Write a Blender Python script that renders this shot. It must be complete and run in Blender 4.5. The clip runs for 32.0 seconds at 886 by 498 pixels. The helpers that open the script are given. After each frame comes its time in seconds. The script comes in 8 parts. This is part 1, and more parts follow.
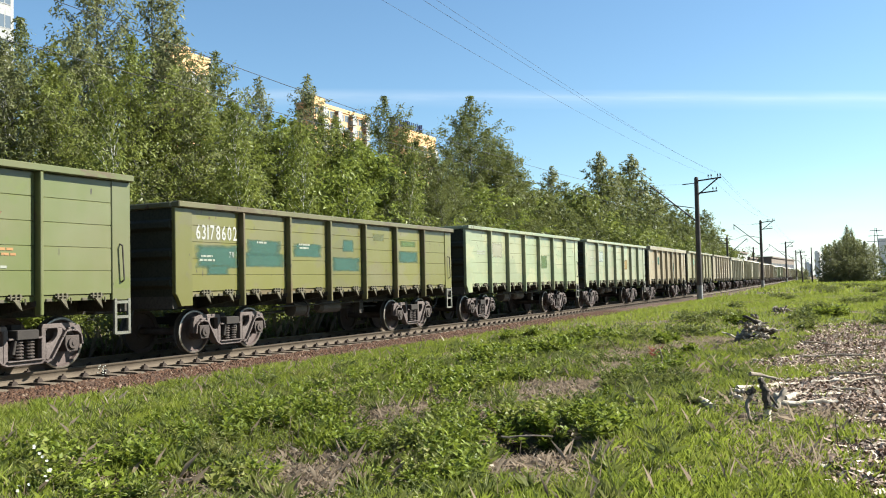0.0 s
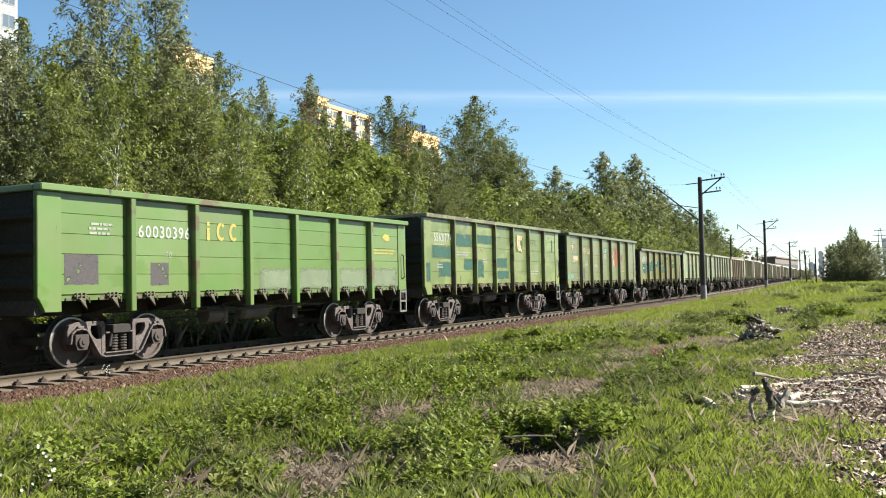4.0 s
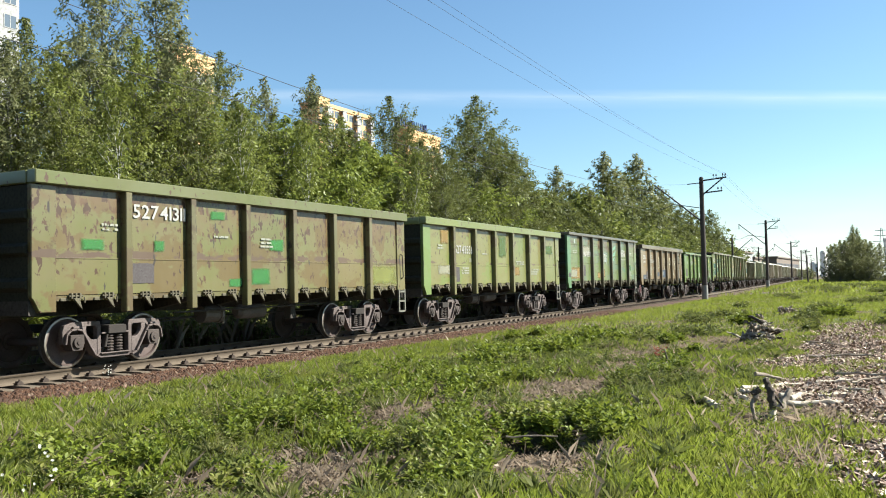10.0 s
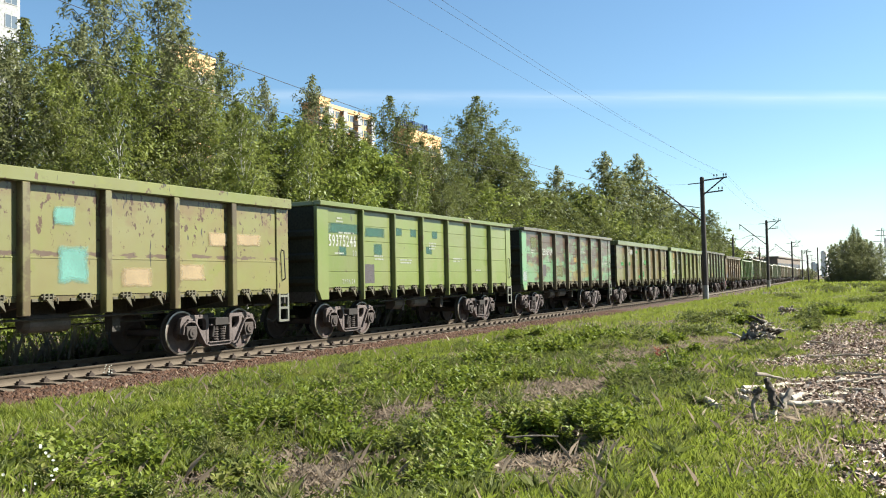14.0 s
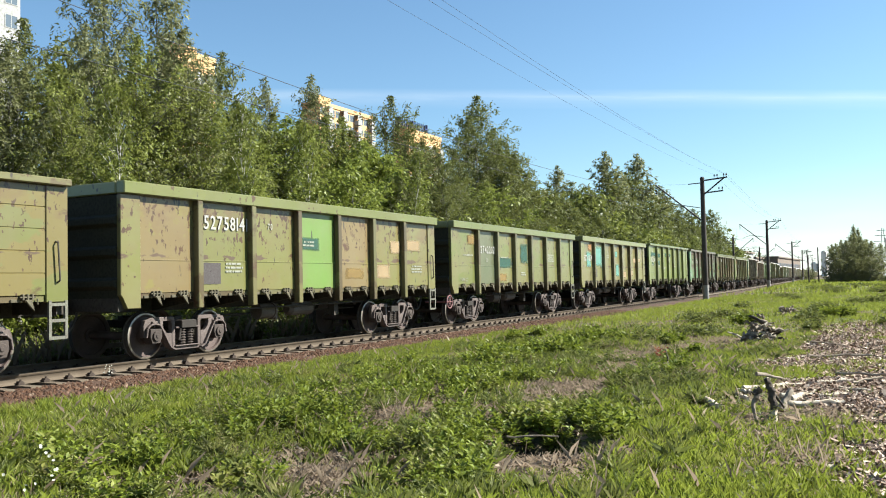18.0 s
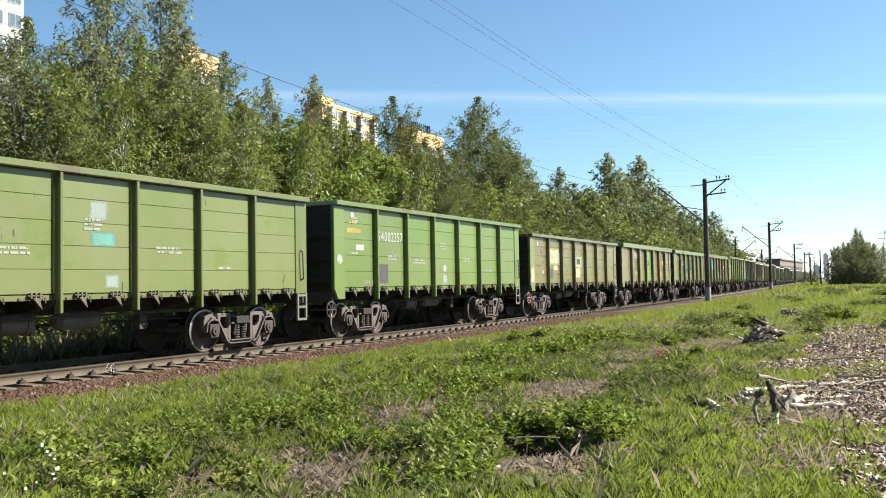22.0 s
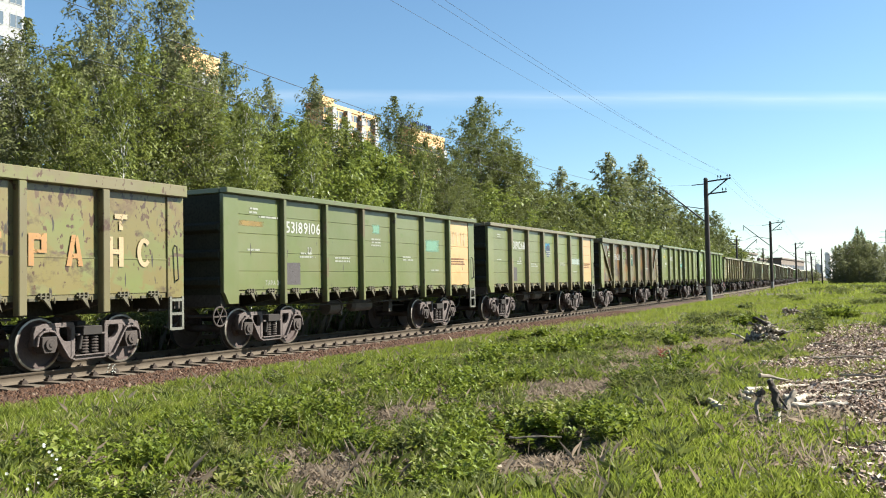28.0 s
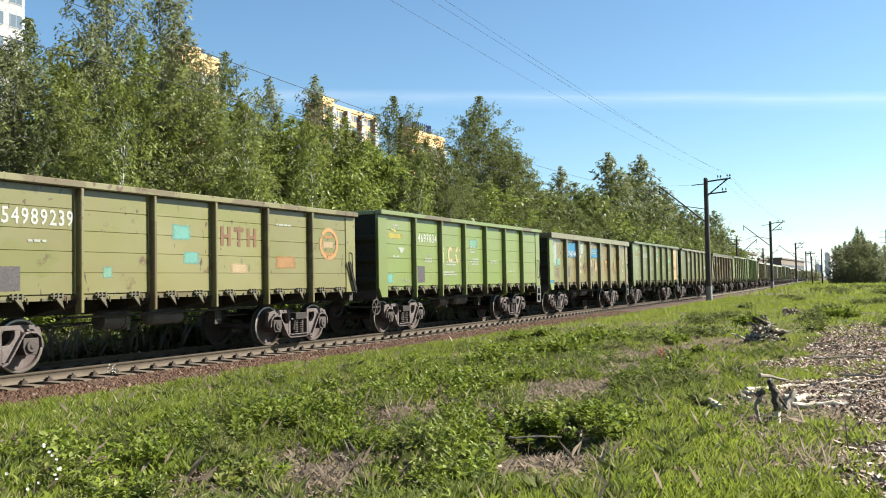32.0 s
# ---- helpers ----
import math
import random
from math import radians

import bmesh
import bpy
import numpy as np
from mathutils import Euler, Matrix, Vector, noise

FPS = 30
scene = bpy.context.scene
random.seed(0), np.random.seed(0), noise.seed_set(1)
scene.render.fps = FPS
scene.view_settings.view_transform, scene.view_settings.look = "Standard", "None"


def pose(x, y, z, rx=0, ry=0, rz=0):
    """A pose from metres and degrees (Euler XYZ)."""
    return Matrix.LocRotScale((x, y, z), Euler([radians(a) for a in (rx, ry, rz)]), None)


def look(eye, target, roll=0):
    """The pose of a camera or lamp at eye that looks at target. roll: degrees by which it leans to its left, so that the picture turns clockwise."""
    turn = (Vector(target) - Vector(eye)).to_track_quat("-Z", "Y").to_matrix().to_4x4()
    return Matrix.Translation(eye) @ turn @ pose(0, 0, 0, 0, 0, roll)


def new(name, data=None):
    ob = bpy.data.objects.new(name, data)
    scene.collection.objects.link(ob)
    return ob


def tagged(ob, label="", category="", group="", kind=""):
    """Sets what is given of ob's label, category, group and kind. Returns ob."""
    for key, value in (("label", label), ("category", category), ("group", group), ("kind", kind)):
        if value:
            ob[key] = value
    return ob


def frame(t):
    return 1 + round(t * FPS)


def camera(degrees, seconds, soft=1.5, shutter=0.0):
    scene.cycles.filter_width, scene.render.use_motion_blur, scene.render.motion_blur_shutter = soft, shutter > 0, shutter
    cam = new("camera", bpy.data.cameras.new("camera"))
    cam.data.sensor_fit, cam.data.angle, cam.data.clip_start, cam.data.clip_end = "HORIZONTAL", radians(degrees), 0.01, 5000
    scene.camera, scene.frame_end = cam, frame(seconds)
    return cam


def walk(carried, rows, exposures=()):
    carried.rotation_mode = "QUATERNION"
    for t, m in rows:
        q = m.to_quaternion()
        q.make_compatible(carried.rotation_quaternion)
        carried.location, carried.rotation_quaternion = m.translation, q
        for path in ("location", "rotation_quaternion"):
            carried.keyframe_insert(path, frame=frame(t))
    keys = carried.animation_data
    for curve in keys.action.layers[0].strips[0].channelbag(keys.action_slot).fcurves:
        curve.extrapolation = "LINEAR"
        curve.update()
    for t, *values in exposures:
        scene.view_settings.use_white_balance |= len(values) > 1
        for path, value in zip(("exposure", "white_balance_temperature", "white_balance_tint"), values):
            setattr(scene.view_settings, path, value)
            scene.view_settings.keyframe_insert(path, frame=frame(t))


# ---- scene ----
# ---------- camera ----------
FOCAL = 784 / 1541.8
cam = camera(2 * math.degrees(math.atan(FOCAL)), 32.0, soft=1.04)
EYE = Vector((0.0, 0.0, 1.43))
YAW, PITCH, ROLL = 27.205, 2.223, -1.246


def aim(dyaw, dpitch, droll):
    a, b = radians(YAW + dyaw), radians(PITCH + dpitch)
    way = Vector((math.cos(a) * math.cos(b), math.sin(a) * math.cos(b), math.sin(b)))
    return look(EYE, EYE + way * 10, ROLL + droll)


walk(cam, [(t, aim(*d)) for t, d in (
    (0.0, (-0.300, 0.0, 0.0)), (1.0, (-0.240, 0.0, 0.0)), (2.0, (-0.185, 0.0, 0.0)), (3.0, (-0.130, 0.0, 0.0)),
    (3.5, (-0.110, 0.0, 0.0)), (5.5, (-0.005, 0.0, 0.0)), (6.0, (0.0, 0.0, 0.0)), (9.0, (0.0, 0.0, 0.0)),
    (13.0, (0.005, 0.0, 0.0)), (14.0, (0.045, 0.0, 0.0)), (16.5, (0.055, 0.0, 0.0)), (18.0, (0.058, 0.0, 0.0)),
    (19.0, (0.095, 0.0, 0.02)), (19.5, (0.150, 0.045, 0.26)), (21.0, (0.170, 0.045, 0.27)), (23.0, (0.205, 0.05, 0.27)),
    (25.0, (0.225, 0.045, 0.22)), (28.0, (0.262, 0.035, 0.15)), (32.0, (0.262, 0.035, 0.15)))],
     exposures=[(0.0, 1.74, 6150, 5.0), (32.0, 1.74, 6150, 5.0)])

# ---------- world and sun ----------
SUN_AZ, SUN_EL = -54.0, 38.0
world = bpy.data.worlds.new("sky")
scene.world = world
world.use_nodes = True
wn, wl = world.node_tree.nodes, world.node_tree.links
wn.clear()
sky = wn.new("ShaderNodeTexSky")
sky.sky_type, sky.sun_disc = "NISHITA", False
sky.sun_elevation, sky.sun_rotation = radians(SUN_EL), radians(90 - SUN_AZ)
sky.air_density, sky.dust_density, sky.ozone_density = 1.0, 0.25, 1.3
wb, wo = wn.new("ShaderNodeBackground"), wn.new("ShaderNodeOutputWorld")
wb.inputs["Strength"].default_value = 0.050
wm = wn.new("ShaderNodeMix")
wm.data_type, wm.blend_type = "RGBA", "MULTIPLY"
wm.inputs["Factor"].default_value = 1.0
wm.inputs["B"].default_value = (0.84, 0.955, 1.0, 1)
wl.new(sky.outputs[0], wm.inputs["A"])
wl.new(wm.outputs["Result"], wb.inputs[0])
wl.new(wb.outputs[0], wo.inputs[0])
sun = new("sun", bpy.data.lights.new("sun", "SUN"))
sun.data.energy, sun.data.angle, sun.data.color = 5.0, radians(0.55), (1.0, 0.945, 0.84)
_a, _b = radians(SUN_AZ), radians(SUN_EL)
SUN_WAY = Vector((math.cos(_a) * math.cos(_b), math.sin(_a) * math.cos(_b), math.sin(_b)))
sun.matrix_world = look(SUN_WAY * 60, (0, 0, 0))

# ---------- the line of the track ----------
YC, BEND_A, BEND_B, KAP = 14.443, 15.0, 120.0, 5.5e-4


def track(s, off=0.0, z=0.0):
    """Place and heading at s metres along the track, off metres to its left."""
    if s <= BEND_A:
        x, y, a = s, 0.0, 0.0
    else:
        a = KAP * (min(s, BEND_B) - BEND_A)
        x, y = BEND_A + math.sin(a) / KAP, (1 - math.cos(a)) / KAP
        if s > BEND_B:
            x, y = x + (s - BEND_B) * math.cos(a), y + (s - BEND_B) * math.sin(a)
    return Vector((x - off * math.sin(a), YC + y + off * math.cos(a), z)), a


def ran_even(t):
    """Metres that the first wagon's middle has run along the track at t seconds."""
    return 19.674 + 9.72288 * t - 0.0367946 * t * t + 0.000372981 * t ** 3


SURGE = [(0, 0.09), (1, 0.10), (3, 0.22), (6, 0.15), (8, 0.17), (10, 0.14), (12, 0.24), (14, 0.20), (17, 0.23), (19, 0.35), (21, 0.33), (23, 0.29), (25, 0.19), (28, 0.23), (30, 0.27), (32, 0.36)]


def ran(t):
    """The leading wagon's way, with the train's slight surging."""
    return ran_even(t) + float(np.interp(t, [a for a, _ in SURGE], [b for _, b in SURGE]))


# ---------- mesh helpers ----------
class Geo:
    def __init__(self):
        self.v, self.f, self.m = [], [], []

    def add(self, verts, faces, m=0):
        n = len(self.v)
        self.v += [tuple(p) for p in verts]
        self.f += [tuple(n + i for i in f) for f in faces]
        self.m += [m] * len(faces)
        return self

    def box(self, x0, x1, y0, y1, z0, z1, m=0):
        return self.add([(x0, y0, z0), (x1, y0, z0), (x1, y1, z0), (x0, y1, z0), (x0, y0, z1), (x1, y0, z1), (x1, y1, z1), (x0, y1, z1)],
                        [(0, 3, 2, 1), (4, 5, 6, 7), (0, 1, 5, 4), (1, 2, 6, 5), (2, 3, 7, 6), (3, 0, 4, 7)], m)

    def prism(self, poly, axis, a, b, m=0):
        """Polygon of (u, w) pushed from a to b along an axis: y takes (x, z), x takes (y, z), z takes (x, y)."""
        put = {"y": lambda u, w, t: (u, t, w), "x": lambda u, w, t: (t, u, w), "z": lambda u, w, t: (u, w, t)}[axis]
        n = len(poly)
        verts = [put(u, w, a) for u, w in poly] + [put(u, w, b) for u, w in poly]
        faces = [tuple(range(n)), tuple(range(2 * n - 1, n - 1, -1))] + [(i, i + n, (i + 1) % n + n, (i + 1) % n) for i in range(n)]
        return self.add(verts, faces, m)

    def tube(self, p, q, r, n=8, m=0, r2=None):
        p, q = Vector(p), Vector(q)
        d = (q - p).normalized()
        u = d.orthogonal().normalized()
        w = d.cross(u)
        r2 = r if r2 is None else r2
        ring = [(math.cos(2 * math.pi * i / n), math.sin(2 * math.pi * i / n)) for i in range(n)]
        verts = [p + (u * c + w * s) * r for c, s in ring] + [q + (u * c + w * s) * r2 for c, s in ring]
        faces = [(i, (i + 1) % n, (i + 1) % n + n, i + n) for i in range(n)] + [tuple(range(n - 1, -1, -1)), tuple(range(n, 2 * n))]
        return self.add(verts, faces, m)

    def rod(self, pts, r, n=6, m=0):
        for p, q in zip(pts, pts[1:]):
            self.tube(p, q, r, n, m)
        return self

    def lathe(self, prof, cx, cz, n=32, m=0):
        """Profile of (radius, y) turned round the y axis through (cx, cz); closed ring of profile points."""
        k = len(prof)
        verts = [(cx + r * math.cos(2 * math.pi * i / n), y, cz + r * math.sin(2 * math.pi * i / n)) for i in range(n) for r, y in prof]
        faces = [(i * k + j, ((i + 1) % n) * k + j, ((i + 1) % n) * k + (j + 1) % k, i * k + (j + 1) % k) for i in range(n) for j in range(k)]
        return self.add(verts, faces, m)

    def mesh(self, name, bevel=0.0, smooth=False):
        me = bpy.data.meshes.new(name)
        me.from_pydata(self.v, [], self.f)
        if any(self.m):
            me.polygons.foreach_set("material_index", self.m)
        bm = bmesh.new()
        bm.from_mesh(me)
        bmesh.ops.recalc_face_normals(bm, faces=bm.faces[:])
        if bevel:
            bmesh.ops.bevel(bm, geom=bm.edges[:], offset=bevel, segments=1, affect="EDGES", clamp_overlap=True)
        if smooth:
            for f in bm.faces:
                f.smooth = True
        bm.to_mesh(me)
        bm.free()
        if smooth:
            me.set_sharp_from_angle(angle=radians(40))
        return me


def ob_of(name, me, mats, parent=None, label=""):
    ob = new(name, me)
    if not me.materials:
        for m in mats if isinstance(mats, (list, tuple)) else [mats]:
            me.materials.append(m)
    if parent is not None:
        ob.parent = parent
    if label:
        ob["label"] = label
    return ob


def part(name, geo, mats, parent=None, label="", bevel=0.0, smooth=False):
    return ob_of(name, geo.mesh(name, bevel, smooth), mats, parent, label)


def fast_mesh(name, verts, faces, mats, smooth=False):
    """One mesh out of numpy arrays: verts (n, 3), faces (k, 3 or 4)."""
    me = bpy.data.meshes.new(name)
    verts, faces = np.asarray(verts, np.float32), np.asarray(faces, np.int32)
    k = faces.shape[1]
    me.vertices.add(len(verts))
    me.vertices.foreach_set("co", verts.ravel())
    me.loops.add(faces.size)
    me.loops.foreach_set("vertex_index", faces.ravel())
    me.polygons.add(len(faces))
    me.polygons.foreach_set("loop_start", np.arange(0, faces.size, k, dtype=np.int32))
    me.polygons.foreach_set("loop_total", np.full(len(faces), k, np.int32))
    if smooth:
        me.polygons.foreach_set("use_smooth", np.ones(len(faces), bool))
    me.update()
    me.validate()
    for m in mats if isinstance(mats, (list, tuple)) else [mats]:
        me.materials.append(m)
    return me


# ---------- materials ----------
def base_mat(name, rough=0.7, metal=0.0):
    m = bpy.data.materials.new(name)
    m.use_nodes = True
    b = m.node_tree.nodes["Principled BSDF"]
    b.inputs["Roughness"].default_value, b.inputs["Metallic"].default_value = rough, metal
    b.inputs["Specular IOR Level"].default_value = 0.3
    return m, m.node_tree.nodes, m.node_tree.links, b


def ramp(n, stops, interp="LINEAR"):
    r = n.new("ShaderNodeValToRGB")
    e = r.color_ramp.elements
    r.color_ramp.interpolation = interp
    while len(e) < len(stops):
        e.new(0.5)
    for el, (p, c) in zip(e, stops):
        el.position, el.color = p, (*c, 1) if len(c) == 3 else c
    return r


def coords(n, l, seed=0.0, scale=(1, 1, 1), kind="Object"):
    tc, mp = n.new("ShaderNodeTexCoord"), n.new("ShaderNodeMapping")
    mp.inputs["Location"].default_value = (seed, seed * 1.7, seed * 0.6)
    mp.inputs["Scale"].default_value = scale
    l.new(tc.outputs[kind], mp.inputs["Vector"])
    return mp.outputs["Vector"]


def noise_tex(n, l, vec, scale, detail=4, rough=0.55):
    t = n.new("ShaderNodeTexNoise")
    t.inputs["Scale"].default_value, t.inputs["Detail"].default_value, t.inputs["Roughness"].default_value = scale, detail, rough
    l.new(vec, t.inputs["Vector"])
    return t.outputs["Fac"]


def mix(n, l, fac, a, b, mode="MIX"):
    x = n.new("ShaderNodeMix")
    x.data_type, x.blend_type = "RGBA", mode
    for s, val in ((x.inputs["Factor"], fac), (x.inputs["A"], a), (x.inputs["B"], b)):
        if hasattr(val, "links"):
            l.new(val, s)
        else:
            s.default_value = val if isinstance(val, (int, float)) else (*val, 1)
    return x.outputs["Result"]


def bump(n, l, b, height, strength=0.3, dist=0.01):
    k = n.new("ShaderNodeBump")
    k.inputs["Strength"].default_value, k.inputs["Distance"].default_value = strength, dist
    l.new(height, k.inputs["Height"])
    l.new(k.outputs["Normal"], b.inputs["Normal"])


BASE_SCALE = 0.42    # one darkening factor on base colours, tuned with the exposure for deeper shade
LEAF = 0.51


def grainy(name, c1, c2, rough=0.8, metal=0.0, s1=1.5, s2=30.0, rel=0.3, dist=0.004, kind="Object", c3=None):
    """Two colours at two scales, with fine relief."""
    c3 = tuple(BASE_SCALE * x for x in (c3 or tuple(x * 0.6 for x in c1)))
    c1, c2 = tuple(BASE_SCALE * x for x in c1), tuple(BASE_SCALE * x for x in c2)
    m, n, l, b = base_mat(name, rough, metal)
    v = coords(n, l, kind=kind)
    big, fine = noise_tex(n, l, v, s1, 5), noise_tex(n, l, v, s2, 3)
    col = mix(n, l, ramp_fac(n, l, big, 0.35, 0.65), c1, c2)
    col = mix(n, l, ramp_fac(n, l, fine, 0.45, 0.75), col, c3)
    l.new(col, b.inputs["Base Color"])
    bump(n, l, b, fine, rel, dist)
    return m


def ramp_fac(n, l, fac, lo, hi):
    r = ramp(n, [(lo, (0, 0, 0)), (hi, (1, 1, 1))])
    l.new(fac, r.inputs["Fac"])
    return r.outputs["Color"]


def rand_tint(n, l, col, amount=0.25, source="object"):
    """Vary brightness from piece to piece."""
    if source == "object":
        o = n.new("ShaderNodeObjectInfo").outputs["Random"]
    else:
        o = n.new("ShaderNodeNewGeometry").outputs["Random Per Island"]
    mr = n.new("ShaderNodeMapRange")
    mr.inputs["To Min"].default_value, mr.inputs["To Max"].default_value = 1 - amount, 1 + amount
    l.new(o, mr.inputs["Value"])
    h = n.new("ShaderNodeHueSaturation")
    l.new(mr.outputs["Result"], h.inputs["Value"])
    l.new(col, h.inputs["Color"])
    return h.outputs["Color"]


RUST = (0.13, 0.055, 0.028)


def paint(name, base, second, rust=0.25, patch=0.2, seed=0.0, fade=(0.42, 0.36, 0.25), rusty=RUST, worn=0.0, grain=(0.85, 1.05), high=0.0):
    """Weathered wagon paint: tone shifts, repaint patches, rust blotches, dark scuffs, dust."""
    m, n, l, b = base_mat(name, 0.50)
    b.inputs["Specular IOR Level"].default_value = 0.25
    b.inputs["Coat Weight"].default_value, b.inputs["Coat Roughness"].default_value = 0.60, 0.18
    b.inputs["Sheen Weight"].default_value, b.inputs["Sheen Roughness"].default_value = 0.75, 0.10
    b.inputs["Sheen Tint"].default_value = (1.0, 0.95, 0.86, 1)
    base, second, fade, rusty = [tuple(BASE_SCALE * x for x in c) for c in (base, second, fade, rusty)]
    v = coords(n, l, seed)
    height = n.new("ShaderNodeSeparateXYZ")
    l.new(n.new("ShaderNodeTexCoord").outputs["Object"], height.inputs[0])
    upper = n.new("ShaderNodeMapRange")
    upper.inputs["From Min"].default_value, upper.inputs["From Max"].default_value = 1.3, 3.5
    upper.inputs["To Min"].default_value, upper.inputs["To Max"].default_value = -0.035, 0.075
    l.new(height.outputs["Z"], upper.inputs["Value"])
    # weathered smears: sun-bleached ochre, old undercoat, grime running down
    sm = noise_tex(n, l, coords(n, l, seed + 21, (0.9, 1, 1.5)), 0.9, 3, 0.5)
    vs = coords(n, l, seed + 5, (grain[0], 1, grain[1]))
    vt = coords(n, l, seed + 9, (3.2, 1, 0.75))
    big = noise_tex(n, l, v, 0.55, 3)
    col = mix(n, l, ramp_fac(n, l, big, 0.35, 0.68), base, tuple(0.74 * x + 0.26 * y for x, y in zip(base, fade)))
    q = 0.5 + 0.25 * worn
    earth = tuple((1 - q) * a + q * b for a, b in zip(base, (0.115, 0.082, 0.040)))
    hz = n.new("ShaderNodeMath")
    hz.operation = "MULTIPLY"
    hz.inputs[1].default_value = min(0.8, 0.32 + 0.6 * rust)
    l.new(ramp_fac(n, l, sm, 0.42, 0.64), hz.inputs[0])
    col = mix(n, l, hz.outputs[0], col, earth)
    if worn:
        # each panel has weathered in its own way
        own = n.new("ShaderNodeMapRange")
        own.inputs["To Min"].default_value, own.inputs["To Max"].default_value = 0.0, 0.75
        l.new(n.new("ShaderNodeObjectInfo").outputs["Random"], own.inputs["Value"])
        tone = n.new("ShaderNodeMath")
        tone.operation = "MULTIPLY"
        l.new(own.outputs["Result"], tone.inputs[0])
        l.new(ramp_fac(n, l, noise_tex(n, l, coords(n, l, seed + 51, (1.0, 1, 1.4)), 1.1, 5, 0.6), 0.30, 0.62), tone.inputs[1])
        col = mix(n, l, tone.outputs[0], col, tuple(0.35 * a + 0.65 * b for a, b in zip(base, (0.120, 0.075, 0.034))))
    pat = noise_tex(n, l, vs, 0.9, 5, 0.6)
    col = mix(n, l, ramp_fac(n, l, pat, 0.66 - patch * 0.5, 0.69 - patch * 0.5), col, second)
    rs = noise_tex(n, l, vs, 1.5, 8, 0.66)
    if high:
        # rust eats down from the rim
        tilt = n.new("ShaderNodeMapRange")
        tilt.inputs["From Min"].default_value, tilt.inputs["From Max"].default_value = 1.4, 3.4
        tilt.inputs["To Min"].default_value, tilt.inputs["To Max"].default_value = -high, high
        l.new(height.outputs["Z"], tilt.inputs["Value"])
        lifted = n.new("ShaderNodeMath")
        l.new(rs, lifted.inputs[0])
        l.new(tilt.outputs["Result"], lifted.inputs[1])
        rs = lifted.outputs[0]
    col = mix(n, l, ramp_fac(n, l, rs, 0.74 - rust * 0.42, 0.80 - rust * 0.36), col, rusty)
    # scuffs and chipped flakes, thickest under the rim where loads strike
    chip = n.new("ShaderNodeMath")
    l.new(noise_tex(n, l, coords(n, l, seed + 13, (1.25, 1, 0.8)), 5.5, 5, 0.6), chip.inputs[0])
    l.new(upper.outputs["Result"], chip.inputs[1])
    if rust > 0.08:
        col = mix(n, l, ramp_fac(n, l, chip.outputs[0], 0.72 - rust * 0.14 - 0.035 * worn, 0.735 - rust * 0.14 - 0.035 * worn), col, (0.058, 0.028, 0.012))
    if worn:
        top = n.new("ShaderNodeMapRange")
        top.inputs["From Min"].default_value, top.inputs["From Max"].default_value = 2.1, 3.3
        top.inputs["To Min"].default_value, top.inputs["To Max"].default_value = -0.22, 0.06 + 0.09 * worn
        l.new(height.outputs["Z"], top.inputs["Value"])
        rub = n.new("ShaderNodeMath")
        l.new(noise_tex(n, l, coords(n, l, seed + 31, (1.0, 1, 1.3)), 1.5, 6, 0.6), rub.inputs[0])
        l.new(top.outputs["Result"], rub.inputs[1])
        half = n.new("ShaderNodeMath")
        half.operation = "MULTIPLY"
        half.inputs[1].default_value = 0.62
        l.new(ramp_fac(n, l, rub.outputs[0], 0.50, 0.68), half.inputs[0])
        col = mix(n, l, half.outputs[0], col, (0.105, 0.062, 0.030))
        nick = n.new("ShaderNodeMath")
        l.new(noise_tex(n, l, coords(n, l, seed + 17, (1.15, 1, 0.75)), 6.0, 5, 0.55), nick.inputs[0])
        l.new(upper.outputs["Result"], nick.inputs[1])
        col = mix(n, l, ramp_fac(n, l, nick.outputs[0], 0.685 - 0.045 * worn, 0.70 - 0.045 * worn), col, (0.046, 0.022, 0.010))
        # bare brown steel along the welded seam
        off, size = n.new("ShaderNodeMath"), n.new("ShaderNodeMath")
        off.operation, size.operation = "SUBTRACT", "ABSOLUTE"
        off.inputs[1].default_value = 2.09
        l.new(height.outputs["Z"], off.inputs[0])
        l.new(off.outputs[0], size.inputs[0])
        near = ramp(n, [(0.0, (1, 1, 1)), (0.07, (0.75, 0.75, 0.75)), (0.13, (0, 0, 0))])
        l.new(size.outputs[0], near.inputs["Fac"])
        seam = n.new("ShaderNodeMath")
        seam.operation = "MULTIPLY"
        l.new(near.outputs["Color"], seam.inputs[0])
        l.new(noise_tex(n, l, coords(n, l, seed + 41, (1.0, 1, 2.5)), 2.0, 5, 0.6), seam.inputs[1])
        col = mix(n, l, ramp_fac(n, l, seam.outputs[0], 0.60 - 0.16 * worn, 0.64 - 0.16 * worn), col, (0.070, 0.042, 0.026))
    sc = noise_tex(n, l, vt, 2.6, 3, 0.5)
    col = mix(n, l, ramp_fac(n, l, sc, 0.725 - rust * 0.12, 0.745 - rust * 0.10), col, (0.028, 0.020, 0.015))
    dust = noise_tex(n, l, vt, 1.1, 6, 0.6)
    d = n.new("ShaderNodeMath")
    d.operation = "MULTIPLY"
    d.inputs[1].default_value = 0.15
    l.new(ramp_fac(n, l, dust, 0.4, 0.75), d.inputs[0])
    col = mix(n, l, d.outputs[0], col, (0.13, 0.108, 0.070))
    col = rand_tint(n, l, col, 0.10)
    l.new(col, b.inputs["Base Color"])
    fine = noise_tex(n, l, v, 14, 4)
    bump(n, l, b, noise_tex(n, l, v, 1.6, 2), 0.5, 0.020)
    rg = n.new("ShaderNodeMapRange")
    rg.inputs["To Min"].default_value, rg.inputs["To Max"].default_value = 0.36, 0.62
    l.new(fine, rg.inputs["Value"])
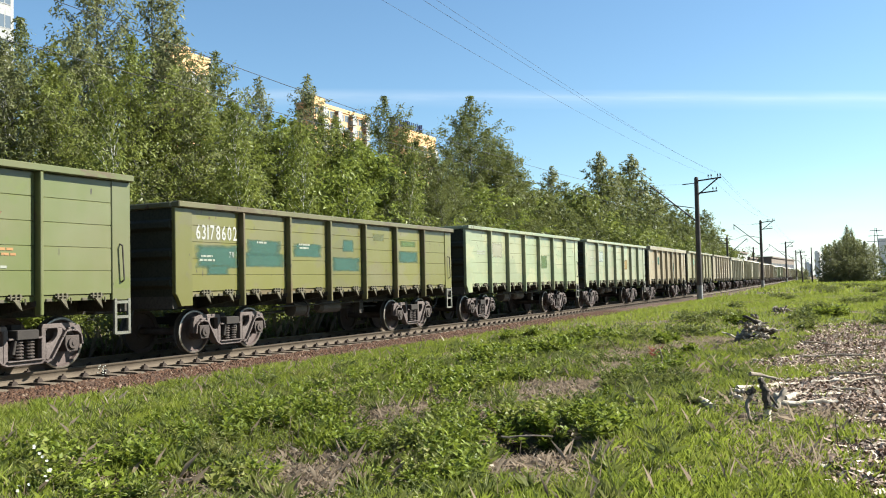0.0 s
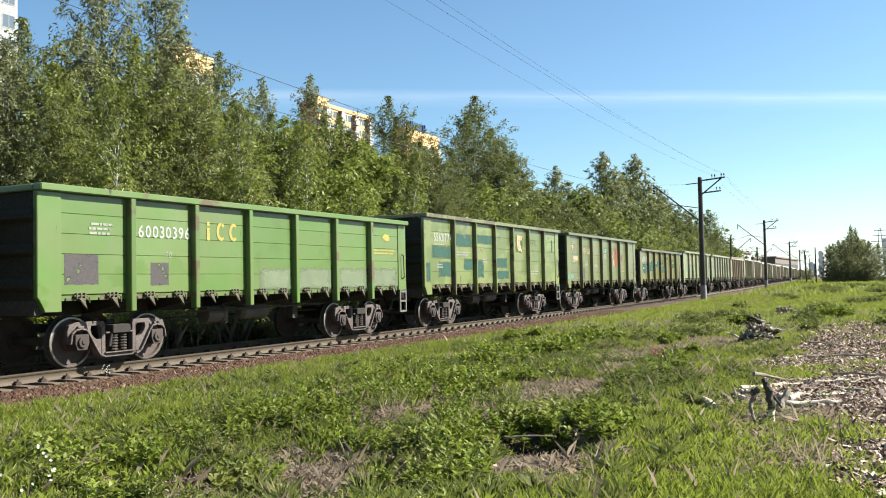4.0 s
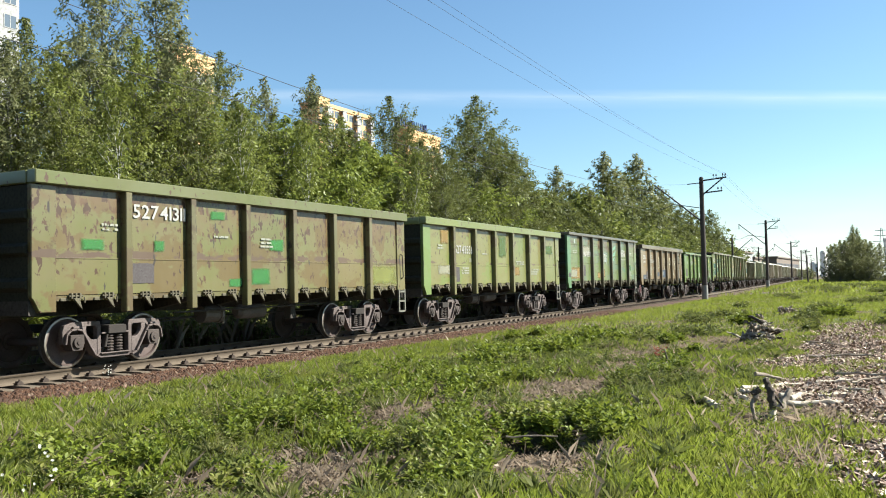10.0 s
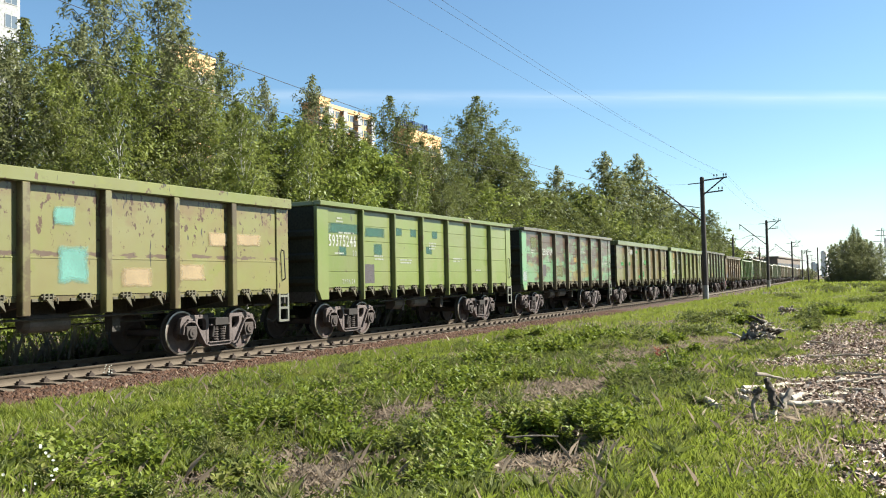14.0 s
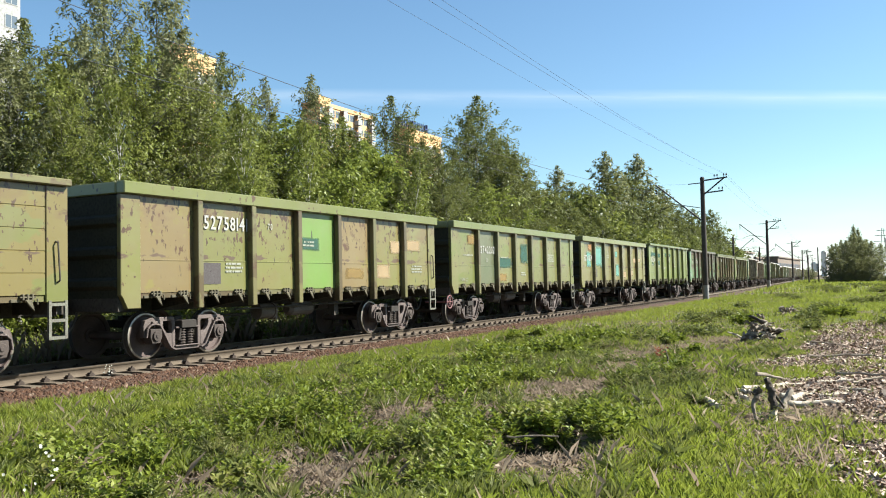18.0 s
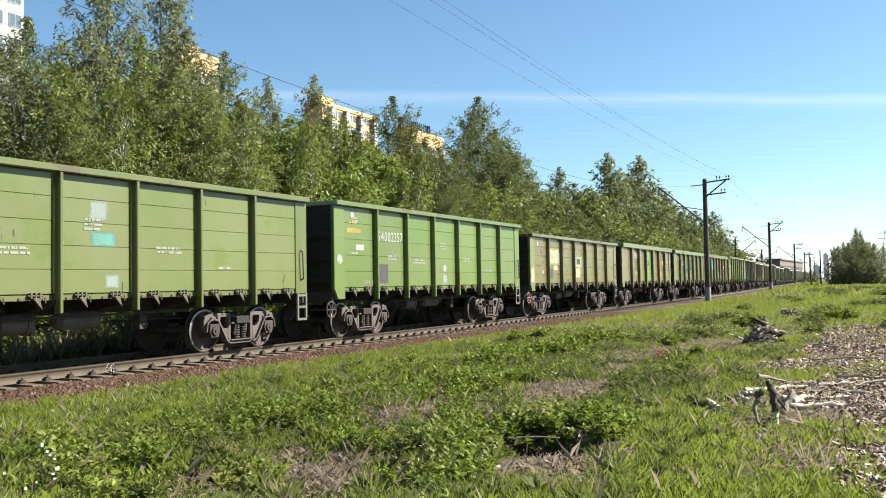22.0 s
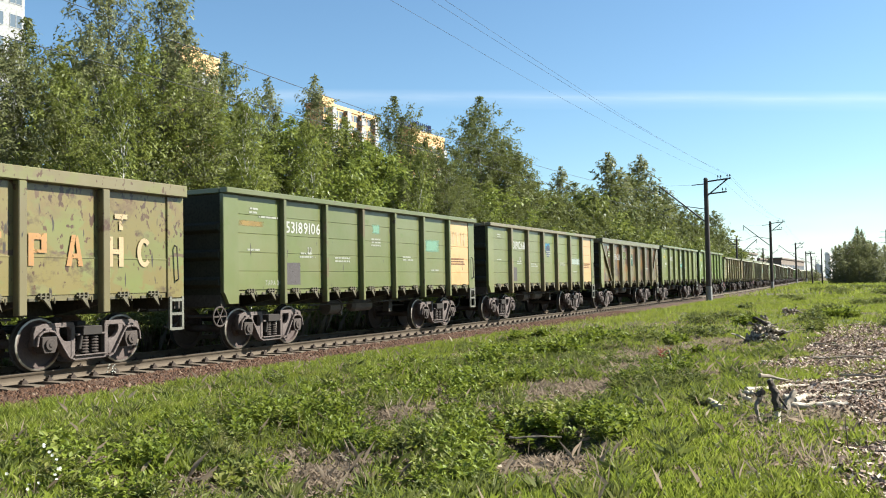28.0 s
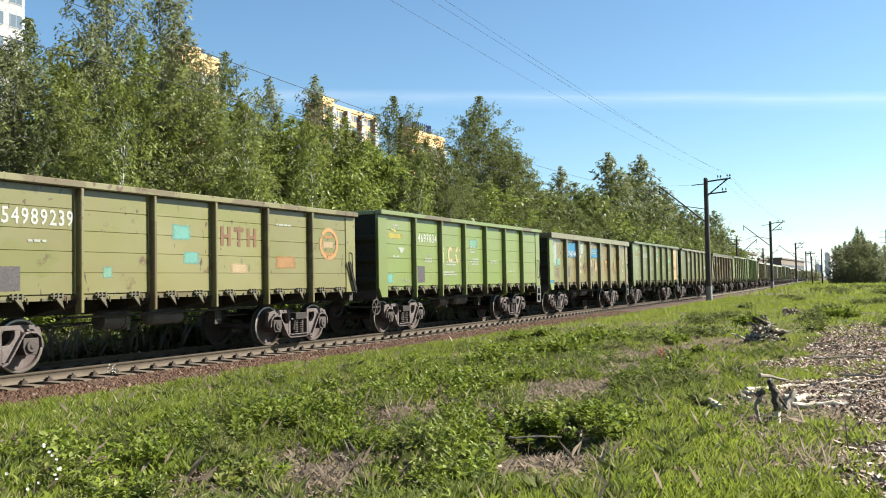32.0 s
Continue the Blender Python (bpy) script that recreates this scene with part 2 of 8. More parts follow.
    l.new(rg.outputs["Result"], b.inputs["Roughness"])
    return m


def leafy(name, dark, light, pale, gloss=0.45, mid=(0.4, 0.93), thin=0.38, shine=0.10, mottle=False):
    m, n, l, b = base_mat(name, gloss)
    b.inputs["Specular IOR Level"].default_value = shine
    dark, light, pale = [tuple(LEAF * x for x in c) for c in (dark, light, pale)]
    g = n.new("ShaderNodeNewGeometry")
    r = ramp(n, [(0.0, dark), (mid[0], light), (mid[1], light), (1.0, pale)])
    l.new(g.outputs["Random Per Island"], r.inputs["Fac"])
    col = mix(n, l, noise_fac(n, l, 0.25, 0.35, 0.7), r.outputs["Color"], tuple(0.55 * x for x in light), "MIX")
    if mottle:
        # growth differs from patch to patch: duller blue-green, and going to straw
        col = mix(n, l, noise_fac(n, l, 3.1, 0.44, 0.78), col, (0.50 * light[0], 0.60 * light[1], 0.85 * light[2]))
        col = mix(n, l, noise_fac(n, l, 1.7, 0.54, 0.86), col, (0.30 * LEAF * 1.5, 0.25 * LEAF * 1.5, 0.12 * LEAF * 1.5))
    l.new(col, b.inputs["Base Color"])
    out = n["Material Output"]
    tr, ms = n.new("ShaderNodeBsdfTranslucent"), n.new("ShaderNodeMixShader")
    ms.inputs[0].default_value = thin
    br = mix(n, l, 0.6, col, tuple(min(1, 1.6 * x) for x in light))
    l.new(br, tr.inputs["Color"])
    l.new(b.outputs[0], ms.inputs[1])
    l.new(tr.outputs[0], ms.inputs[2])
    l.new(ms.outputs[0], out.inputs["Surface"])
    return m


def noise_fac(n, l, scale, lo, hi):
    return ramp_fac(n, l, noise_tex(n, l, coords(n, l), scale, 3), lo, hi)


M = {}
M["rail_side"] = grainy("rusty_rail", (0.245, 0.185, 0.128), (0.19, 0.137, 0.094), 0.85, 0.1, 3, 60)
M["rail_head"] = grainy("worn_rail_head", (0.16, 0.145, 0.135), (0.14, 0.12, 0.11), 0.38, 0.85, 2, 40)
M["sleeper"] = grainy("dusty_concrete", (0.255, 0.195, 0.138), (0.19, 0.14, 0.098), 0.9, 0, 2, 45)
M["clip"] = grainy("rusted_clip", (0.13, 0.095, 0.075), (0.09, 0.06, 0.045), 0.8, 0.2, 6, 50)
M["ballast"] = grainy("brown_ballast", (0.15, 0.082, 0.052), (0.19, 0.105, 0.066), 0.95, 0, 1.2, 26, 0.9, 0.03, c3=(0.06, 0.034, 0.023))
M["cast"] = grainy("dusty_cast_steel", (0.295, 0.23, 0.21), (0.19, 0.142, 0.127), 0.7, 0.1, 2.5, 30, 0.3, 0.004, c3=(0.13, 0.10, 0.088))
M["wheel"] = grainy("brown_wheel_steel", (0.25, 0.18, 0.16), (0.16, 0.11, 0.095), 0.75, 0.1, 3, 35, 0.15, 0.002)
M["tread"] = grainy("bright_tread_steel", (0.85, 0.74, 0.62), (0.62, 0.53, 0.44), 0.42, 0.85, 5, 60)
M["under"] = grainy("black_grime", (0.105, 0.090, 0.076), (0.15, 0.127, 0.105), 0.9, 0.1, 1.5, 20)
M["tank"] = grainy("grey_dusty_tank", (0.27, 0.22, 0.185), (0.18, 0.145, 0.12), 0.75, 0.1, 3, 30)
M["inside"] = grainy("rusty_inner_steel", (0.13, 0.085, 0.060), (0.19, 0.12, 0.078), 0.9, 0.1, 1.2, 15)
M["white"] = grainy("worn_white_paint", (0.74, 0.73, 0.68), (0.66, 0.64, 0.58), 0.7, 0, 4, 40, c3=(0.5, 0.47, 0.4))
M["pole"] = grainy("dark_weathered_concrete", (0.135, 0.112, 0.095), (0.19, 0.16, 0.138), 0.9, 0, 0.8, 14)
M["pole_base"] = grainy("pale_bare_concrete", (0.62, 0.60, 0.56), (0.5, 0.48, 0.44), 0.9, 0, 2, 20)
M["steel"] = grainy("dark_grey_steel", (0.10, 0.098, 0.10), (0.15, 0.145, 0.145), 0.6, 0.4, 2, 30)
M["wire"] = grainy("oxidised_wire", (0.07, 0.075, 0.08), (0.05, 0.05, 0.055), 0.6, 0.4, 2, 30)
M["bark"] = grainy("grey_birch_bark", (0.40, 0.385, 0.34), (0.26, 0.24, 0.20), 0.9, 0, 2.0, 9, 0.6, 0.02, c3=(0.06, 0.05, 0.045))
M["white_bark"] = grainy("white_birch_bark", (1.2, 1.15, 1.02), (0.8, 0.76, 0.66), 0.8, 0, 3.0, 8, 0.4, 0.01, c3=(0.25, 0.22, 0.2))
M["leaf_a"] = leafy("birch_leaves", (0.08, 0.105, 0.028), (0.325, 0.362, 0.080), (0.52, 0.56, 0.24), 0.42, thin=0.32, shine=0.10)
M["leaf_b"] = leafy("aspen_leaves", (0.060, 0.078, 0.026), (0.242, 0.262, 0.074), (0.42, 0.455, 0.22), 0.42, thin=0.32, shine=0.10)
M["leaf_c"] = leafy("maple_leaves", (0.10, 0.135, 0.026), (0.345, 0.40, 0.074), (0.48, 0.54, 0.18), 0.42, thin=0.32, shine=0.10)
M["leaf_d"] = leafy("willow_leaves", (0.10, 0.115, 0.05), (0.345, 0.355, 0.150), (0.58, 0.60, 0.36), 0.42, thin=0.32, shine=0.10)
M["leaf_g"] = leafy("grove_leaves", (0.15, 0.15, 0.07), (0.33, 0.34, 0.14), (0.48, 0.48, 0.24))
M["leaf_e"] = leafy("shaded_weed_leaves", (0.16, 0.17, 0.065), (0.40, 0.42, 0.16), (0.70, 0.68, 0.36))
M["grass"] = leafy("meadow_grass", (0.050, 0.068, 0.020), (0.392, 0.452, 0.060), (0.84, 0.81, 0.36), 0.50, (0.5, 0.86), 0.40, 0.18, True)
M["weed"] = leafy("broad_weed_leaves", (0.035, 0.050, 0.012), (0.33, 0.395, 0.046), (0.58, 0.62, 0.18), 0.50, (0.5, 0.90), 0.29, 0.16, True)
M["weed_b"] = leafy("grey_green_weed_leaves", (0.04, 0.050, 0.018), (0.27, 0.30, 0.072), (0.58, 0.58, 0.28), 0.55, (0.5, 0.87), 0.30, 0.18, True)
M["red_leaf"] = leafy("reddened_leaves", (0.22, 0.06, 0.035), (0.34, 0.11, 0.07), (0.40, 0.22, 0.14), 0.6)
M["straw"] = leafy("dead_straw", (0.12, 0.080, 0.055), (0.52, 0.40, 0.29), (1.05, 0.92, 0.74), 0.8)


# ---------- ground ----------
def lump(x, y):
    """Small swells of the meadow."""
    return 0.10 * noise.noise(Vector((x * 0.16, y * 0.16, 3.1))) + 0.05 * noise.noise(Vector((x * 0.55, y * 0.55, 7.7))) + 0.045 * noise.noise(Vector((x * 1.5, y * 1.5, 1.2)))


# gaps between the weeds, where the soil lies in deep shade
HOLLOWS = [(7.55, 5.82, 0.24), (7.10, 5.20, 0.2), (6.24, 5.58, 0.30), (5.58, 6.05, 0.26), (6.37, 7.43, 0.30), (5.88, 5.76, 0.2), (7.52, 7.80, 0.16), (7.22, 4.36, 0.20), (10.4, 5.60, 0.24), (8.30, 6.25, 0.16), (6.9, 3.95, 0.14)]


def dips(x, y):
    """Little dips dug into the weedy ground to put shade in the gaps."""
    if not (5.0 < x < 11.0 and 3.5 < y < 8.5):
        return 0.0
    return max(0.24 * min(1.0, max(0.0, 1.7 * (1 - math.hypot(x - cx, y - cy) / (1.35 * r)))) for cx, cy, r in HOLLOWS)


def ground_z(x, y):
    d = (YC - 2.5) - (y - max(0.0, x - 15.0) ** 2 * KAP * 0.5 if x < 120 else y - (track(x)[0].y - YC))
    near = min(1.0, max(0.0, d / 2.5))
    if d < 0 and d > -5.0:
        return -0.34
    if d <= -5.0:
        return -0.34 - 0.5 * min(1.0, (-5.0 - d) / 3.0) + 0.4 * lump(x, y)
    fall = min(1.0, max(0.0, 1.6 * (1.0 - math.hypot((x - 8.65) / 0.85, (y - 3.40) / 0.62))))
    return -0.30 + near * (0.02 + lump(x, y)) - dips(x, y) + 0.28 * min(1.0, max(0.0, (x - 30) / 80.0)) * near - 0.6 * fall


def ground_material():
    m, n, l, b = base_mat("meadow_soil", 0.95)
    v = coords(n, l)
    big, mid, fine = noise_tex(n, l, v, 0.35, 4), noise_tex(n, l, v, 2.2, 5), noise_tex(n, l, v, 28, 4)
    col = mix(n, l, ramp_fac(n, l, mid, 0.35, 0.65), (0.030, 0.022, 0.012), (0.105, 0.068, 0.038))
    col = mix(n, l, ramp_fac(n, l, big, 0.50, 0.62), col, (0.05, 0.065, 0.016))
    col = mix(n, l, ramp_fac(n, l, fine, 0.5, 0.72), col, (0.20, 0.142, 0.090))
    l.new(col, b.inputs["Base Color"])
    bump(n, l, b, fine, 1.0, 0.06)
    return m


def make_ground():
    xs = np.concatenate([[-3500, -1500, -500, -150, -60, -25], np.arange(-10, 4, 0.8), np.arange(4, 24, 0.2), np.arange(24, 46, 0.5), np.arange(46, 130, 2.5), [135, 150, 180, 230, 320, 500, 800, 1300, 2200, 4500]])
    ys = np.concatenate([[-3500, -1200, -400, -150, -60, -30, -15], np.arange(-8, -1, 0.7), np.arange(-1, 12.6, 0.2), np.arange(12.8, 40, 1.2), [42, 50, 65, 90, 130, 220, 400, 900, 1800, 4000]])
    verts = np.array([(x, y, ground_z(x, y)) for x in xs for y in ys])
    ny = len(ys)
    i = np.arange((len(xs) - 1) * (ny - 1))
    a = i // (ny - 1) * ny + i % (ny - 1)
    faces = np.stack([a, a + ny, a + ny + 1, a + 1], 1)
    tagged(new("ground", fast_mesh("ground", verts, faces, ground_material(), True)),
           "uneven meadow ground with soil and thin grass", "ground", kind="structure")


make_ground()


# ---------- track bed, sleepers, rails ----------
def ribbon(profile, s_list, m):
    """A profile of (off, z) drawn along the track; open, as quads."""
    k = len(profile)
    verts = np.array([tuple(track(s, o, z)[0]) for s in s_list for o, z in profile])
    i = np.arange((len(s_list) - 1) * (k - 1))
    a = i // (k - 1) * k + i % (k - 1)
    return verts, np.stack([a, a + 1, a + k + 1, a + k], 1)


def make_track():
    rng = np.random.default_rng(4)
    s_far = list(np.arange(-40, 60, 0.25)) + list(np.arange(60, 200, 2.0)) + [220, 260, 320, 400, 520, 700, 1000]
    prof = [(-3.1, -0.42), (-2.7, -0.30), (-2.2, -0.25), (-1.68, -0.228), (-1.46, -0.225), (-1.28, -0.222), (-1.10, -0.222), (-0.99, -0.240), (-0.8, -0.27), (0, -0.29), (0.9, -0.29), (1.5, -0.235), (2.1, -0.26), (2.8, -0.45)]
    v, f = ribbon(prof, s_far, None)
    near = v[:, 0] < 70
    v[near, 2] += rng.normal(0, 0.014, near.sum())
    v[near, 1] += rng.normal(0, 0.03, near.sum())
    bed = tagged(new("track_bed", fast_mesh("track_bed", v, f, M["ballast"], False)), "brown crushed-stone ballast bed under the rails", "ballast", kind="structure")
    # loose stones on the near shoulder
    n = 16000
    s, o = rng.uniform(-4, 45, n), -1.12 - 1.58 * rng.uniform(0, 1, n)
    r = rng.uniform(0.02, 0.05, n)
    tet = np.array([(1, 0.2, -0.4), (-0.7, 0.8, -0.3), (-0.4, -0.9, -0.35), (0.15, 0.1, 0.8), (0.6, -0.6, 0.3)])
    ff = np.array([(0, 1, 3), (1, 2, 3), (2, 4, 3), (4, 0, 3), (2, 0, 4)])
    base = np.array([tuple(track(a, b)[0]) for a, b in zip(s, o)])
    base[:, 2] = np.interp(o, [-3.1, -2.7, -2.2, -1.68, -1.35, -1.1], [-0.42, -0.30, -0.25, -0.228, -0.236, -0.25]) + 0.01
    ang = rng.uniform(0, 6.28, n)
    c, sn = np.cos(ang)[:, None], np.sin(ang)[:, None]
    vv = np.stack([tet[None, :, 0] * c - tet[None, :, 1] * sn, tet[None, :, 0] * sn + tet[None, :, 1] * c, np.repeat(tet[None, :, 2], n, 0)], 2) * r[:, None, None] + base[:, None, :]
    stones = ob_of("stone", fast_mesh("stone", vv.reshape(-1, 3), (ff[None] + 5 * np.arange(n)[:, None, None]).reshape(-1, 3), M["stone"]), M["stone"], bed)
    stones["kind"] = "stuff"
    # rails
    rail = [(-0.075, -0.18), (-0.075, -0.165), (-0.018, -0.15), (-0.010, -0.13), (-0.010, -0.05), (-0.036, -0.036), (-0.036, -0.004)]
    rail_top = [(-0.036, -0.004), (-0.030, 0.0), (0.030, 0.0), (0.036, -0.004)]
    sl = list(np.arange(-40, 15, 5.0)) + list(np.arange(15, 125, 3.0)) + [130, 200, 400, 1000]
    for side in (-0.795, 0.795):
        v1, f1 = ribbon([(side + a, z) for a, z in rail] , sl, None)
        v2, f2 = ribbon([(side - a, z) for a, z in reversed(rail)], sl, None)
        v3, f3 = ribbon([(side + a, z) for a, z in rail_top], sl, None)
        me = fast_mesh("rail", np.concatenate([v1, v2, v3]), np.concatenate([f1, f2 + len(v1), f3 + len(v1) + len(v2)]), [M["rail_side"], M["rail_head"]])
        idx = np.zeros(len(f1) + len(f2) + len(f3), np.int32)
        idx[len(f1) + len(f2):] = 1
        me.polygons.foreach_set("material_index", idx)
        tagged(new("rail", me), "rusty steel rail with a worn head on concrete sleepers", "rail", "rails of the track", "structure")
    return bed


M["stone"] = None
mm, nn, ll, bb = base_mat("ballast_stones", 0.95)
rr = ramp(nn, [(0.0, (0.024, 0.011, 0.006)), (0.5, (0.062, 0.029, 0.015)), (0.94, (0.088, 0.046, 0.027)), (1.0, (0.17, 0.12, 0.085))])
ll.new(nn.new("ShaderNodeNewGeometry").outputs["Random Per Island"], rr.inputs["Fac"])
ll.new(rr.outputs["Color"], bb.inputs["Base Color"])
M["stone"] = mm
track_bed = make_track()


def make_sleepers():
    g = Geo()
    # trapezoid concrete sleeper, sunk at mid-length, with sloped shoulders
    prof = [(-1.35, 0.145), (-1.30, 0.165), (-0.55, 0.175), (-0.25, 0.13), (0.25, 0.13), (0.55, 0.175), (1.30, 0.165), (1.35, 0.145)]
    n = len(prof)
    vs = []
    for y, t in prof:
        vs += [(-0.135, y, -0.40), (0.135, y, -0.40), (0.10, y, -0.355 + t), (-0.10, y, -0.355 + t)]
    fs = [(0, 1, 2, 3), tuple(4 * n - 4 + i for i in (3, 2, 1, 0))]
    for k in range(n - 1):
        a, b = 4 * k, 4 * k + 4
        fs += [(a + i, a + (i + 1) % 4, b + (i + 1) % 4, b + i) for i in range(4)]
    g.add(vs, fs)
    me = g.mesh("sleeper")
    c = Geo()
    for sy in (-0.795, 0.795):
        for d in (-1, 1):
            c.box(-0.06, 0.06, sy + d * 0.11 - 0.045, sy + d * 0.11 + 0.045, -0.19, -0.145)
            c.tube((0, sy + d * 0.125, -0.15), (0, sy + d * 0.125, -0.085), 0.018, 6)
            c.prism([(-0.05, -0.15), (0.05, -0.15), (0.03, -0.118), (-0.03, -0.118)], "y", sy + d * 0.06, sy + d * 0.15)
    clip = c.mesh("rail_fastening")
    rest_v, rest_f = [], []
    mv = [v.co.copy() for v in me.vertices]
    mf = [tuple(p.vertices) for p in me.polygons]
    for i in range(-10, 700):
        s = 0.13 + 0.5 * i
        p, a = track(s)
        m = Matrix.Translation(p) @ Matrix.Rotation(a, 4, "Z")
        if 2.0 <= s <= 150:
            o = ob_of("sleeper", me, M["sleeper"], track_bed)
            o.matrix_basis = m @ Matrix.Rotation(random.uniform(-0.012, 0.012), 4, "Z")
            if s < 75:
                k = ob_of("rail_fastening", clip, M["clip"], o)
        else:
            k = len(rest_v)
            rest_v += [tuple(m @ v) for v in mv]
            rest_f += [tuple(k + j for j in f) for f in mf]
    far = bpy.data.meshes.new("far_sleepers")
    far.from_pydata(rest_v, [], rest_f)
    ob_of("far_sleepers", far, M["sleeper"], track_bed)["kind"] = "stuff"


# ---------- writing ----------
def glyphs(chars):
    """Flat outlines of characters of the built-in font, one unit high, as (verts, faces, width)."""
    made = {}
    for ch in chars:
        cu = bpy.data.curves.new("glyph", "FONT")
        cu.body, cu.size, cu.resolution_u, cu.offset = ch, 1.0, 2, 0.014
        o = new("glyph", cu)
        dg = bpy.context.evaluated_depsgraph_get()
        me = bpy.data.meshes.new_from_object(o.evaluated_get(dg))
        vs = np.array([tuple(v.co) for v in me.vertices])
        lo, hi = vs.min(0), vs.max(0)
        hgt = 0.7
        made[ch] = ([((v[0] - lo[0]) / hgt, v[1] / hgt) for v in vs], [tuple(p.vertices) for p in me.polygons], (hi[0] - lo[0]) / hgt)
        bpy.data.objects.remove(o)
        bpy.data.meshes.remove(me)
        bpy.data.curves.remove(cu)
    return made


GLYPH = glyphs("0123456789TAP")


def lettering(text, x, z, h, y, wide=0.72, gap=0.16, fit=1.34):
    """Characters standing on a wagon's near side; x is the left edge."""
    g = Geo()
    if len(text) == 8:
        wide = (fit / h - 7 * gap) / sum(GLYPH[ch][2] for ch in text)
    for ch in text:
        if ch != " ":
            vs, fs, w = GLYPH[ch]
            g.add([(x + u * h * wide, y, z + v * h) for u, v in vs], fs)
            x += w * h * wide + gap * h
        else:
            x += 0.4 * h
    return g


# ---------- wagons ----------
PITCH_W, HALF = 13.92, 6.38
RIBS = [-4.325 + 1.73 * i for i in range(6)]
PANELS = list(zip([-5.88] + [r + 0.06 for r in RIBS], [r - 0.06 for r in RIBS] + [5.93]))
FLOOR_Z = 1.36


def side_panel(x0, x1, top, style):
    g = Geo()
    if style == "plank":
        n = 5
        step = (top - FLOOR_Z) / n
        prof = [(-1.40, top), (-1.40, FLOOR_Z)]
        for i in range(n):
            z = FLOOR_Z + i * step
            prof += [(-1.460, z), (-1.472, z + 0.012), (-1.472, z + step - 0.010), (-1.460, z + step - 0.001)]
        g.prism(prof, "x", x0, x1)
    else:
        zs = FLOOR_Z + 0.34 * (top - FLOOR_Z)
        g.prism([(-1.40, top), (-1.40, FLOOR_Z), (-1.466, FLOOR_Z), (-1.466, zs - 0.012), (-1.475, zs - 0.008), (-1.475, zs + 0.012), (-1.458, zs + 0.016), (-1.458, top)], "x", x0, x1)
    return g


def rib_geo(x, top, wide, low=1.02):
    g = Geo()
    a, b = wide / 2, wide / 2 - 0.012
    for y0, y1, k in ((-1.45, -1.605, 1),):
        vs = [(x - a, y0, low), (x + a, y0, low), (x + b, y1, low), (x - b, y1, low), (x - a, y0, top), (x + a, y0, top), (x + b, y1, top), (x - b, y1, top)]
        g.add(vs, [(0, 3, 2, 1), (4, 5, 6, 7), (0, 1, 5, 4), (1, 2, 6, 5), (2, 3, 7, 6), (3, 0, 4, 7)])
    return g


def latch_geo():
    """A hatch lock: hinge lugs on the sill and a pointed hook that hangs below it."""
    g = Geo()
    g.box(-0.13, 0.13, -1.49, -1.44, FLOOR_Z - 0.015, FLOOR_Z + 0.03)
    for x in (-0.11, -0.02, 0.07):
        g.box(x, x + 0.04, -1.525, -1.45, FLOOR_Z - 0.04, FLOOR_Z + 0.065)
    g.tube((-0.15, -1.505, FLOOR_Z + 0.01), (0.15, -1.505, FLOOR_Z + 0.01), 0.016, 6)
    g.prism([(-0.075, FLOOR_Z - 0.03), (0.06, FLOOR_Z - 0.03), (0.075, FLOOR_Z - 0.10), (0.115, FLOOR_Z - 0.235), (0.045, FLOOR_Z - 0.17), (-0.015, FLOOR_Z - 0.10)], "y", -1.545, -1.505)
    g.box(-0.30, -0.18, -1.475, -1.45, FLOOR_Z - 0.075, FLOOR_Z - 0.02)
    g.tube((0.20, -1.49, FLOOR_Z - 0.01), (0.20, -1.49, FLOOR_Z - 0.12), 0.016, 6)
    return g


def side_frame_geo():
    """One side of a cast bogie: webbed chord with rounded openings and a proud flange over each journal."""
    g = Geo()
    y0, y1 = -1.075, -0.965
    path = [(1.165, 0.45), (1.135, 0.63), (1.05, 0.705), (0.93, 0.72), (0.81, 0.70), (0.74, 0.60), (0.62, 0.40), (0.50, 0.22), (0.38, 0.17)]
    for k in (-1, 1):
        q = lambda pts: [(k * a, b) for a, b in pts]
        g.prism(q([(0.33, 0.765), (0.36, 0.85), (0.98, 0.85), (1.15, 0.80), (1.20, 0.68), (1.19, 0.46), (1.13, 0.46), (1.10, 0.65), (1.03, 0.72), (0.80, 0.72), (0.76, 0.765)]), "y", y0, y1)
        g.prism(q([(0.33, 0.20), (0.42, 0.20), (0.42, 0.77), (0.33, 0.77)]), "y", y0 - 0.002, y1)
        g.prism(q([(0.42, 0.23), (0.51, 0.20), (0.77, 0.60), (0.78, 0.77), (0.655, 0.77), (0.67, 0.70), (0.65, 0.62), (0.57, 0.53), (0.50, 0.505), (0.42, 0.52)]), "y", y0 + 0.003, y1)
        g.prism(q([(0.42, 0.77), (0.42, 0.70), (0.46, 0.77)]), "y", y0 + 0.003, y1)
        for (xa, za), (xb, zb) in zip(path, path[1:]):
            d = math.hypot(xb - xa, zb - za)
            nx, nz = (zb - za) / d * 0.018, -(xb - xa) / d * 0.018
            g.prism(q([(xa + nx, za + nz), (xb + nx, zb + nz), (xb - nx, zb - nz), (xa - nx, za - nz)]), "y", y0 - 0.07, y0 + 0.01)
        g.box(min(k * 0.86, k * 1.0), max(k * 0.86, k * 1.0), y0 - 0.05, y0, 0.735, 0.775)
    g.box(-0.34, 0.34, y0 - 0.03, y1, 0.60, 0.635)
    g.box(-0.42, 0.42, y0 + 0.004, y1, 0.15, 0.225)
    g.box(-0.36, 0.36, y0 - 0.05, y1 - 0.004, 0.225, 0.25)
    return g


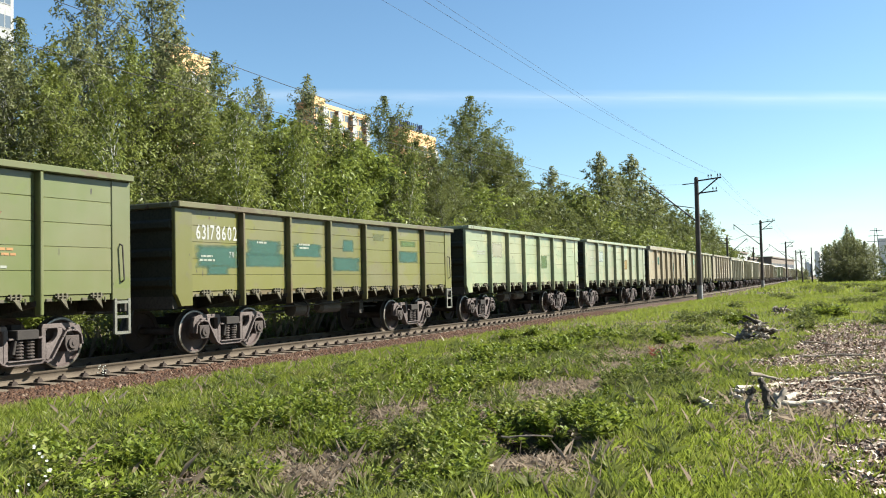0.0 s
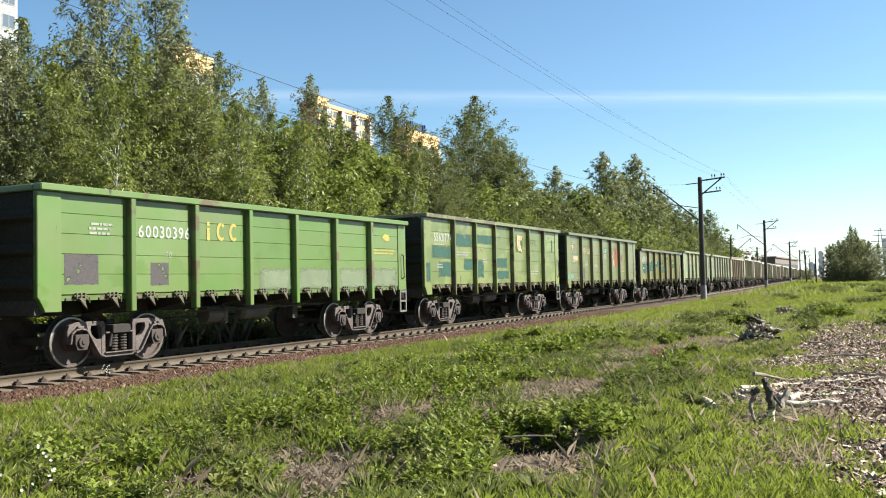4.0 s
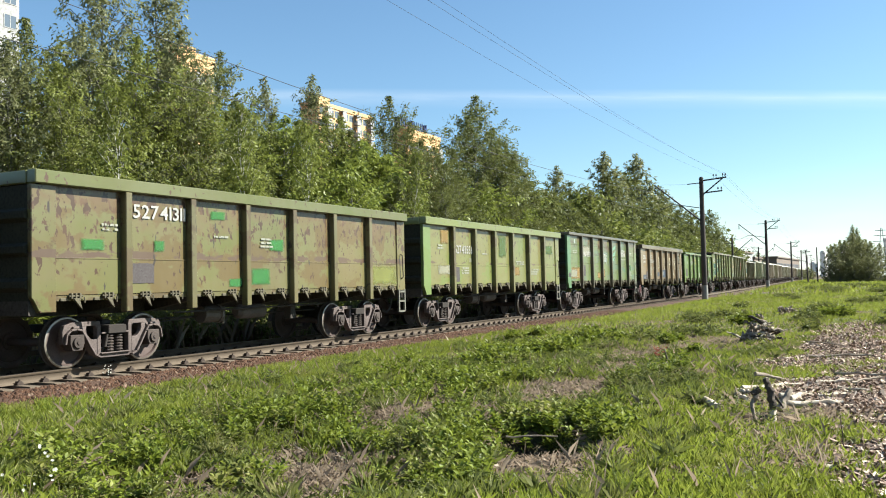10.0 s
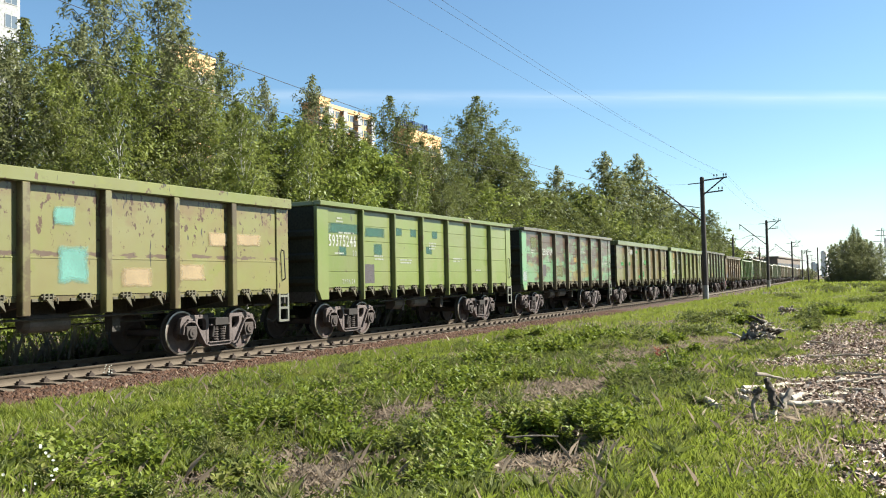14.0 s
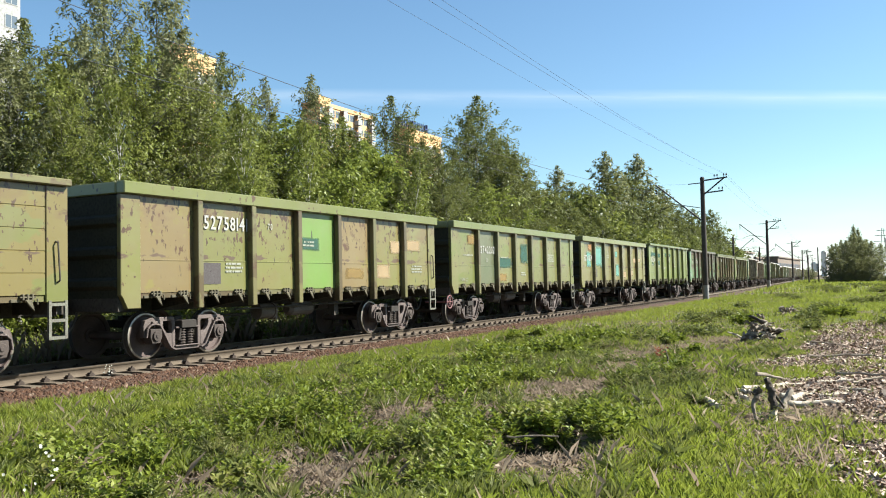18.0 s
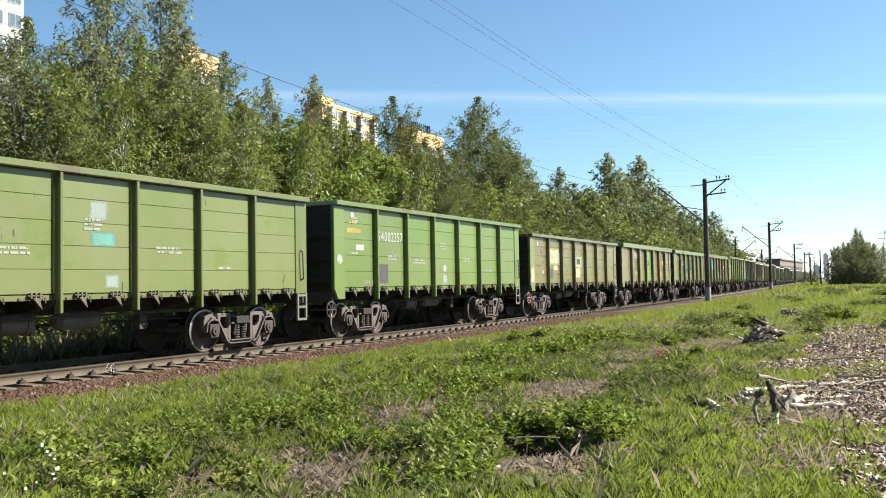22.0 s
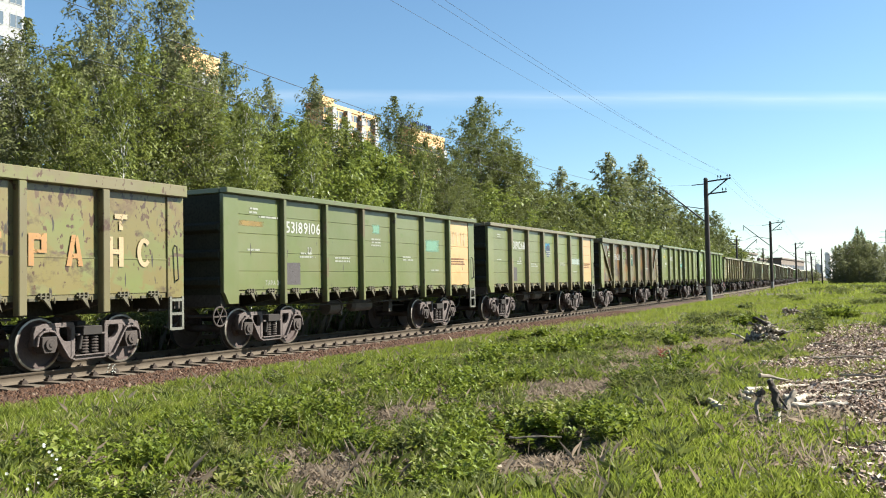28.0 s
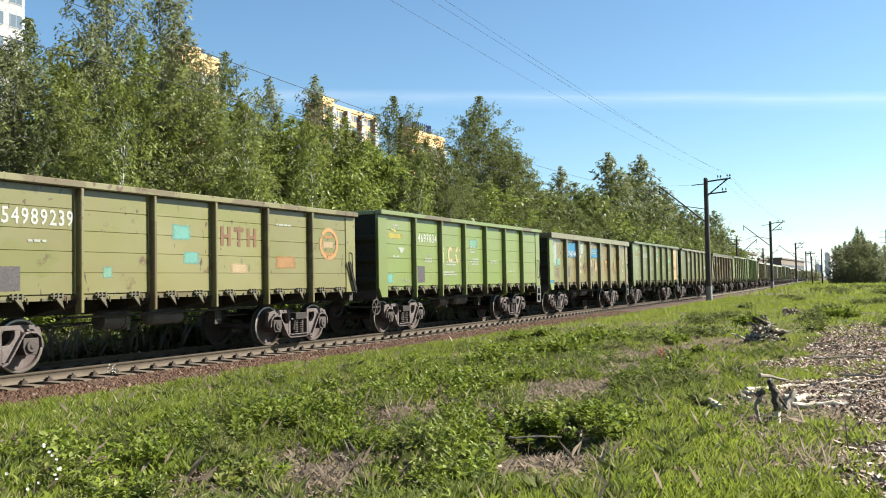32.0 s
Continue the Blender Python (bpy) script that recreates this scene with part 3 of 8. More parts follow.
def spring_geo(x):
    g = Geo()
    prof = []
    for i in range(6):
        z = 0.27 + 0.054 * i
        prof += [(0.062, z), (0.088, z + 0.012), (0.088, z + 0.030), (0.062, z + 0.042)]
    n, k = 10, len(prof)
    verts = [(x + r * math.cos(2 * math.pi * i / n), -1.035 + r * math.sin(2 * math.pi * i / n), z) for i in range(n) for r, z in prof]
    g.add(verts, [(i * k + j, ((i + 1) % n) * k + j, ((i + 1) % n) * k + j + 1, i * k + j + 1) for i in range(n) for j in range(k - 1)])
    return g


def axlebox_geo(x):
    g = Geo()
    g.prism([(x - 0.15, 0.62), (x + 0.15, 0.62), (x + 0.16, 0.46), (x + 0.11, 0.33), (x - 0.11, 0.33), (x - 0.16, 0.46)], "y", -1.15, -0.93)
    g.tube((x, -1.185, 0.4785), (x, -1.15, 0.4785), 0.105, 14)
    g.tube((x, -1.20, 0.4785), (x, -1.185, 0.4785), 0.045, 8)
    return g


def bolster_geo():
    g = Geo()
    g.box(-0.22, 0.22, -1.16, 1.16, 0.60, 0.77)
    g.box(-0.27, 0.27, -0.55, 0.55, 0.55, 0.82)
    g.tube((0, 0, 0.80), (0, 0, 0.92), 0.2, 14)
    for k in (-1, 1):
        g.box(-0.10, 0.10, k * 0.76 - 0.09, k * 0.76 + 0.09, 0.77, 0.86)
        g.prism([(-0.24, 0.60), (-0.30, 0.35), (-0.24, 0.35), (-0.20, 0.60)], "y", k * 1.08 - 0.06, k * 1.08 + 0.06)
    return g


def wheelset_geo(n=24):
    g = Geo()
    prof = [(0.09, 0.70), (0.155, 0.70), (0.17, 0.735), (0.40, 0.745), (0.415, 0.715), (0.505, 0.712), (0.505, 0.735), (0.481, 0.752), (0.474, 0.845),
            (0.460, 0.852), (0.437, 0.853), (0.412, 0.852), (0.398, 0.80), (0.17, 0.772), (0.15, 0.86), (0.09, 0.86)]
    k = len(prof)
    for sgn in (-1, 1):
        base = len(g.v)
        g.v += [(r * math.cos(2 * math.pi * i / n), sgn * y, r * math.sin(2 * math.pi * i / n)) for i in range(n) for r, y in prof]
        for i in range(n):
            for j in range(k):
                g.f.append((base + i * k + j, base + ((i + 1) % n) * k + j, base + ((i + 1) % n) * k + (j + 1) % k, base + i * k + (j + 1) % k))
                g.m.append(1 if j in (8, 9) else 2 if j in (5, 6, 7) else 0)
    g.tube((0, -1.0, 0), (0, 1.0, 0), 0.085, 12)
    return g


SHARED = {}
M["cast_dark"] = grainy("dull_cast_steel", (0.16, 0.12, 0.103), (0.10, 0.075, 0.064), 0.8, 0.1, 3, 30, c3=(0.10, 0.08, 0.07))
M["latch"] = grainy("dusty_olive_latch", (0.27, 0.235, 0.15), (0.18, 0.155, 0.10), 0.8, 0.1, 3, 30, c3=(0.11, 0.09, 0.065))
M["ladder"] = grainy("pale_grey_ladder_paint", (0.34, 0.34, 0.27), (0.26, 0.25, 0.20), 0.7, 0, 3, 30, c3=(0.16, 0.13, 0.10))
M["bolster"] = grainy("grimy_bolster_steel", (0.09, 0.072, 0.062), (0.06, 0.05, 0.044), 0.85, 0.1, 3, 30)


def shared(key, make, bevel=0.0, smooth=False):
    if key not in SHARED:
        SHARED[key] = make().mesh(str(key[0]), bevel, smooth)
    return SHARED[key]


def piece(name, me, mat, parent, label=""):
    """A part on a shared mesh, with a material of its own."""
    o = new(name, me)
    mats = mat if isinstance(mat, (list, tuple)) else [mat]
    while len(me.materials) < len(mats):
        me.materials.append(M["under"])
    for i, m in enumerate(mats):
        o.material_slots[i].link = "OBJECT"
        o.material_slots[i].material = m
    o.parent = parent
    if label:
        o["label"] = label
    return o


WHEELS = []


def make_bogie(wagon, x, number, full):
    b = piece("bogie", shared(("bolster", full), bolster_geo, 0.012 if full else 0.0), M["bolster"], wagon, "cast steel two-axle bogie, dusty grey-brown")
    b.location = (x, 0, 0)
    for k in ((1, -1) if full else (1,)):
        f = piece("side_frame", shared(("side_frame", full and k > 0), side_frame_geo, 0.008 if full and k > 0 else 0.0), M["cast"], b)
        if k < 0:
            f.rotation_euler = (0, 0, math.pi)
        if k > 0:
            if full:
                for sx in (-0.11, 0.11):
                    piece("spring", shared(("spring", sx), lambda: spring_geo(sx)), M["cast_dark"], b)
            for ax in (-0.925, 0.925):
                piece("axle_box", shared(("axle_box", ax), lambda: axlebox_geo(ax), 0.012 if full else 0.0), M["cast_dark"], b)
    for ax in (-0.925, 0.925):
        w = piece("wheelset", shared(("wheelset", full), lambda: wheelset_geo(24 if full else 8), 0.0, True), [M["wheel"], M["tread"], M["under"]], b, "brown wheels on an axle with bright worn treads")
        w.location = (ax, 0, 0.4785)
        w.rotation_euler = (0, random.uniform(0, 6.28), 0)
        WHEELS.append((number, x + ax, w))


def make_wagon(number, style, top, coat, label, trim=None, plate=None, decals=(), brake_wheel=False, full=True, panel_coat=None, brace=False, rib_w=None, rim_paint=None):
    """A four-axle open wagon: style 'plank' or 'sheet'; top is its height over the rails."""
    root = tagged(new("gondola_wagon"), label, "gondola wagon", "wagons of the goods train")
    trim, plate = trim or coat, plate or coat
    rim_h, wide = (0.13, 0.095) if style == "plank" else (0.24, 0.18)
    rim_z = top - rim_h
    wide = rib_w or wide
    key = (style, round(top, 2))
    for i, (x0, x1) in enumerate(PANELS):
        me = shared(("panel", key, i), lambda: side_panel(x0, x1, rim_z, style))
        piece("side_panel", me, (panel_coat or {}).get(i, coat), root)
    for i, x in enumerate(RIBS):
        piece("rib", shared(("rib", key, wide, i), lambda: rib_geo(x, rim_z, wide), 0.012), trim, root)

    def far_side():
        g = Geo().box(-6.3, 6.3, 1.40, 1.46, FLOOR_Z, rim_z)
        for x in RIBS:
            g.box(x - 0.07, x + 0.07, 1.46, 1.57, 1.14, rim_z)
        return g
    piece("far_side_wall", shared(("far_side", key), far_side), coat, root)

    def rim():
        g = Geo()
        g.box(-HALF, HALF, -1.615, -1.39, rim_z, top)
        g.box(-HALF, HALF, 1.39, 1.585, rim_z, top)
        g.box(-HALF - 0.02, -HALF + 0.14, -1.39, 1.39, rim_z, top - 0.01)
        g.box(HALF - 0.14, HALF + 0.02, -1.39, 1.39, rim_z, top - 0.01)
        return g
    piece("top_rim", shared(("rim", key), rim, 0.018), rim_paint or trim, root)

    def tail_plate():
        g = Geo()
        g.prism([(-HALF, rim_z), (-5.88, rim_z), (-5.88, 1.06), (-6.22, 1.06), (-6.34, 1.28), (-HALF, 1.32)], "y", -1.505, -1.40)
        return g

    def head_plate():
        return Geo().prism([(5.93, rim_z), (HALF, rim_z), (HALF, 1.24), (5.93, 1.24)], "y", -1.495, -1.40)
    piece("corner_plate", shared(("tail_plate", key), tail_plate, 0.012), plate, root)
    piece("corner_plate", shared(("head_plate", key), head_plate, 0.012), coat, root)

    def end(sx):
        line = [(sx * 6.28, rim_z), (sx * 6.28, 1.2), (sx * 6.34, 1.2)]
        for z in (1.55, 2.15, 2.75):
            line += [(sx * 6.34, z - 0.12), (sx * 6.44, z - 0.06), (sx * 6.44, z + 0.06), (sx * 6.34, z + 0.12)]
        return Geo().prism(line + [(sx * 6.34, rim_z)], "y", -1.40, 1.40)
    for sx in (-1, 1):
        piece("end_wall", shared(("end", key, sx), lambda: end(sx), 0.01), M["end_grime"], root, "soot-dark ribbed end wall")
    floor = lambda: Geo().box(-6.28, 6.28, -1.40, 1.40, 1.27, FLOOR_Z)
    piece("floor", shared(("floor",), floor), M["inside"], root)

    def sill():
        return Geo().box(-6.36, 6.36, -0.24, 0.24, 0.96, 1.27)
    frame_ob = piece("centre_sill", shared(("sill",), sill), M["under"], root)
    side = lambda: Geo().box(-5.87, 5.92, -1.452, -1.36, 1.255, FLOOR_Z - 0.012)
    piece("side_sill", shared(("side_sill",), side), trim, root)
    if full:
        for x in RIBS:
            beam = lambda: Geo().prism([(-1.5, 1.27), (1.5, 1.27), (1.5, 1.18), (0.3, 0.98), (-0.3, 0.98), (-1.5, 1.18)], "x", -0.06, 0.06)
            piece("cross_beam", shared(("cross_beam",), beam), M["under"], frame_ob).location = (x, 0, 0)
        for sx in (-6.28, 6.28):
            beam = lambda: Geo().box(-0.08, 0.08, -1.4, 1.4, 1.02, 1.268)
            piece("end_beam", shared(("end_beam",), beam), M["under"], frame_ob).location = (sx, 0, 0)
    for sx in (-1, 1):
        def coupler():
            g = Geo().box(min(sx * 6.36, sx * 6.72), max(sx * 6.36, sx * 6.72), -0.09, 0.09, 0.98, 1.14)
            g.prism([(sx * 6.70, -0.15), (sx * 6.96, -0.17), (sx * 6.96, 0.02), (sx * 6.88, 0.06), (sx * 6.94, 0.18), (sx * 6.72, 0.15)], "z", 0.94, 1.20)
            return g
        piece("coupler", shared(("coupler", sx), coupler, 0.015), M["under"], root)
    for x in (-4.22, 4.39):
        make_bogie(root, x, number, full)
    if full:
        for x0, x1 in PANELS:
            for u in (0.27, 0.76):
                o = piece("hatch_latch", shared(("hatch_latch",), latch_geo, 0.006), M["latch"], root)
                o.location = (x0 + (x1 - x0) * u, 0, -0.035)

        def ladder():
            g = Geo()
            for x in (6.0, 6.33):
                g.box(x - 0.028, x + 0.028, -1.51, -1.46, 0.60, 1.27)
            for z in (0.62, 0.92, 1.20):
                g.box(6.0, 6.33, -1.508, -1.462, z - 0.027, z + 0.027)
            return g

        def grab():
            return Geo().rod([(6.12, -1.49, 2.30), (6.12, -1.56, 2.27), (6.16, -1.56, 1.62), (6.16, -1.49, 1.58)], 0.016, 6)
        if number != 21:
            piece("ladder", shared(("ladder",), ladder), M["ladder"], root, "pale grey step ladder")
        else:
            lever = lambda: Geo().tube((5.98, -1.55, 2.05), (6.30, -1.55, 1.22), 0.028, 7).tube((6.06, -1.55, 2.06), (6.34, -1.55, 1.28), 0.016, 6)
            piece("ladder", shared(("lever",), lever), M["under"], root, "dark steel lever folded along the corner")
        piece("grab_handle", shared(("grab",), grab), M["under"], root)

        def tank():
            g = Geo().tube((-0.3, -0.78, 0.86), (0.55, -0.78, 0.86), 0.17, 14)
            g.tube((-0.4, -0.78, 0.86), (-0.3, -0.78, 0.86), 0.1, 14, 0, 0.17)
            return g

        def cylinder():
            g = Geo().tube((-1.5, -0.72, 0.84), (-1.0, -0.72, 0.84), 0.19, 14).tube((-1.0, -0.72, 0.84), (-0.92, -0.72, 0.84), 0.21, 14)
            g.box(-0.86, -0.78, -0.80, -0.64, 0.62, 1.0)
            return g

        def rods():
            g = Geo().tube((-3.2, -0.45, 0.80), (3.2, -0.45, 0.78), 0.02, 6).tube((-3.2, -0.60, 0.70), (-0.8, -0.62, 0.84), 0.018, 6)
            g.tube((-2.6, -1.0, 0.93), (2.8, -1.0, 0.95), 0.022, 6)
            g.box(1.55, 1.75, -0.9, -0.7, 0.62, 0.98)
            return g
        piece("air_tank", shared(("tank",), tank), M["tank"], root)
        piece("brake_cylinder", shared(("cylinder",), cylinder), M["tank"], root)
        piece("brake_rod", shared(("rods",), rods), M["under"], root)
        hose = lambda: Geo().rod([(-6.4, -0.35, 1.0), (-6.55, -0.38, 0.72), (-6.75, -0.36, 0.55), (-6.95, -0.3, 0.62)], 0.025, 6)
        piece("brake_hose", shared(("hose",), hose), M["under"], root)
        if brake_wheel:
            def hand_wheel():
                g = Geo()
                pts = [(-6.42 + 0.21 * math.cos(a), -1.42, 0.80 + 0.21 * math.sin(a)) for a in (math.pi / 8 * i for i in range(17))]
                g.rod(pts, 0.022, 6)
                for i in range(3):
                    a = math.pi / 3 * i
                    g.rod([(-6.42 + 0.2 * math.cos(a), -1.42, 0.80 + 0.2 * math.sin(a)), (-6.42 - 0.2 * math.cos(a), -1.42, 0.80 - 0.2 * math.sin(a))], 0.016, 5)
                g.tube((-6.42, -1.44, 0.80), (-6.42, -0.5, 0.80), 0.03, 8)
                return g
            pink = number in (4, 11, 13)
            piece("brake_wheel", shared(("hand_wheel",), hand_wheel), M["wheel_pink"] if pink else M["cast_dark"], root, "faded pink hand-brake wheel" if pink else "grimy brown hand-brake wheel")
    if brace:
        for sx in (-1, 1):
            a, b = (-6.25, -4.42) if sx < 0 else (6.0, 4.42)
            g = Geo().prism([(a, rim_z - 0.02), (a - sx * 0.13, rim_z - 0.02), (b, FLOOR_Z + 0.02), (b + sx * 0.13, FLOOR_Z + 0.02)], "y", -1.55, -1.45)
            part("diagonal_brace", g, trim, root, bevel=0.008)
    ys = -1.4740 if style == "plank" else -1.4760
    tall = rim_z - FLOOR_Z
    laid = []
    for d in decals:
        kind, i, u, v = d[0], d[1], *((0, 0) if d[0] == "poly" else d[2:4])
        x0, x1 = PANELS[i] if i >= 0 else (-HALF, -5.88)
        y = ys if i >= 0 else -1.507
        x, z = x0 + u * (x1 - x0), FLOOR_Z + v * tall
        if kind == "patch":
            w, h, mat = d[4] * (x1 - x0), d[5] * tall, d[6]
            y -= 0.0014 * sum(1 for a in laid if a[0] == i and a[1] < x + w and x < a[2] and a[3] < z + h and z < a[4])
            laid.append((i, x, x + w, z, z + h))
            g = Geo()
            n = max(5, int(w / 0.05))
            rnd = random.Random(int(1000 * (x + z + number)))
            edge = [(x + w * k / n, z + rnd.uniform(-0.006, 0.006)) for k in range(n + 1)] + [(x + w * k / n, z + h + rnd.uniform(-0.006, 0.006)) for k in range(n, -1, -1)]
            g.prism(edge, "y", y, y + 0.0012)
            part("painted_patch", g, M.get(mat + "_soft", M[mat]), root)
        elif kind == "num":
            x, y = x + (0.085 if i > 0 else 0.05), y - 0.005
            part("number", lettering(d[4], x, z, d[5], y - 0.0005, 0.80, 0.16, 1.30 if i == 0 else 1.40), M[d[6] if len(d) > 6 and d[5] > 0.16 else "white" if d[5] > 0.16 else "worn_white"], root, "white stencilled number")
        elif kind == "bars":
            y -= 0.0055
            g = Geo()
            rnd = random.Random(int(997 * (x + z) + number))
            for row in range(d[4]):
                xx, end_x = x + rnd.uniform(0, 0.06), x + d[5] * rnd.uniform(0.75, 1.0)
                while xx < end_x:
                    w = rnd.uniform(0.04, 0.20)
                    g.box(xx, min(xx + w, end_x + 0.02), y - 0.0008, y, z - row * 0.085, z - row * 0.085 + 0.044)
                    xx += w + 0.022
            part("lettering", g, M[d[6] if len(d) > 6 else "faint_white"], root, "small illegible stencilled lines")["kind"] = "stuff"
        elif kind == "glyphs":
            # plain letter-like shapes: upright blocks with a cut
            y -= 0.0050
            g = Geo()
            n, w, h = d[4], d[5], d[6]
            shapes = d[8]
            for k, ch in enumerate(shapes):
                g, cx = Geo(), x + k * w * 1.35
                t = w * 0.30
                if ch == "|":
                    g.box(cx + w / 2 - t / 2, cx + w / 2 + t / 2, y - 0.0012, y, z, z + 0.68 * h).box(cx + w / 2 - t / 2, cx + w / 2 + t / 2, y - 0.0012, y, z + 0.78 * h, z + h)
                elif ch == "n":
                    g.box(cx, cx + t, y - 0.0012, y, z, z + h).box(cx + w - t, cx + w, y - 0.0012, y, z, z + h).box(cx + t, cx + w - t, y - 0.0012, y, z + h * 0.42, z + h * 0.58)
                elif ch in "oc":
                    # a round ring, open on one side for c
                    a0, a1 = (0.0, 2 * math.pi) if ch == "o" else (0.75, 2 * math.pi - 0.75)
                    for q in range(16):
                        p, e = a0 + (a1 - a0) * q / 16, a0 + (a1 - a0) * (q + 1) / 16
                        at = lambda a, k: (cx + w / 2 + (w / 2 - k) * math.cos(a), z + h / 2 + (h / 2 - k) * math.sin(a))
                        u = min(t * 0.85, 0.10)
                        g.prism([at(p, 0), at(e, 0), at(e, u), at(p, u)], "y", y - 0.0012, y)
                elif ch == "T":
                    g.box(cx, cx + w, y - 0.0012, y, z + h - t, z + h).box(cx + w / 2 - t / 2, cx + w / 2 + t / 2, y - 0.0012, y, z, z + h - t)
                elif ch == "p":
                    g.box(cx, cx + t, y - 0.0012, y, z, z + h).box(cx + w - t, cx + w, y - 0.0012, y, z + h * 0.5, z + h - t).box(cx + t, cx + w, y - 0.0012, y, z + h - t, z + h).box(cx + t, cx + w, y - 0.0012, y, z + h * 0.40, z + h * 0.5)
                elif ch == "a":
                    g.prism([(cx, z), (cx + t, z), (cx + w / 2 + t * 0.2, z + h), (cx + w / 2 - t * 0.6, z + h)], "y", y - 0.0012, y)
                    g.prism([(cx + w, z), (cx + w - t, z), (cx + w / 2 + t * 0.1, z + h * 0.9), (cx + w / 2 + t * 0.6, z + h)], "y", y - 0.0016, y - 0.0004)
                    g.box(cx + w * 0.25, cx + w * 0.75, y - 0.0008, y + 0.0004, z + h * 0.25, z + h * 0.25 + t * 0.8)
                elif ch == "e":
                    g.box(cx, cx + t, y - 0.0012, y, z, z + h)
                    for q in (0, 0.42, 0.84):
                        g.box(cx + t, cx + w, y - 0.0012, y, z + h * q, z + h * q + h * 0.15)
                part("emblem_shape", g, M[d[7]], root, "worn painted letter-like block")
        elif kind == "poly":
            # a plain painted shape with its corners as shares of the panel
            x0, x1 = PANELS[d[1]]
            q = ys - 0.0052
            part("emblem_shape", Geo().prism([(x0 + a * (x1 - x0), FLOOR_Z + b * tall) for a, b in d[3:]], "y", q - 0.0012, q), M[d[2]], root, "worn painted emblem shape")
        elif kind == "disc":
            r, y = d[4], y - 0.0050
            g = Geo().prism([(x + r * math.cos(a), z + r * math.sin(a)) for a in (2 * math.pi * k / 20 for k in range(20))], "y", y - 0.0012, y)
            part("emblem_disc", g, M[d[5]], root)
            if len(d) > 6:
                g = Geo().prism([(x + r * 0.3 + r * 0.62 * math.cos(a), z + r * 0.1 + r * 0.75 * math.sin(a)) for a in (2 * math.pi * k / 16 for k in range(16))], "y", y - 0.0030, y - 0.0018)
                part("emblem_disc", g, M[d[6]], root)
    return root


def flat_paint(name, c, fade=0.8, soft=False):
    """Thin overpaint, worn through in flakes; soft: rubbed away towards its edges."""
    m = grainy(name, c, tuple(x * fade for x in c), 0.7, 0, 2.5, 25, 0.2, 0.003, c3=tuple(0.6 * x + 0.08 for x in c))
    n, l = m.node_tree.nodes, m.node_tree.links
    flake = ramp_fac(n, l, noise_tex(n, l, coords(n, l, 2.0), 5.0, 7, 0.65), 0.36, 0.42)
    tr, ms = n.new("ShaderNodeBsdfTransparent"), n.new("ShaderNodeMixShader")
    if soft:
        sep = n.new("ShaderNodeSeparateXYZ")
        l.new(n.new("ShaderNodeTexCoord").outputs["Generated"], sep.inputs[0])
        bow = None
        for ax in "XZ":
            p = n.new("ShaderNodeMath")
            p.operation = "PINGPONG"
            p.inputs[1].default_value = 0.5
            l.new(sep.outputs[ax], p.inputs[0])
            if bow is None:
                bow = p.outputs[0]
            else:
                k = n.new("ShaderNodeMath")
                k.operation = "MINIMUM"
                l.new(bow, k.inputs[0])
                l.new(p.outputs[0], k.inputs[1])
                bow = k.outputs[0]
        k = n.new("ShaderNodeMath")
        k.operation = "MULTIPLY_ADD"
        k.inputs[1].default_value = 0.3
        l.new(noise_tex(n, l, coords(n, l, 6.0, (1, 1, 1.6)), 3.0, 5, 0.6), k.inputs[0])
        l.new(bow, k.inputs[2])
        k2 = n.new("ShaderNodeMath")
        k2.operation = "MULTIPLY"
        k2.inputs[1].default_value = 0.72
        l.new(ramp_fac(n, l, k.outputs[0], 0.15, 0.34), k2.inputs[0])
        flake = k2.outputs[0]
    l.new(flake, ms.inputs[0])
    l.new(tr.outputs[0], ms.inputs[1])
    l.new(n["Principled BSDF"].outputs[0], ms.inputs[2])
    l.new(ms.outputs[0], n["Material Output"].inputs["Surface"])
    return m


for nm, c in (("teal", (0.062, 0.20, 0.138)), ("navy", (0.07, 0.10, 0.15)), ("grey", (0.125, 0.10, 0.098)), ("cream", (0.60, 0.58, 0.40)), ("butter", (0.98, 0.90, 0.56)), ("sky_blue", (0.09, 0.42, 0.70)),
              ("cyan", (0.30, 0.68, 0.55)), ("pale", (0.62, 0.70, 0.60)), ("grass_green", (0.07, 0.36, 0.07)), ("ochre", (0.52, 0.34, 0.10)), ("orange", (0.70, 0.36, 0.13)),
              ("red", (0.55, 0.08, 0.045)), ("peach", (0.80, 0.58, 0.32)), ("yellow", (0.72, 0.60, 0.12)), ("olive", (0.23, 0.25, 0.09)), ("moss", (0.16, 0.26, 0.07)),
              ("rust_patch", (0.30, 0.14, 0.06)), ("wheel_pink", (0.45, 0.20, 0.20)), ("mint", (0.34, 0.62, 0.42)), ("lime", (0.42, 0.44, 0.10)), ("fog", (0.40, 0.47, 0.27))):
    M[nm] = flat_paint("paint_" + nm, c)
    if nm not in ("grey", "navy"):
        M[nm + "_soft"] = flat_paint("rubbed_paint_" + nm, c, 0.8, True)
M["cream_letter"] = flat_paint("worn_cream_letter", (0.80, 0.70, 0.46))
M["faint_white"] = flat_paint("faint_white_stencil", (0.58, 0.58, 0.46))
M["worn_white"] = flat_paint("worn_white_stencil", (0.56, 0.55, 0.47))

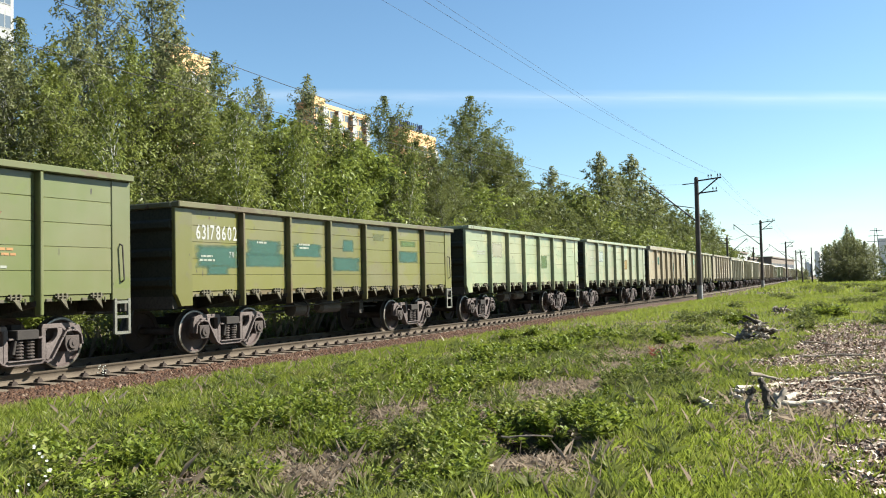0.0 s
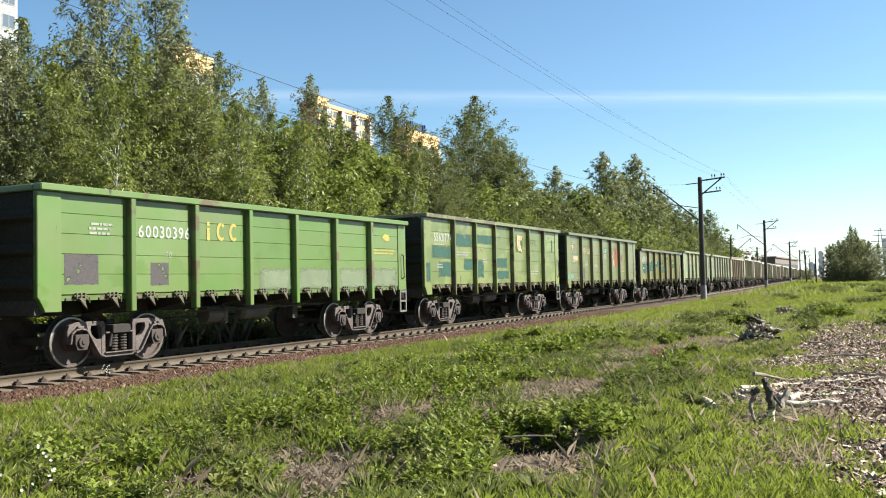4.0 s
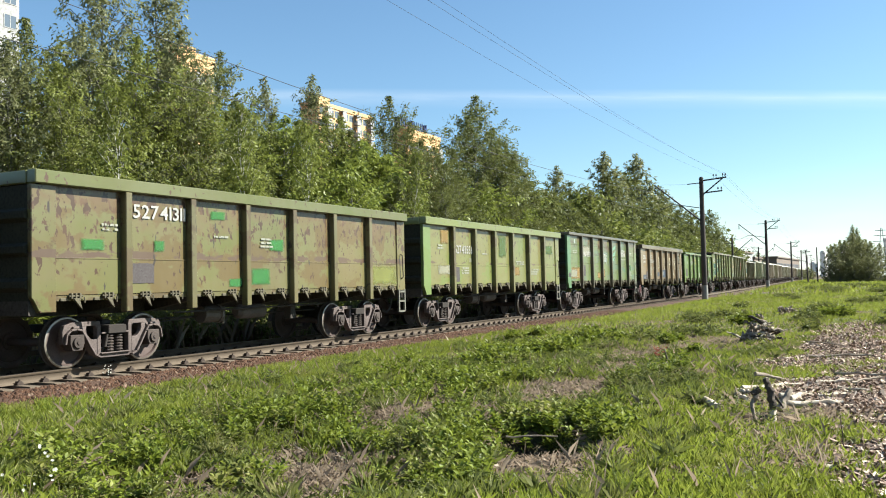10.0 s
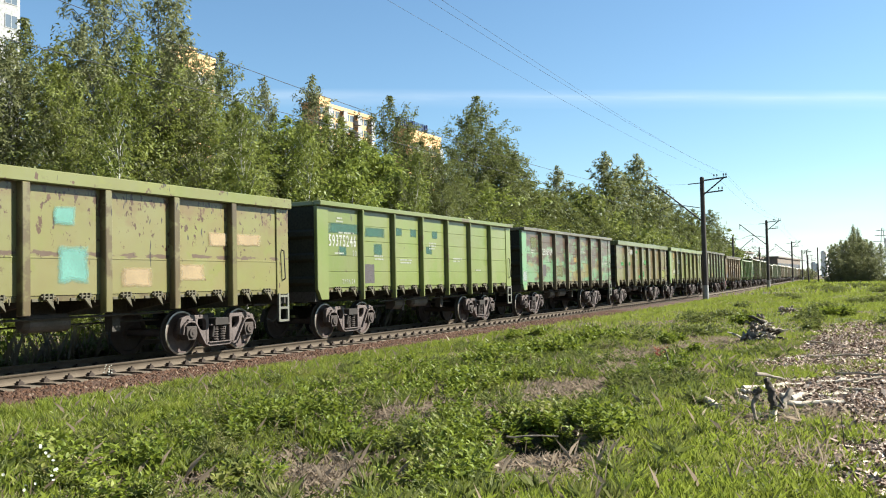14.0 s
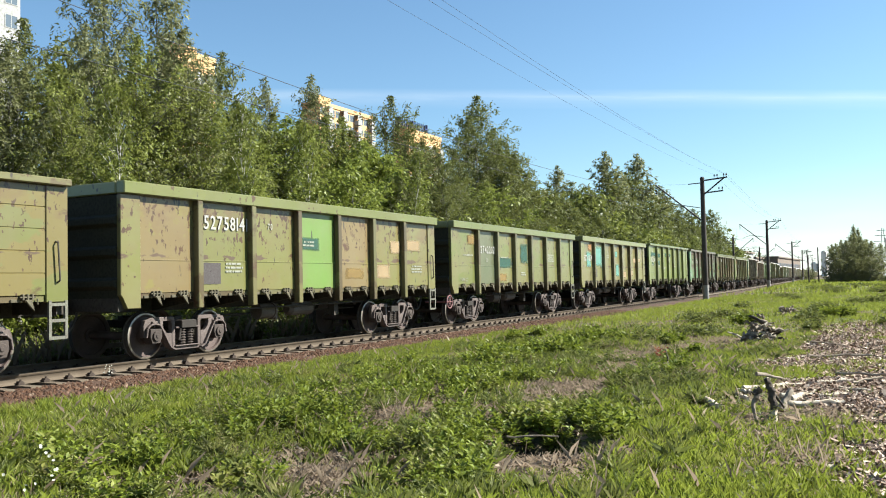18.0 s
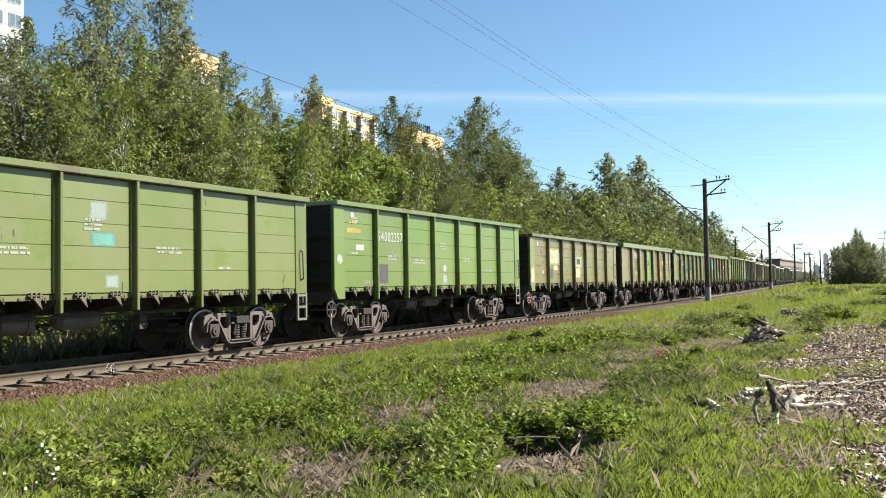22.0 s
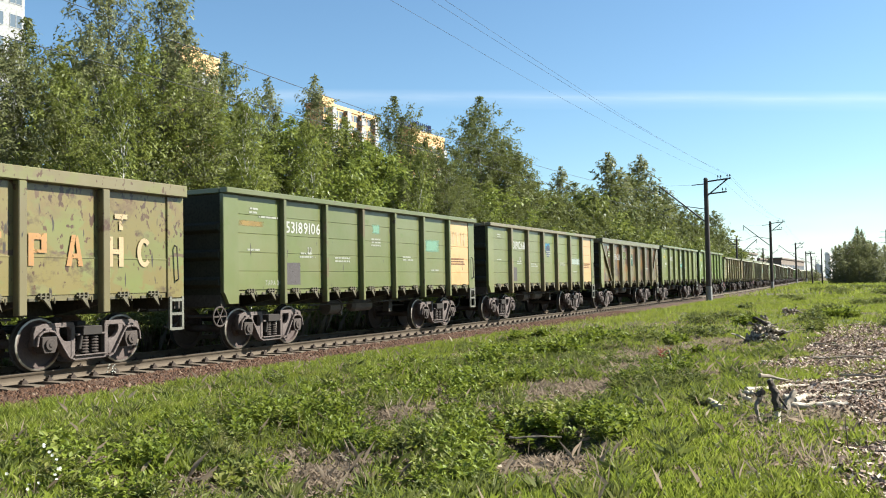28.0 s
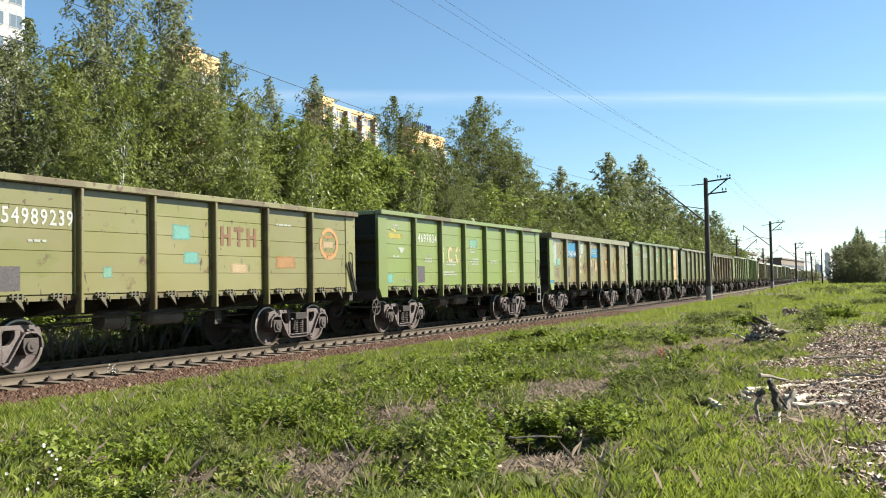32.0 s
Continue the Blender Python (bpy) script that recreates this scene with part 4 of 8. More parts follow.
SMALL = [("bars", 0, 0.25, 0.86, 2, 0.35), ("bars", 0, 0.2, 0.42, 1, 0.5), ("patch", 1, 0.05, 0.05, 0.37, 0.25, "grey"), ("bars", 1, 0.4, 0.40, 2, 0.7),
         ("bars", 2, 0.25, 0.36, 2, 0.8), ("bars", 3, 0.3, 0.62, 3, 0.5), ("bars", 4, 0.3, 0.40, 2, 0.7), ("bars", 5, 0.3, 0.22, 1, 0.6)]


# grime on the end walls, darkened further to stand for their shade
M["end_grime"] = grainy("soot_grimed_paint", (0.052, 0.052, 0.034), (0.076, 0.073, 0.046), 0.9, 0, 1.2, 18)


COATS = {}


def coat(i, base, second, rust, patch, **k):
    warm = lambda c: (c[0] * 1.33, c[1] * 1.20, c[2] * 0.85)
    m = paint("wagon_paint", warm(base), warm(second), rust, patch, seed=3.7 * i, **k)
    COATS[m.name] = (i, base, second, rust)
    return m


def worn_trim(m, style):
    """Ribs and rim of a wagon: its own colour, dirtier and browner."""
    i, base, second, rust = COATS[m.name]
    dirt = (0.115, 0.088, 0.052) if style == "sheet" else (0.15, 0.12, 0.075)
    q = 0.55 if style == "sheet" else 0.10 + min(0.2, rust)
    return coat(i + 300, tuple((1 - q) * a + q * b for a, b in zip(base, dirt)), dirt, min(0.5, rust * 1.2), 0.30 if rust > 0.1 else 0.12)


def make_train():
    made = {}
    G = lambda n, u, v, txt, h, m="white": ("num", n, u, v, txt, h, m)
    P = lambda n, u, v, w, h, m: ("patch", n, u, v, w, h, m)
    spec = [
        (0, "plank", 3.23, coat(0, (0.150, 0.156, 0.056), (0.172, 0.178, 0.052), 0.18, 0.35), "olive green weathered open goods wagon, low sided",
         dict(decals=[P(0, 0.05, 0.28, 0.95, 0.30, "teal"), P(1, 0.0, 0.30, 1.0, 0.2, "teal"), P(3, 0.05, 0.25, 0.9, 0.22, "teal"), P(5, 0.1, 0.4, 0.8, 0.2, "teal"), G(0, 0.06, 0.64, "63178602", 0.31), G(0, 0.75, 0.42, "70", 0.13), ("bars", 0, 0.15, 0.42, 2, 0.5), P(1, 0.1, 0.45, 0.8, 0.22, "teal"), ("bars", 1, 0.3, 0.62, 1, 0.5), P(2, 0.1, 0.45, 0.8, 0.2, "teal"),
                      ("bars", 2, 0.25, 0.62, 2, 0.5), P(3, 0.4, 0.55, 0.35, 0.2, "teal"), P(0, 0.3, 0.2, 0.5, 0.12, "teal"), P(4, 0.3, 0.75, 0.4, 0.12, "olive"), P(5, 0.2, 0.68, 0.6, 0.1, "moss")])),
        (1, "plank", 3.62, coat(1, (0.145, 0.185, 0.064), (0.16, 0.20, 0.07), 0.04, 0.1), "olive green open goods wagon with faded red emblem",
         dict(decals=SMALL + [G(1, 0.03, 0.62, "59104265", 0.27, "peach"), G(1, 0.5, 0.40, "20", 0.15), ("bars", 0, 0.03, 0.76, 1, 0.4, "peach"), G(0, 0.55, 0.05, "TAPA 24", 0.12), P(0, 0.0, 0.05, 0.36, 0.12, "mint"), P(-1, 0.1, 0.03, 0.6, 0.14, "mint"),
                              ("poly", 4, "peach", (0.30, 0.62), (0.62, 0.86), (0.40, 0.62), (0.52, 0.40), (0.62, 0.36), (0.38, 0.44)), ("poly", 4, "red", (0.62, 0.86), (0.84, 0.78), (0.84, 0.36), (0.56, 0.36), (0.60, 0.60)), ("poly", 5, "rust_patch", (0.20, 0.66), (0.62, 0.66), (0.42, 0.46)), ("poly", 0, "peach", (0.06, 0.80), (0.42, 0.80), (0.24, 0.70)), ("poly", 0, "peach", (0.34, 0.56), (0.80, 0.56), (0.76, 0.46), (0.30, 0.46)), ("bars", 5, 0.1, 0.36, 2, 1.2, "orange"), P(3, 0.4, 0.66, 0.3, 0.14, "cyan")])),
        (2, "plank", 3.64, coat(2, (0.205, 0.285, 0.085), (0.15, 0.21, 0.075), 0.24, 0.3), "light green open goods wagon with teal repaint patches",
         dict(decals=[G(0, 0.12, 0.66, "55631774", 0.27), ("bars", 0, 0.15, 0.6, 1, 0.8), P(0, 0.0, 0.40, 1.0, 0.20, "teal"), P(1, 0.0, 0.60, 1.0, 0.2, "teal"), ("bars", 1, 0.1, 0.5, 2, 1.3), P(0, 0.35, 0.12, 0.65, 0.24, "teal"), P(1, 0.5, 0.22, 0.5, 0.2, "teal"),
                              P(2, 0.0, 0.66, 1.0, 0.16, "teal"), P(2, 0.0, 0.10, 0.5, 0.3, "teal"), P(3, 0.1, 0.27, 0.7, 0.18, "teal"), P(3, 0.1, 0.08, 0.8, 0.14, "teal"), G(1, 0.45, 0.74, "70", 0.15), ("bars", 0, 0.25, 0.3, 2, 0.5), ("bars", 2, 0.4, 0.4, 2, 0.5),
                              P(4, 0.25, 0.55, 0.5, 0.34, "moss"), ("poly", 4, "peach", (0.36, 0.88), (0.74, 0.86), (0.56, 0.72), (0.70, 0.56), (0.40, 0.60), (0.34, 0.72)), ("glyphs", 5, 0.1, 0.70, 3, 0.24, 0.26, "olive", "n|c"), ("bars", 5, 0.1, 0.2, 2, 1.0), P(-1, 0.2, 0.05, 0.6, 0.3, "teal"), P(6, 0.7, 0.6, 0.12, 0.25, "teal")])),
        (3, "plank", 3.30, coat(3, (0.114, 0.252, 0.046), (0.122, 0.226, 0.054), 0.03, 0.15), "bright green open goods wagon with yellow letter shapes",
         dict(rib_w=0.15, decals=[G(1, 0.05, 0.60, "60030396", 0.24), G(1, 0.5, 0.38, "20", 0.13), ("glyphs", 2, 0.15, 0.60, 3, 0.30, 0.40, "yellow", "|cc"), P(0, 0.05, 0.1, 0.5, 0.3, "grey"), P(1, 0.3, 0.08, 0.3, 0.25, "grey"), P(4, -0.03, -0.02, 1.06, 0.32, "fog"), P(5, -0.03, -0.02, 1.06, 0.32, "fog"), P(6, -0.03, -0.02, 1.06, 0.32, "fog"), P(3, 0.2, -0.02, 0.8, 0.30, "fog"), ("bars", 6, 0.05, 0.56, 2, 1.4, "yellow"), ("poly", 6, "yellow", (0.42, 0.78), (0.52, 0.84), (0.68, 0.82), (0.70, 0.74), (0.56, 0.72)), ("bars", 0, 0.4, 0.7, 3, 0.6)])),
        (4, "sheet", 3.47, coat(4, (0.225, 0.158, 0.096), (0.24, 0.165, 0.095), 0.10, 0.1), "brown-grey open goods wagon with big white letter shapes",
         dict(brake_wheel=True, decals=[("glyphs", 0, 0.12, 0.66, 3, 0.24, 0.26, "white", "coc"), ("glyphs", 0, 0.14, 0.55, 3, 0.16, 0.12, "white", "non"), ("bars", 0, 0.2, 0.46, 1, 0.9, "ochre"), G(1, 0.06, 0.55, "58368614", 0.25), G(1, 0.75, 0.36, "20", 0.13), ("bars", 1, 0.1, 0.40, 3, 0.8), ("bars", 1, 0.1, 0.2, 3, 0.6),
                      ("bars", 1, 0.3, 0.78, 2, 0.8), P(0, 0.02, 0.02, 0.6, 0.14, "navy"), P(0, 0.65, 0.02, 0.3, 0.25, "grey"), G(0, 0.2, 0.05, "TAPA 23", 0.11)]
              + [("glyphs", i, u, 0.34, 1, 0.42, 0.80, "cream_letter", c) for i, u, c in ((2, 0.08, "n"), (2, 0.62, "o"), (3, 0.08, "p"), (3, 0.60, "o"), (4, 0.10, "T"), (4, 0.62, "p"), (5, 0.08, "a"), (5, 0.62, "n"), (6, 0.08, "c"))]
              + [P(2, 0.5, 0.10, 0.35, 0.14, "navy"), P(3, 0.05, 0.06, 0.9, 0.27, "navy"), P(3, 0.1, 0.84, 0.3, 0.12, "sky_blue"), P(6, 0.42, 0.55, 0.5, 0.34, "cream"), ("bars", 3, 0.3, 0.22, 2, 0.5), ("bars", 5, 0.1, 0.18, 2, 1.0)])),
        (5, "plank", 3.63, coat(5, (0.050, 0.200, 0.140), (0.135, 0.20, 0.075), 0.40, 0.45, rusty=(0.105, 0.066, 0.038), worn=0.3, grain=(0.5, 1.7), high=0.10), "faded teal rust-streaked open goods wagon with cream patches",
         dict(rib_w=0.14, trim=coat(55, (0.10, 0.09, 0.075), (0.12, 0.11, 0.09), 0.3, 0.2), plate=coat(56, (0.085, 0.30, 0.19), (0.12, 0.28, 0.16), 0.15, 0.2),
              decals=[("bars", 0, 0.25, 0.66, 2, 0.7), P(0, 0.0, 0.05, 1.0, 0.27, "ochre"), P(0, 0.0, 0.09, 0.7, 0.18, "cream"), P(1, 0.02, 0.56, 0.96, 0.24, "cream"), G(1, 0.04, 0.56, "52867850", 0.24), P(1, 0.05, 0.12, 0.4, 0.24, "grey"), P(3, 0.05, 0.42, 0.6, 0.26, "pale"), ("bars", 3, 0.3, 0.6, 3, 0.6),
                      ("poly", 4, "mint", (0.25, 0.80), (0.75, 0.88), (0.55, 0.78), (0.25, 0.74)), ("poly", 4, "mint", (0.30, 0.66), (0.68, 0.76), (0.52, 0.62), (0.20, 0.58)), ("poly", 4, "mint", (0.2, 0.52), (0.62, 0.60), (0.45, 0.50), (0.14, 0.46)), ("glyphs", 5, 0.04, 0.60, 3, 0.32, 0.38, "white", "pno"), ("bars", 5, 0.05, 0.52, 1, 1.4), P(3, 0.0, 0.08, 0.4, 0.2, "ochre"), P(2, 0.6, 0.06, 0.35, 0.14, "ochre"), P(6, 0.1, 0.25, 0.4, 0.15, "grass_green"), ("bars", 6, 0.1, 0.2, 3, 0.8), ("bars", 6, 0.1, 0.7, 2, 1.0),
                      P(-1, 0.2, 0.1, 0.7, 0.09, "grey"), ("disc", 0, 0.45, 0.88, 0.11, "pale")])),
        (6, "sheet", 3.52, coat(6, (0.205, 0.255, 0.075), (0.19, 0.25, 0.08), 0.20, 0.15, worn=0.7), "yellow-green open goods wagon with dark scuff marks",
         dict(plate=coat(66, (0.185, 0.33, 0.09), (0.2, 0.3, 0.1), 0.08, 0.1), decals=[("bars", 0, 0.35, 0.66, 2, 0.4), G(1, 0.06, 0.55, "52743556", 0.27), G(1, 0.75, 0.40, "20", 0.14), P(1, 0.05, 0.05, 0.28, 0.26, "grey"), ("bars", 1, 0.4, 0.28, 3, 0.7), P(0, 0.35, 0.18, 0.6, 0.16, "cream"), P(0, 0.5, 0.7, 0.4, 0.25, "ochre"),
                      P(3, 0.3, 0.50, 0.45, 0.45, "moss"), ("bars", 2, 0.4, 0.55, 1, 0.6), ("bars", 4, 0.25, 0.42, 2, 0.9), ("bars", 5, 0.1, 0.26, 3, 1.1), P(6, 0.1, 0.62, 0.7, 0.2, "moss"), P(4, 0.1, 0.15, 0.4, 0.18, "ochre")])),
        (7, "sheet", 3.52, coat(7, (0.146, 0.172, 0.052), (0.155, 0.118, 0.050), 0.30, 0.3, worn=1.3), "tan and olive scuffed open goods wagon with green touch-ups",
         dict(decals=[G(1, 0.04, 0.76, "52741311", 0.26), P(0, 0.35, 0.42, 0.38, 0.11, "grass_green"), P(1, 0.42, 0.42, 0.18, 0.12, "grass_green"), P(1, 0.02, 0.10, 0.4, 0.2, "grey"), P(2, 0.35, 0.8, 0.3, 0.1, "grass_green"), P(2, 0.7, 0.04, 0.3, 0.1, "grass_green"), P(3, 0.08, 0.06, 0.45, 0.20, "grass_green"),
                      P(3, 0.5, 0.47, 0.35, 0.15, "grass_green"), ("bars", 0, 0.65, 0.66, 2, 0.45), ("bars", 3, 0.3, 0.6, 3, 0.5), ("bars", 2, 0.4, 0.6, 1, 0.6), P(6, 0.0, 0.03, 1.0, 0.28, "lime")])),
        (8, "plank", 3.58, coat(8, (0.110, 0.300, 0.185), (0.22, 0.20, 0.08), 0.72, 0.22, rusty=(0.115, 0.058, 0.036), grain=(0.55, 1.6), high=0.07), "turquoise open goods wagon heavily flaked to rust",
         dict(trim=coat(88, (0.15, 0.13, 0.10), (0.17, 0.15, 0.11), 0.35, 0.2), plate=coat(89, (0.17, 0.40, 0.26), (0.3, 0.35, 0.2), 0.25, 0.2),
              decals=[G(1, 0.03, 0.55, "52986909", 0.28), G(1, 0.52, 0.42, "20", 0.14), P(1, 0.0, 0.12, 0.45, 0.24, "grey"), P(0, 0.35, 0.66, 0.5, 0.24, "olive"), ("bars", 0, 0.35, 0.62, 2, 0.4), P(2, 0.1, 0.1, 0.65, 0.25, "olive"), P(3, 0.62, 0.42, 0.3, 0.12, "ochre"), ("bars", 4, 0.25, 0.66, 1, 0.8), ("bars", 6, 0.1, 0.42, 2, 1.2), P(-1, 0.05, 0.02, 0.9, 0.22, "pale")])),
        (9, "plank", 3.60, coat(9, (0.178, 0.250, 0.060), (0.173, 0.242, 0.062), 0.03, 0.1), "bright yellow-green open goods wagon with teal squares",
         dict(decals=SMALL + [G(0, 0.0, 0.52, "59375246", 0.30), ("bars", 0, 0.3, 0.68, 1, 0.9), P(0, 0.0, 0.68, 1.0, 0.13, "teal"), P(0, 0.35, 0.4, 0.25, 0.12, "teal"), G(0, 0.75, 0.40, "20", 0.16), P(1, 0.1, 0.66, 0.7, 0.13, "teal"), P(1, 0.4, 0.42, 0.3, 0.16, "teal"), P(2, 0.1, 0.7, 0.25, 0.12, "teal"), P(2, 0.65, 0.7, 0.25, 0.12, "teal"), P(3, 0.2, 0.46, 0.25, 0.12, "teal"), P(3, 0.45, 0.7, 0.25, 0.12, "teal"), G(0, 0.4, 0.05, "TAPA 24", 0.12)])),
        (10, "sheet", 3.52, coat(10, (0.215, 0.235, 0.080), (0.21, 0.225, 0.08), 0.22, 0.15, worn=0.8), "olive tan open goods wagon with pale blue repaint patches",
         dict(decals=[P(1, 0.05, 0.36, 0.9, 0.56, "cyan"), P(0, 0.3, 0.35, 0.5, 0.40, "cyan"), G(0, 0.0, 0.52, "52741659", 0.26), P(3, 0.35, 0.64, 0.3, 0.18, "cyan"), P(3, 0.4, 0.1, 0.42, 0.36, "cyan"), P(1, 0.02, 0.1, 0.35, 0.2, "grey"), G(2, 0.4, 0.72, "20", 0.13), ("bars", 2, 0.35, 0.66, 2, 0.6), P(4, 0.2, 0.06, 0.5, 0.2, "peach"), P(5, 0.05, 0.12, 0.5, 0.18, "peach"), P(5, 0.6, 0.5, 0.4, 0.16, "peach"), P(6, 0.05, 0.52, 0.6, 0.14, "peach"), P(0, 0.5, 0.78, 0.4, 0.16, "orange")])),
        (11, "sheet", 3.50, coat(11, (0.180, 0.220, 0.075), (0.175, 0.215, 0.07), 0.20, 0.2, worn=0.6), "olive green open goods wagon with blue-grey faded panel",
         dict(brake_wheel=True, panel_coat={1: coat(111, (0.125, 0.165, 0.105), (0.14, 0.18, 0.11), 0.1, 0.1)},
              decals=[G(1, 0.03, 0.58, "52742202", 0.26), G(1, 0.42, 0.42, "20", 0.14), ("bars", 0, 0.3, 0.52, 1, 0.8), G(0, 0.1, 0.06, "TAPA 23", 0.11), ("bars", 2, 0.25, 0.5, 1, 0.7), P(3, 0.4, 0.4, 0.5, 0.42, "teal"), ("bars", 3, 0.4, 0.2, 2, 0.5), ("bars", 5, 0.2, 0.6, 4, 0.8), P(2, 0.02, 0.3, 0.95, 0.22, "teal"), P(2, 0.1, 0.04, 0.5, 0.16, "ochre"), P(0, 0.55, 0.72, 0.4, 0.18, "ochre")])),
        (12, "sheet", 3.50, coat(12, (0.200, 0.230, 0.075), (0.20, 0.215, 0.075), 0.24, 0.2, worn=1.0), "scuffed olive open goods wagon with one fresh green panel",
         dict(panel_coat={3: coat(122, (0.165, 0.335, 0.070), (0.175, 0.32, 0.08), 0.05, 0.1), 0: coat(123, (0.23, 0.185, 0.09), (0.24, 0.22, 0.09), 0.3, 0.2, worn=0.6), 4: coat(124, (0.24, 0.195, 0.095), (0.24, 0.22, 0.09), 0.3, 0.2, worn=0.7)},
              decals=[G(1, 0.05, 0.70, "52758141", 0.29), P(1, 0.02, 0.08, 0.4, 0.24, "grey"), G(2, 0.3, 0.74, "70", 0.14), P(3, 0.08, 0.5, 0.5, 0.18, "teal"), ("bars", 3, 0.12, 0.6, 2, 0.5), P(4, 0.2, 0.12, 0.6, 0.16, "ochre"), P(5, 0.1, 0.12, 0.5, 0.22, "peach"), P(5, 0.6, 0.5, 0.35, 0.2, "peach"), P(6, 0.1, 0.55, 0.6, 0.18, "peach"), ("bars", 6, 0.3, 0.3, 3, 0.7), ("bars", 1, 0.5, 0.3, 3, 0.6)])),
        (13, "plank", 3.40, coat(13, (0.182, 0.218, 0.066), (0.225, 0.195, 0.080), 0.30, 0.40, worn=0.65, grain=(0.7, 1.3)), "mottled olive and rust open goods wagon with cream patches",
         dict(brake_wheel=True, plate=coat(133, (0.215, 0.30, 0.09), (0.24, 0.30, 0.10), 0.06, 0.1), decals=[P(1, 0.02, 0.40, 0.95, 0.40, "butter"), P(1, 0.42, 0.29, 0.40, 0.13, "butter"), G(1, 0.02, 0.55, "52966777", 0.25), P(1, 0.0, 0.1, 0.4, 0.24, "grey"), P(3, 0.10, 0.36, 0.70, 0.28, "butter"), P(3, 0.16, 0.11, 0.50, 0.27, "butter"), P(3, 0.28, 0.44, 0.40, 0.15, "teal"), P(-1, 0.05, 0.0, 0.9, 0.36, "butter"), ("disc", 0, 0.3, 0.86, 0.1, "pale"), P(0, 0.6, 0.2, 0.2, 0.1, "pale")])),
        (14, "plank", 3.66, coat(14, (0.150, 0.255, 0.050), (0.15, 0.25, 0.055), 0.0, 0.05), "clean bright green open goods wagon with white lettering",
         dict(brake_wheel=True, decals=SMALL + [P(0, 0.03, 0.68, 0.6, 0.07, "yellow"), ("bars", 0, 0.16, 0.80, 1, 0.4, "yellow"), G(1, 0.02, 0.60, "54002357", 0.28), G(1, 0.42, 0.40, "20", 0.15), G(0, 0.6, 0.04, "TAPA 24", 0.11), P(3, 0.4, 0.02, 0.22, 0.16, "pale"), ("disc", 3, 0.5, 0.26, 0.12, "pale"), ("disc", -1, 0.5, 0.35, 0.13, "pale"), ("disc", 0, 0.28, 0.9, 0.09, "white"), P(0, 0.4, 0.47, 0.26, 0.07, "white")])),
        (15, "plank", 3.62, coat(15, (0.150, 0.206, 0.050), (0.150, 0.204, 0.051), 0.02, 0.08), "green open goods wagon with white lettering",
         dict(decals=SMALL + [P(0, 0.02, 0.68, 0.6, 0.08, "yellow"), ("bars", 0, 0.2, 0.80, 1, 0.4, "yellow"), G(1, 0.03, 0.62, "54001227", 0.27), G(1, 0.48, 0.40, "20", 0.15), P(3, 0.38, 0.62, 0.28, 0.18, "pale"), P(3, 0.4, 0.40, 0.38, 0.13, "cyan"), G(0, 0.45, 0.05, "TAPA 24", 0.12), P(3, 0.6, 0.04, 0.22, 0.12, "pale"), ("disc", 0, 0.25, 0.9, 0.09, "white"), P(0, 0.42, 0.47, 0.26, 0.07, "white")])),
        (16, "sheet", 3.57, coat(16, (0.145, 0.132, 0.042), (0.20, 0.105, 0.032), 0.66, 0.30, rusty=(0.080, 0.031, 0.015), grain=(0.8, 0.9), high=0.035), "rust-brown braced open goods wagon with green remains",
         dict(brace=True, trim=coat(166, (0.135, 0.128, 0.060), (0.15, 0.15, 0.065), 0.25, 0.1), plate=coat(167, (0.165, 0.20, 0.08), (0.18, 0.19, 0.08), 0.18, 0.1),
              decals=[G(1, 0.02, 0.58, "56130620", 0.30), P(0, 0.55, 0.62, 0.35, 0.2, "olive"), ("bars", 0, 0.6, 0.72, 2, 0.4), P(3, 0.05, 0.42, 0.55, 0.36, "teal"), ("bars", 3, 0.1, 0.72, 4, 0.6), ("disc", 0, 0.62, 0.9, 0.1, "pale"), ("bars", 5, 0.2, 0.36, 2, 0.8), P(2, 0.2, 0.6, 0.6, 0.22, "olive")])),
        (17, "plank", 3.60, coat(17, (0.145, 0.186, 0.065), (0.145, 0.19, 0.072), 0.05, 0.1), "olive green open goods wagon with an orange end panel",
         dict(rib_w=0.17, trim=coat(317, (0.20, 0.165, 0.105), (0.17, 0.19, 0.09), 0.2, 0.2), panel_coat={6: coat(177, (0.66, 0.43, 0.24), (0.56, 0.36, 0.19), 0.06, 0.1, fade=(0.7, 0.5, 0.3))},
              decals=SMALL + [G(1, 0.02, 0.64, "53191268", 0.29), G(1, 0.5, 0.42, "20", 0.15), ("disc", 3, 0.45, 0.64, 0.26, "navy"), P(3, 0.25, 0.62, 0.35, 0.18, "sky_blue"), P(5, 0.0, 0.38, 1.0, 0.14, "pale"), ("bars", 6, 0.05, 0.4, 3, 1.4, "rust_patch")])),
        (18, "plank", 3.62, coat(18, (0.128, 0.172, 0.060), (0.137, 0.18, 0.064), 0.05, 0.1), "olive green open goods wagon with an orange end panel",
         dict(rib_w=0.13, brake_wheel=True, panel_coat={6: coat(188, (0.64, 0.43, 0.25), (0.55, 0.36, 0.20), 0.08, 0.1, fade=(0.7, 0.52, 0.32))},
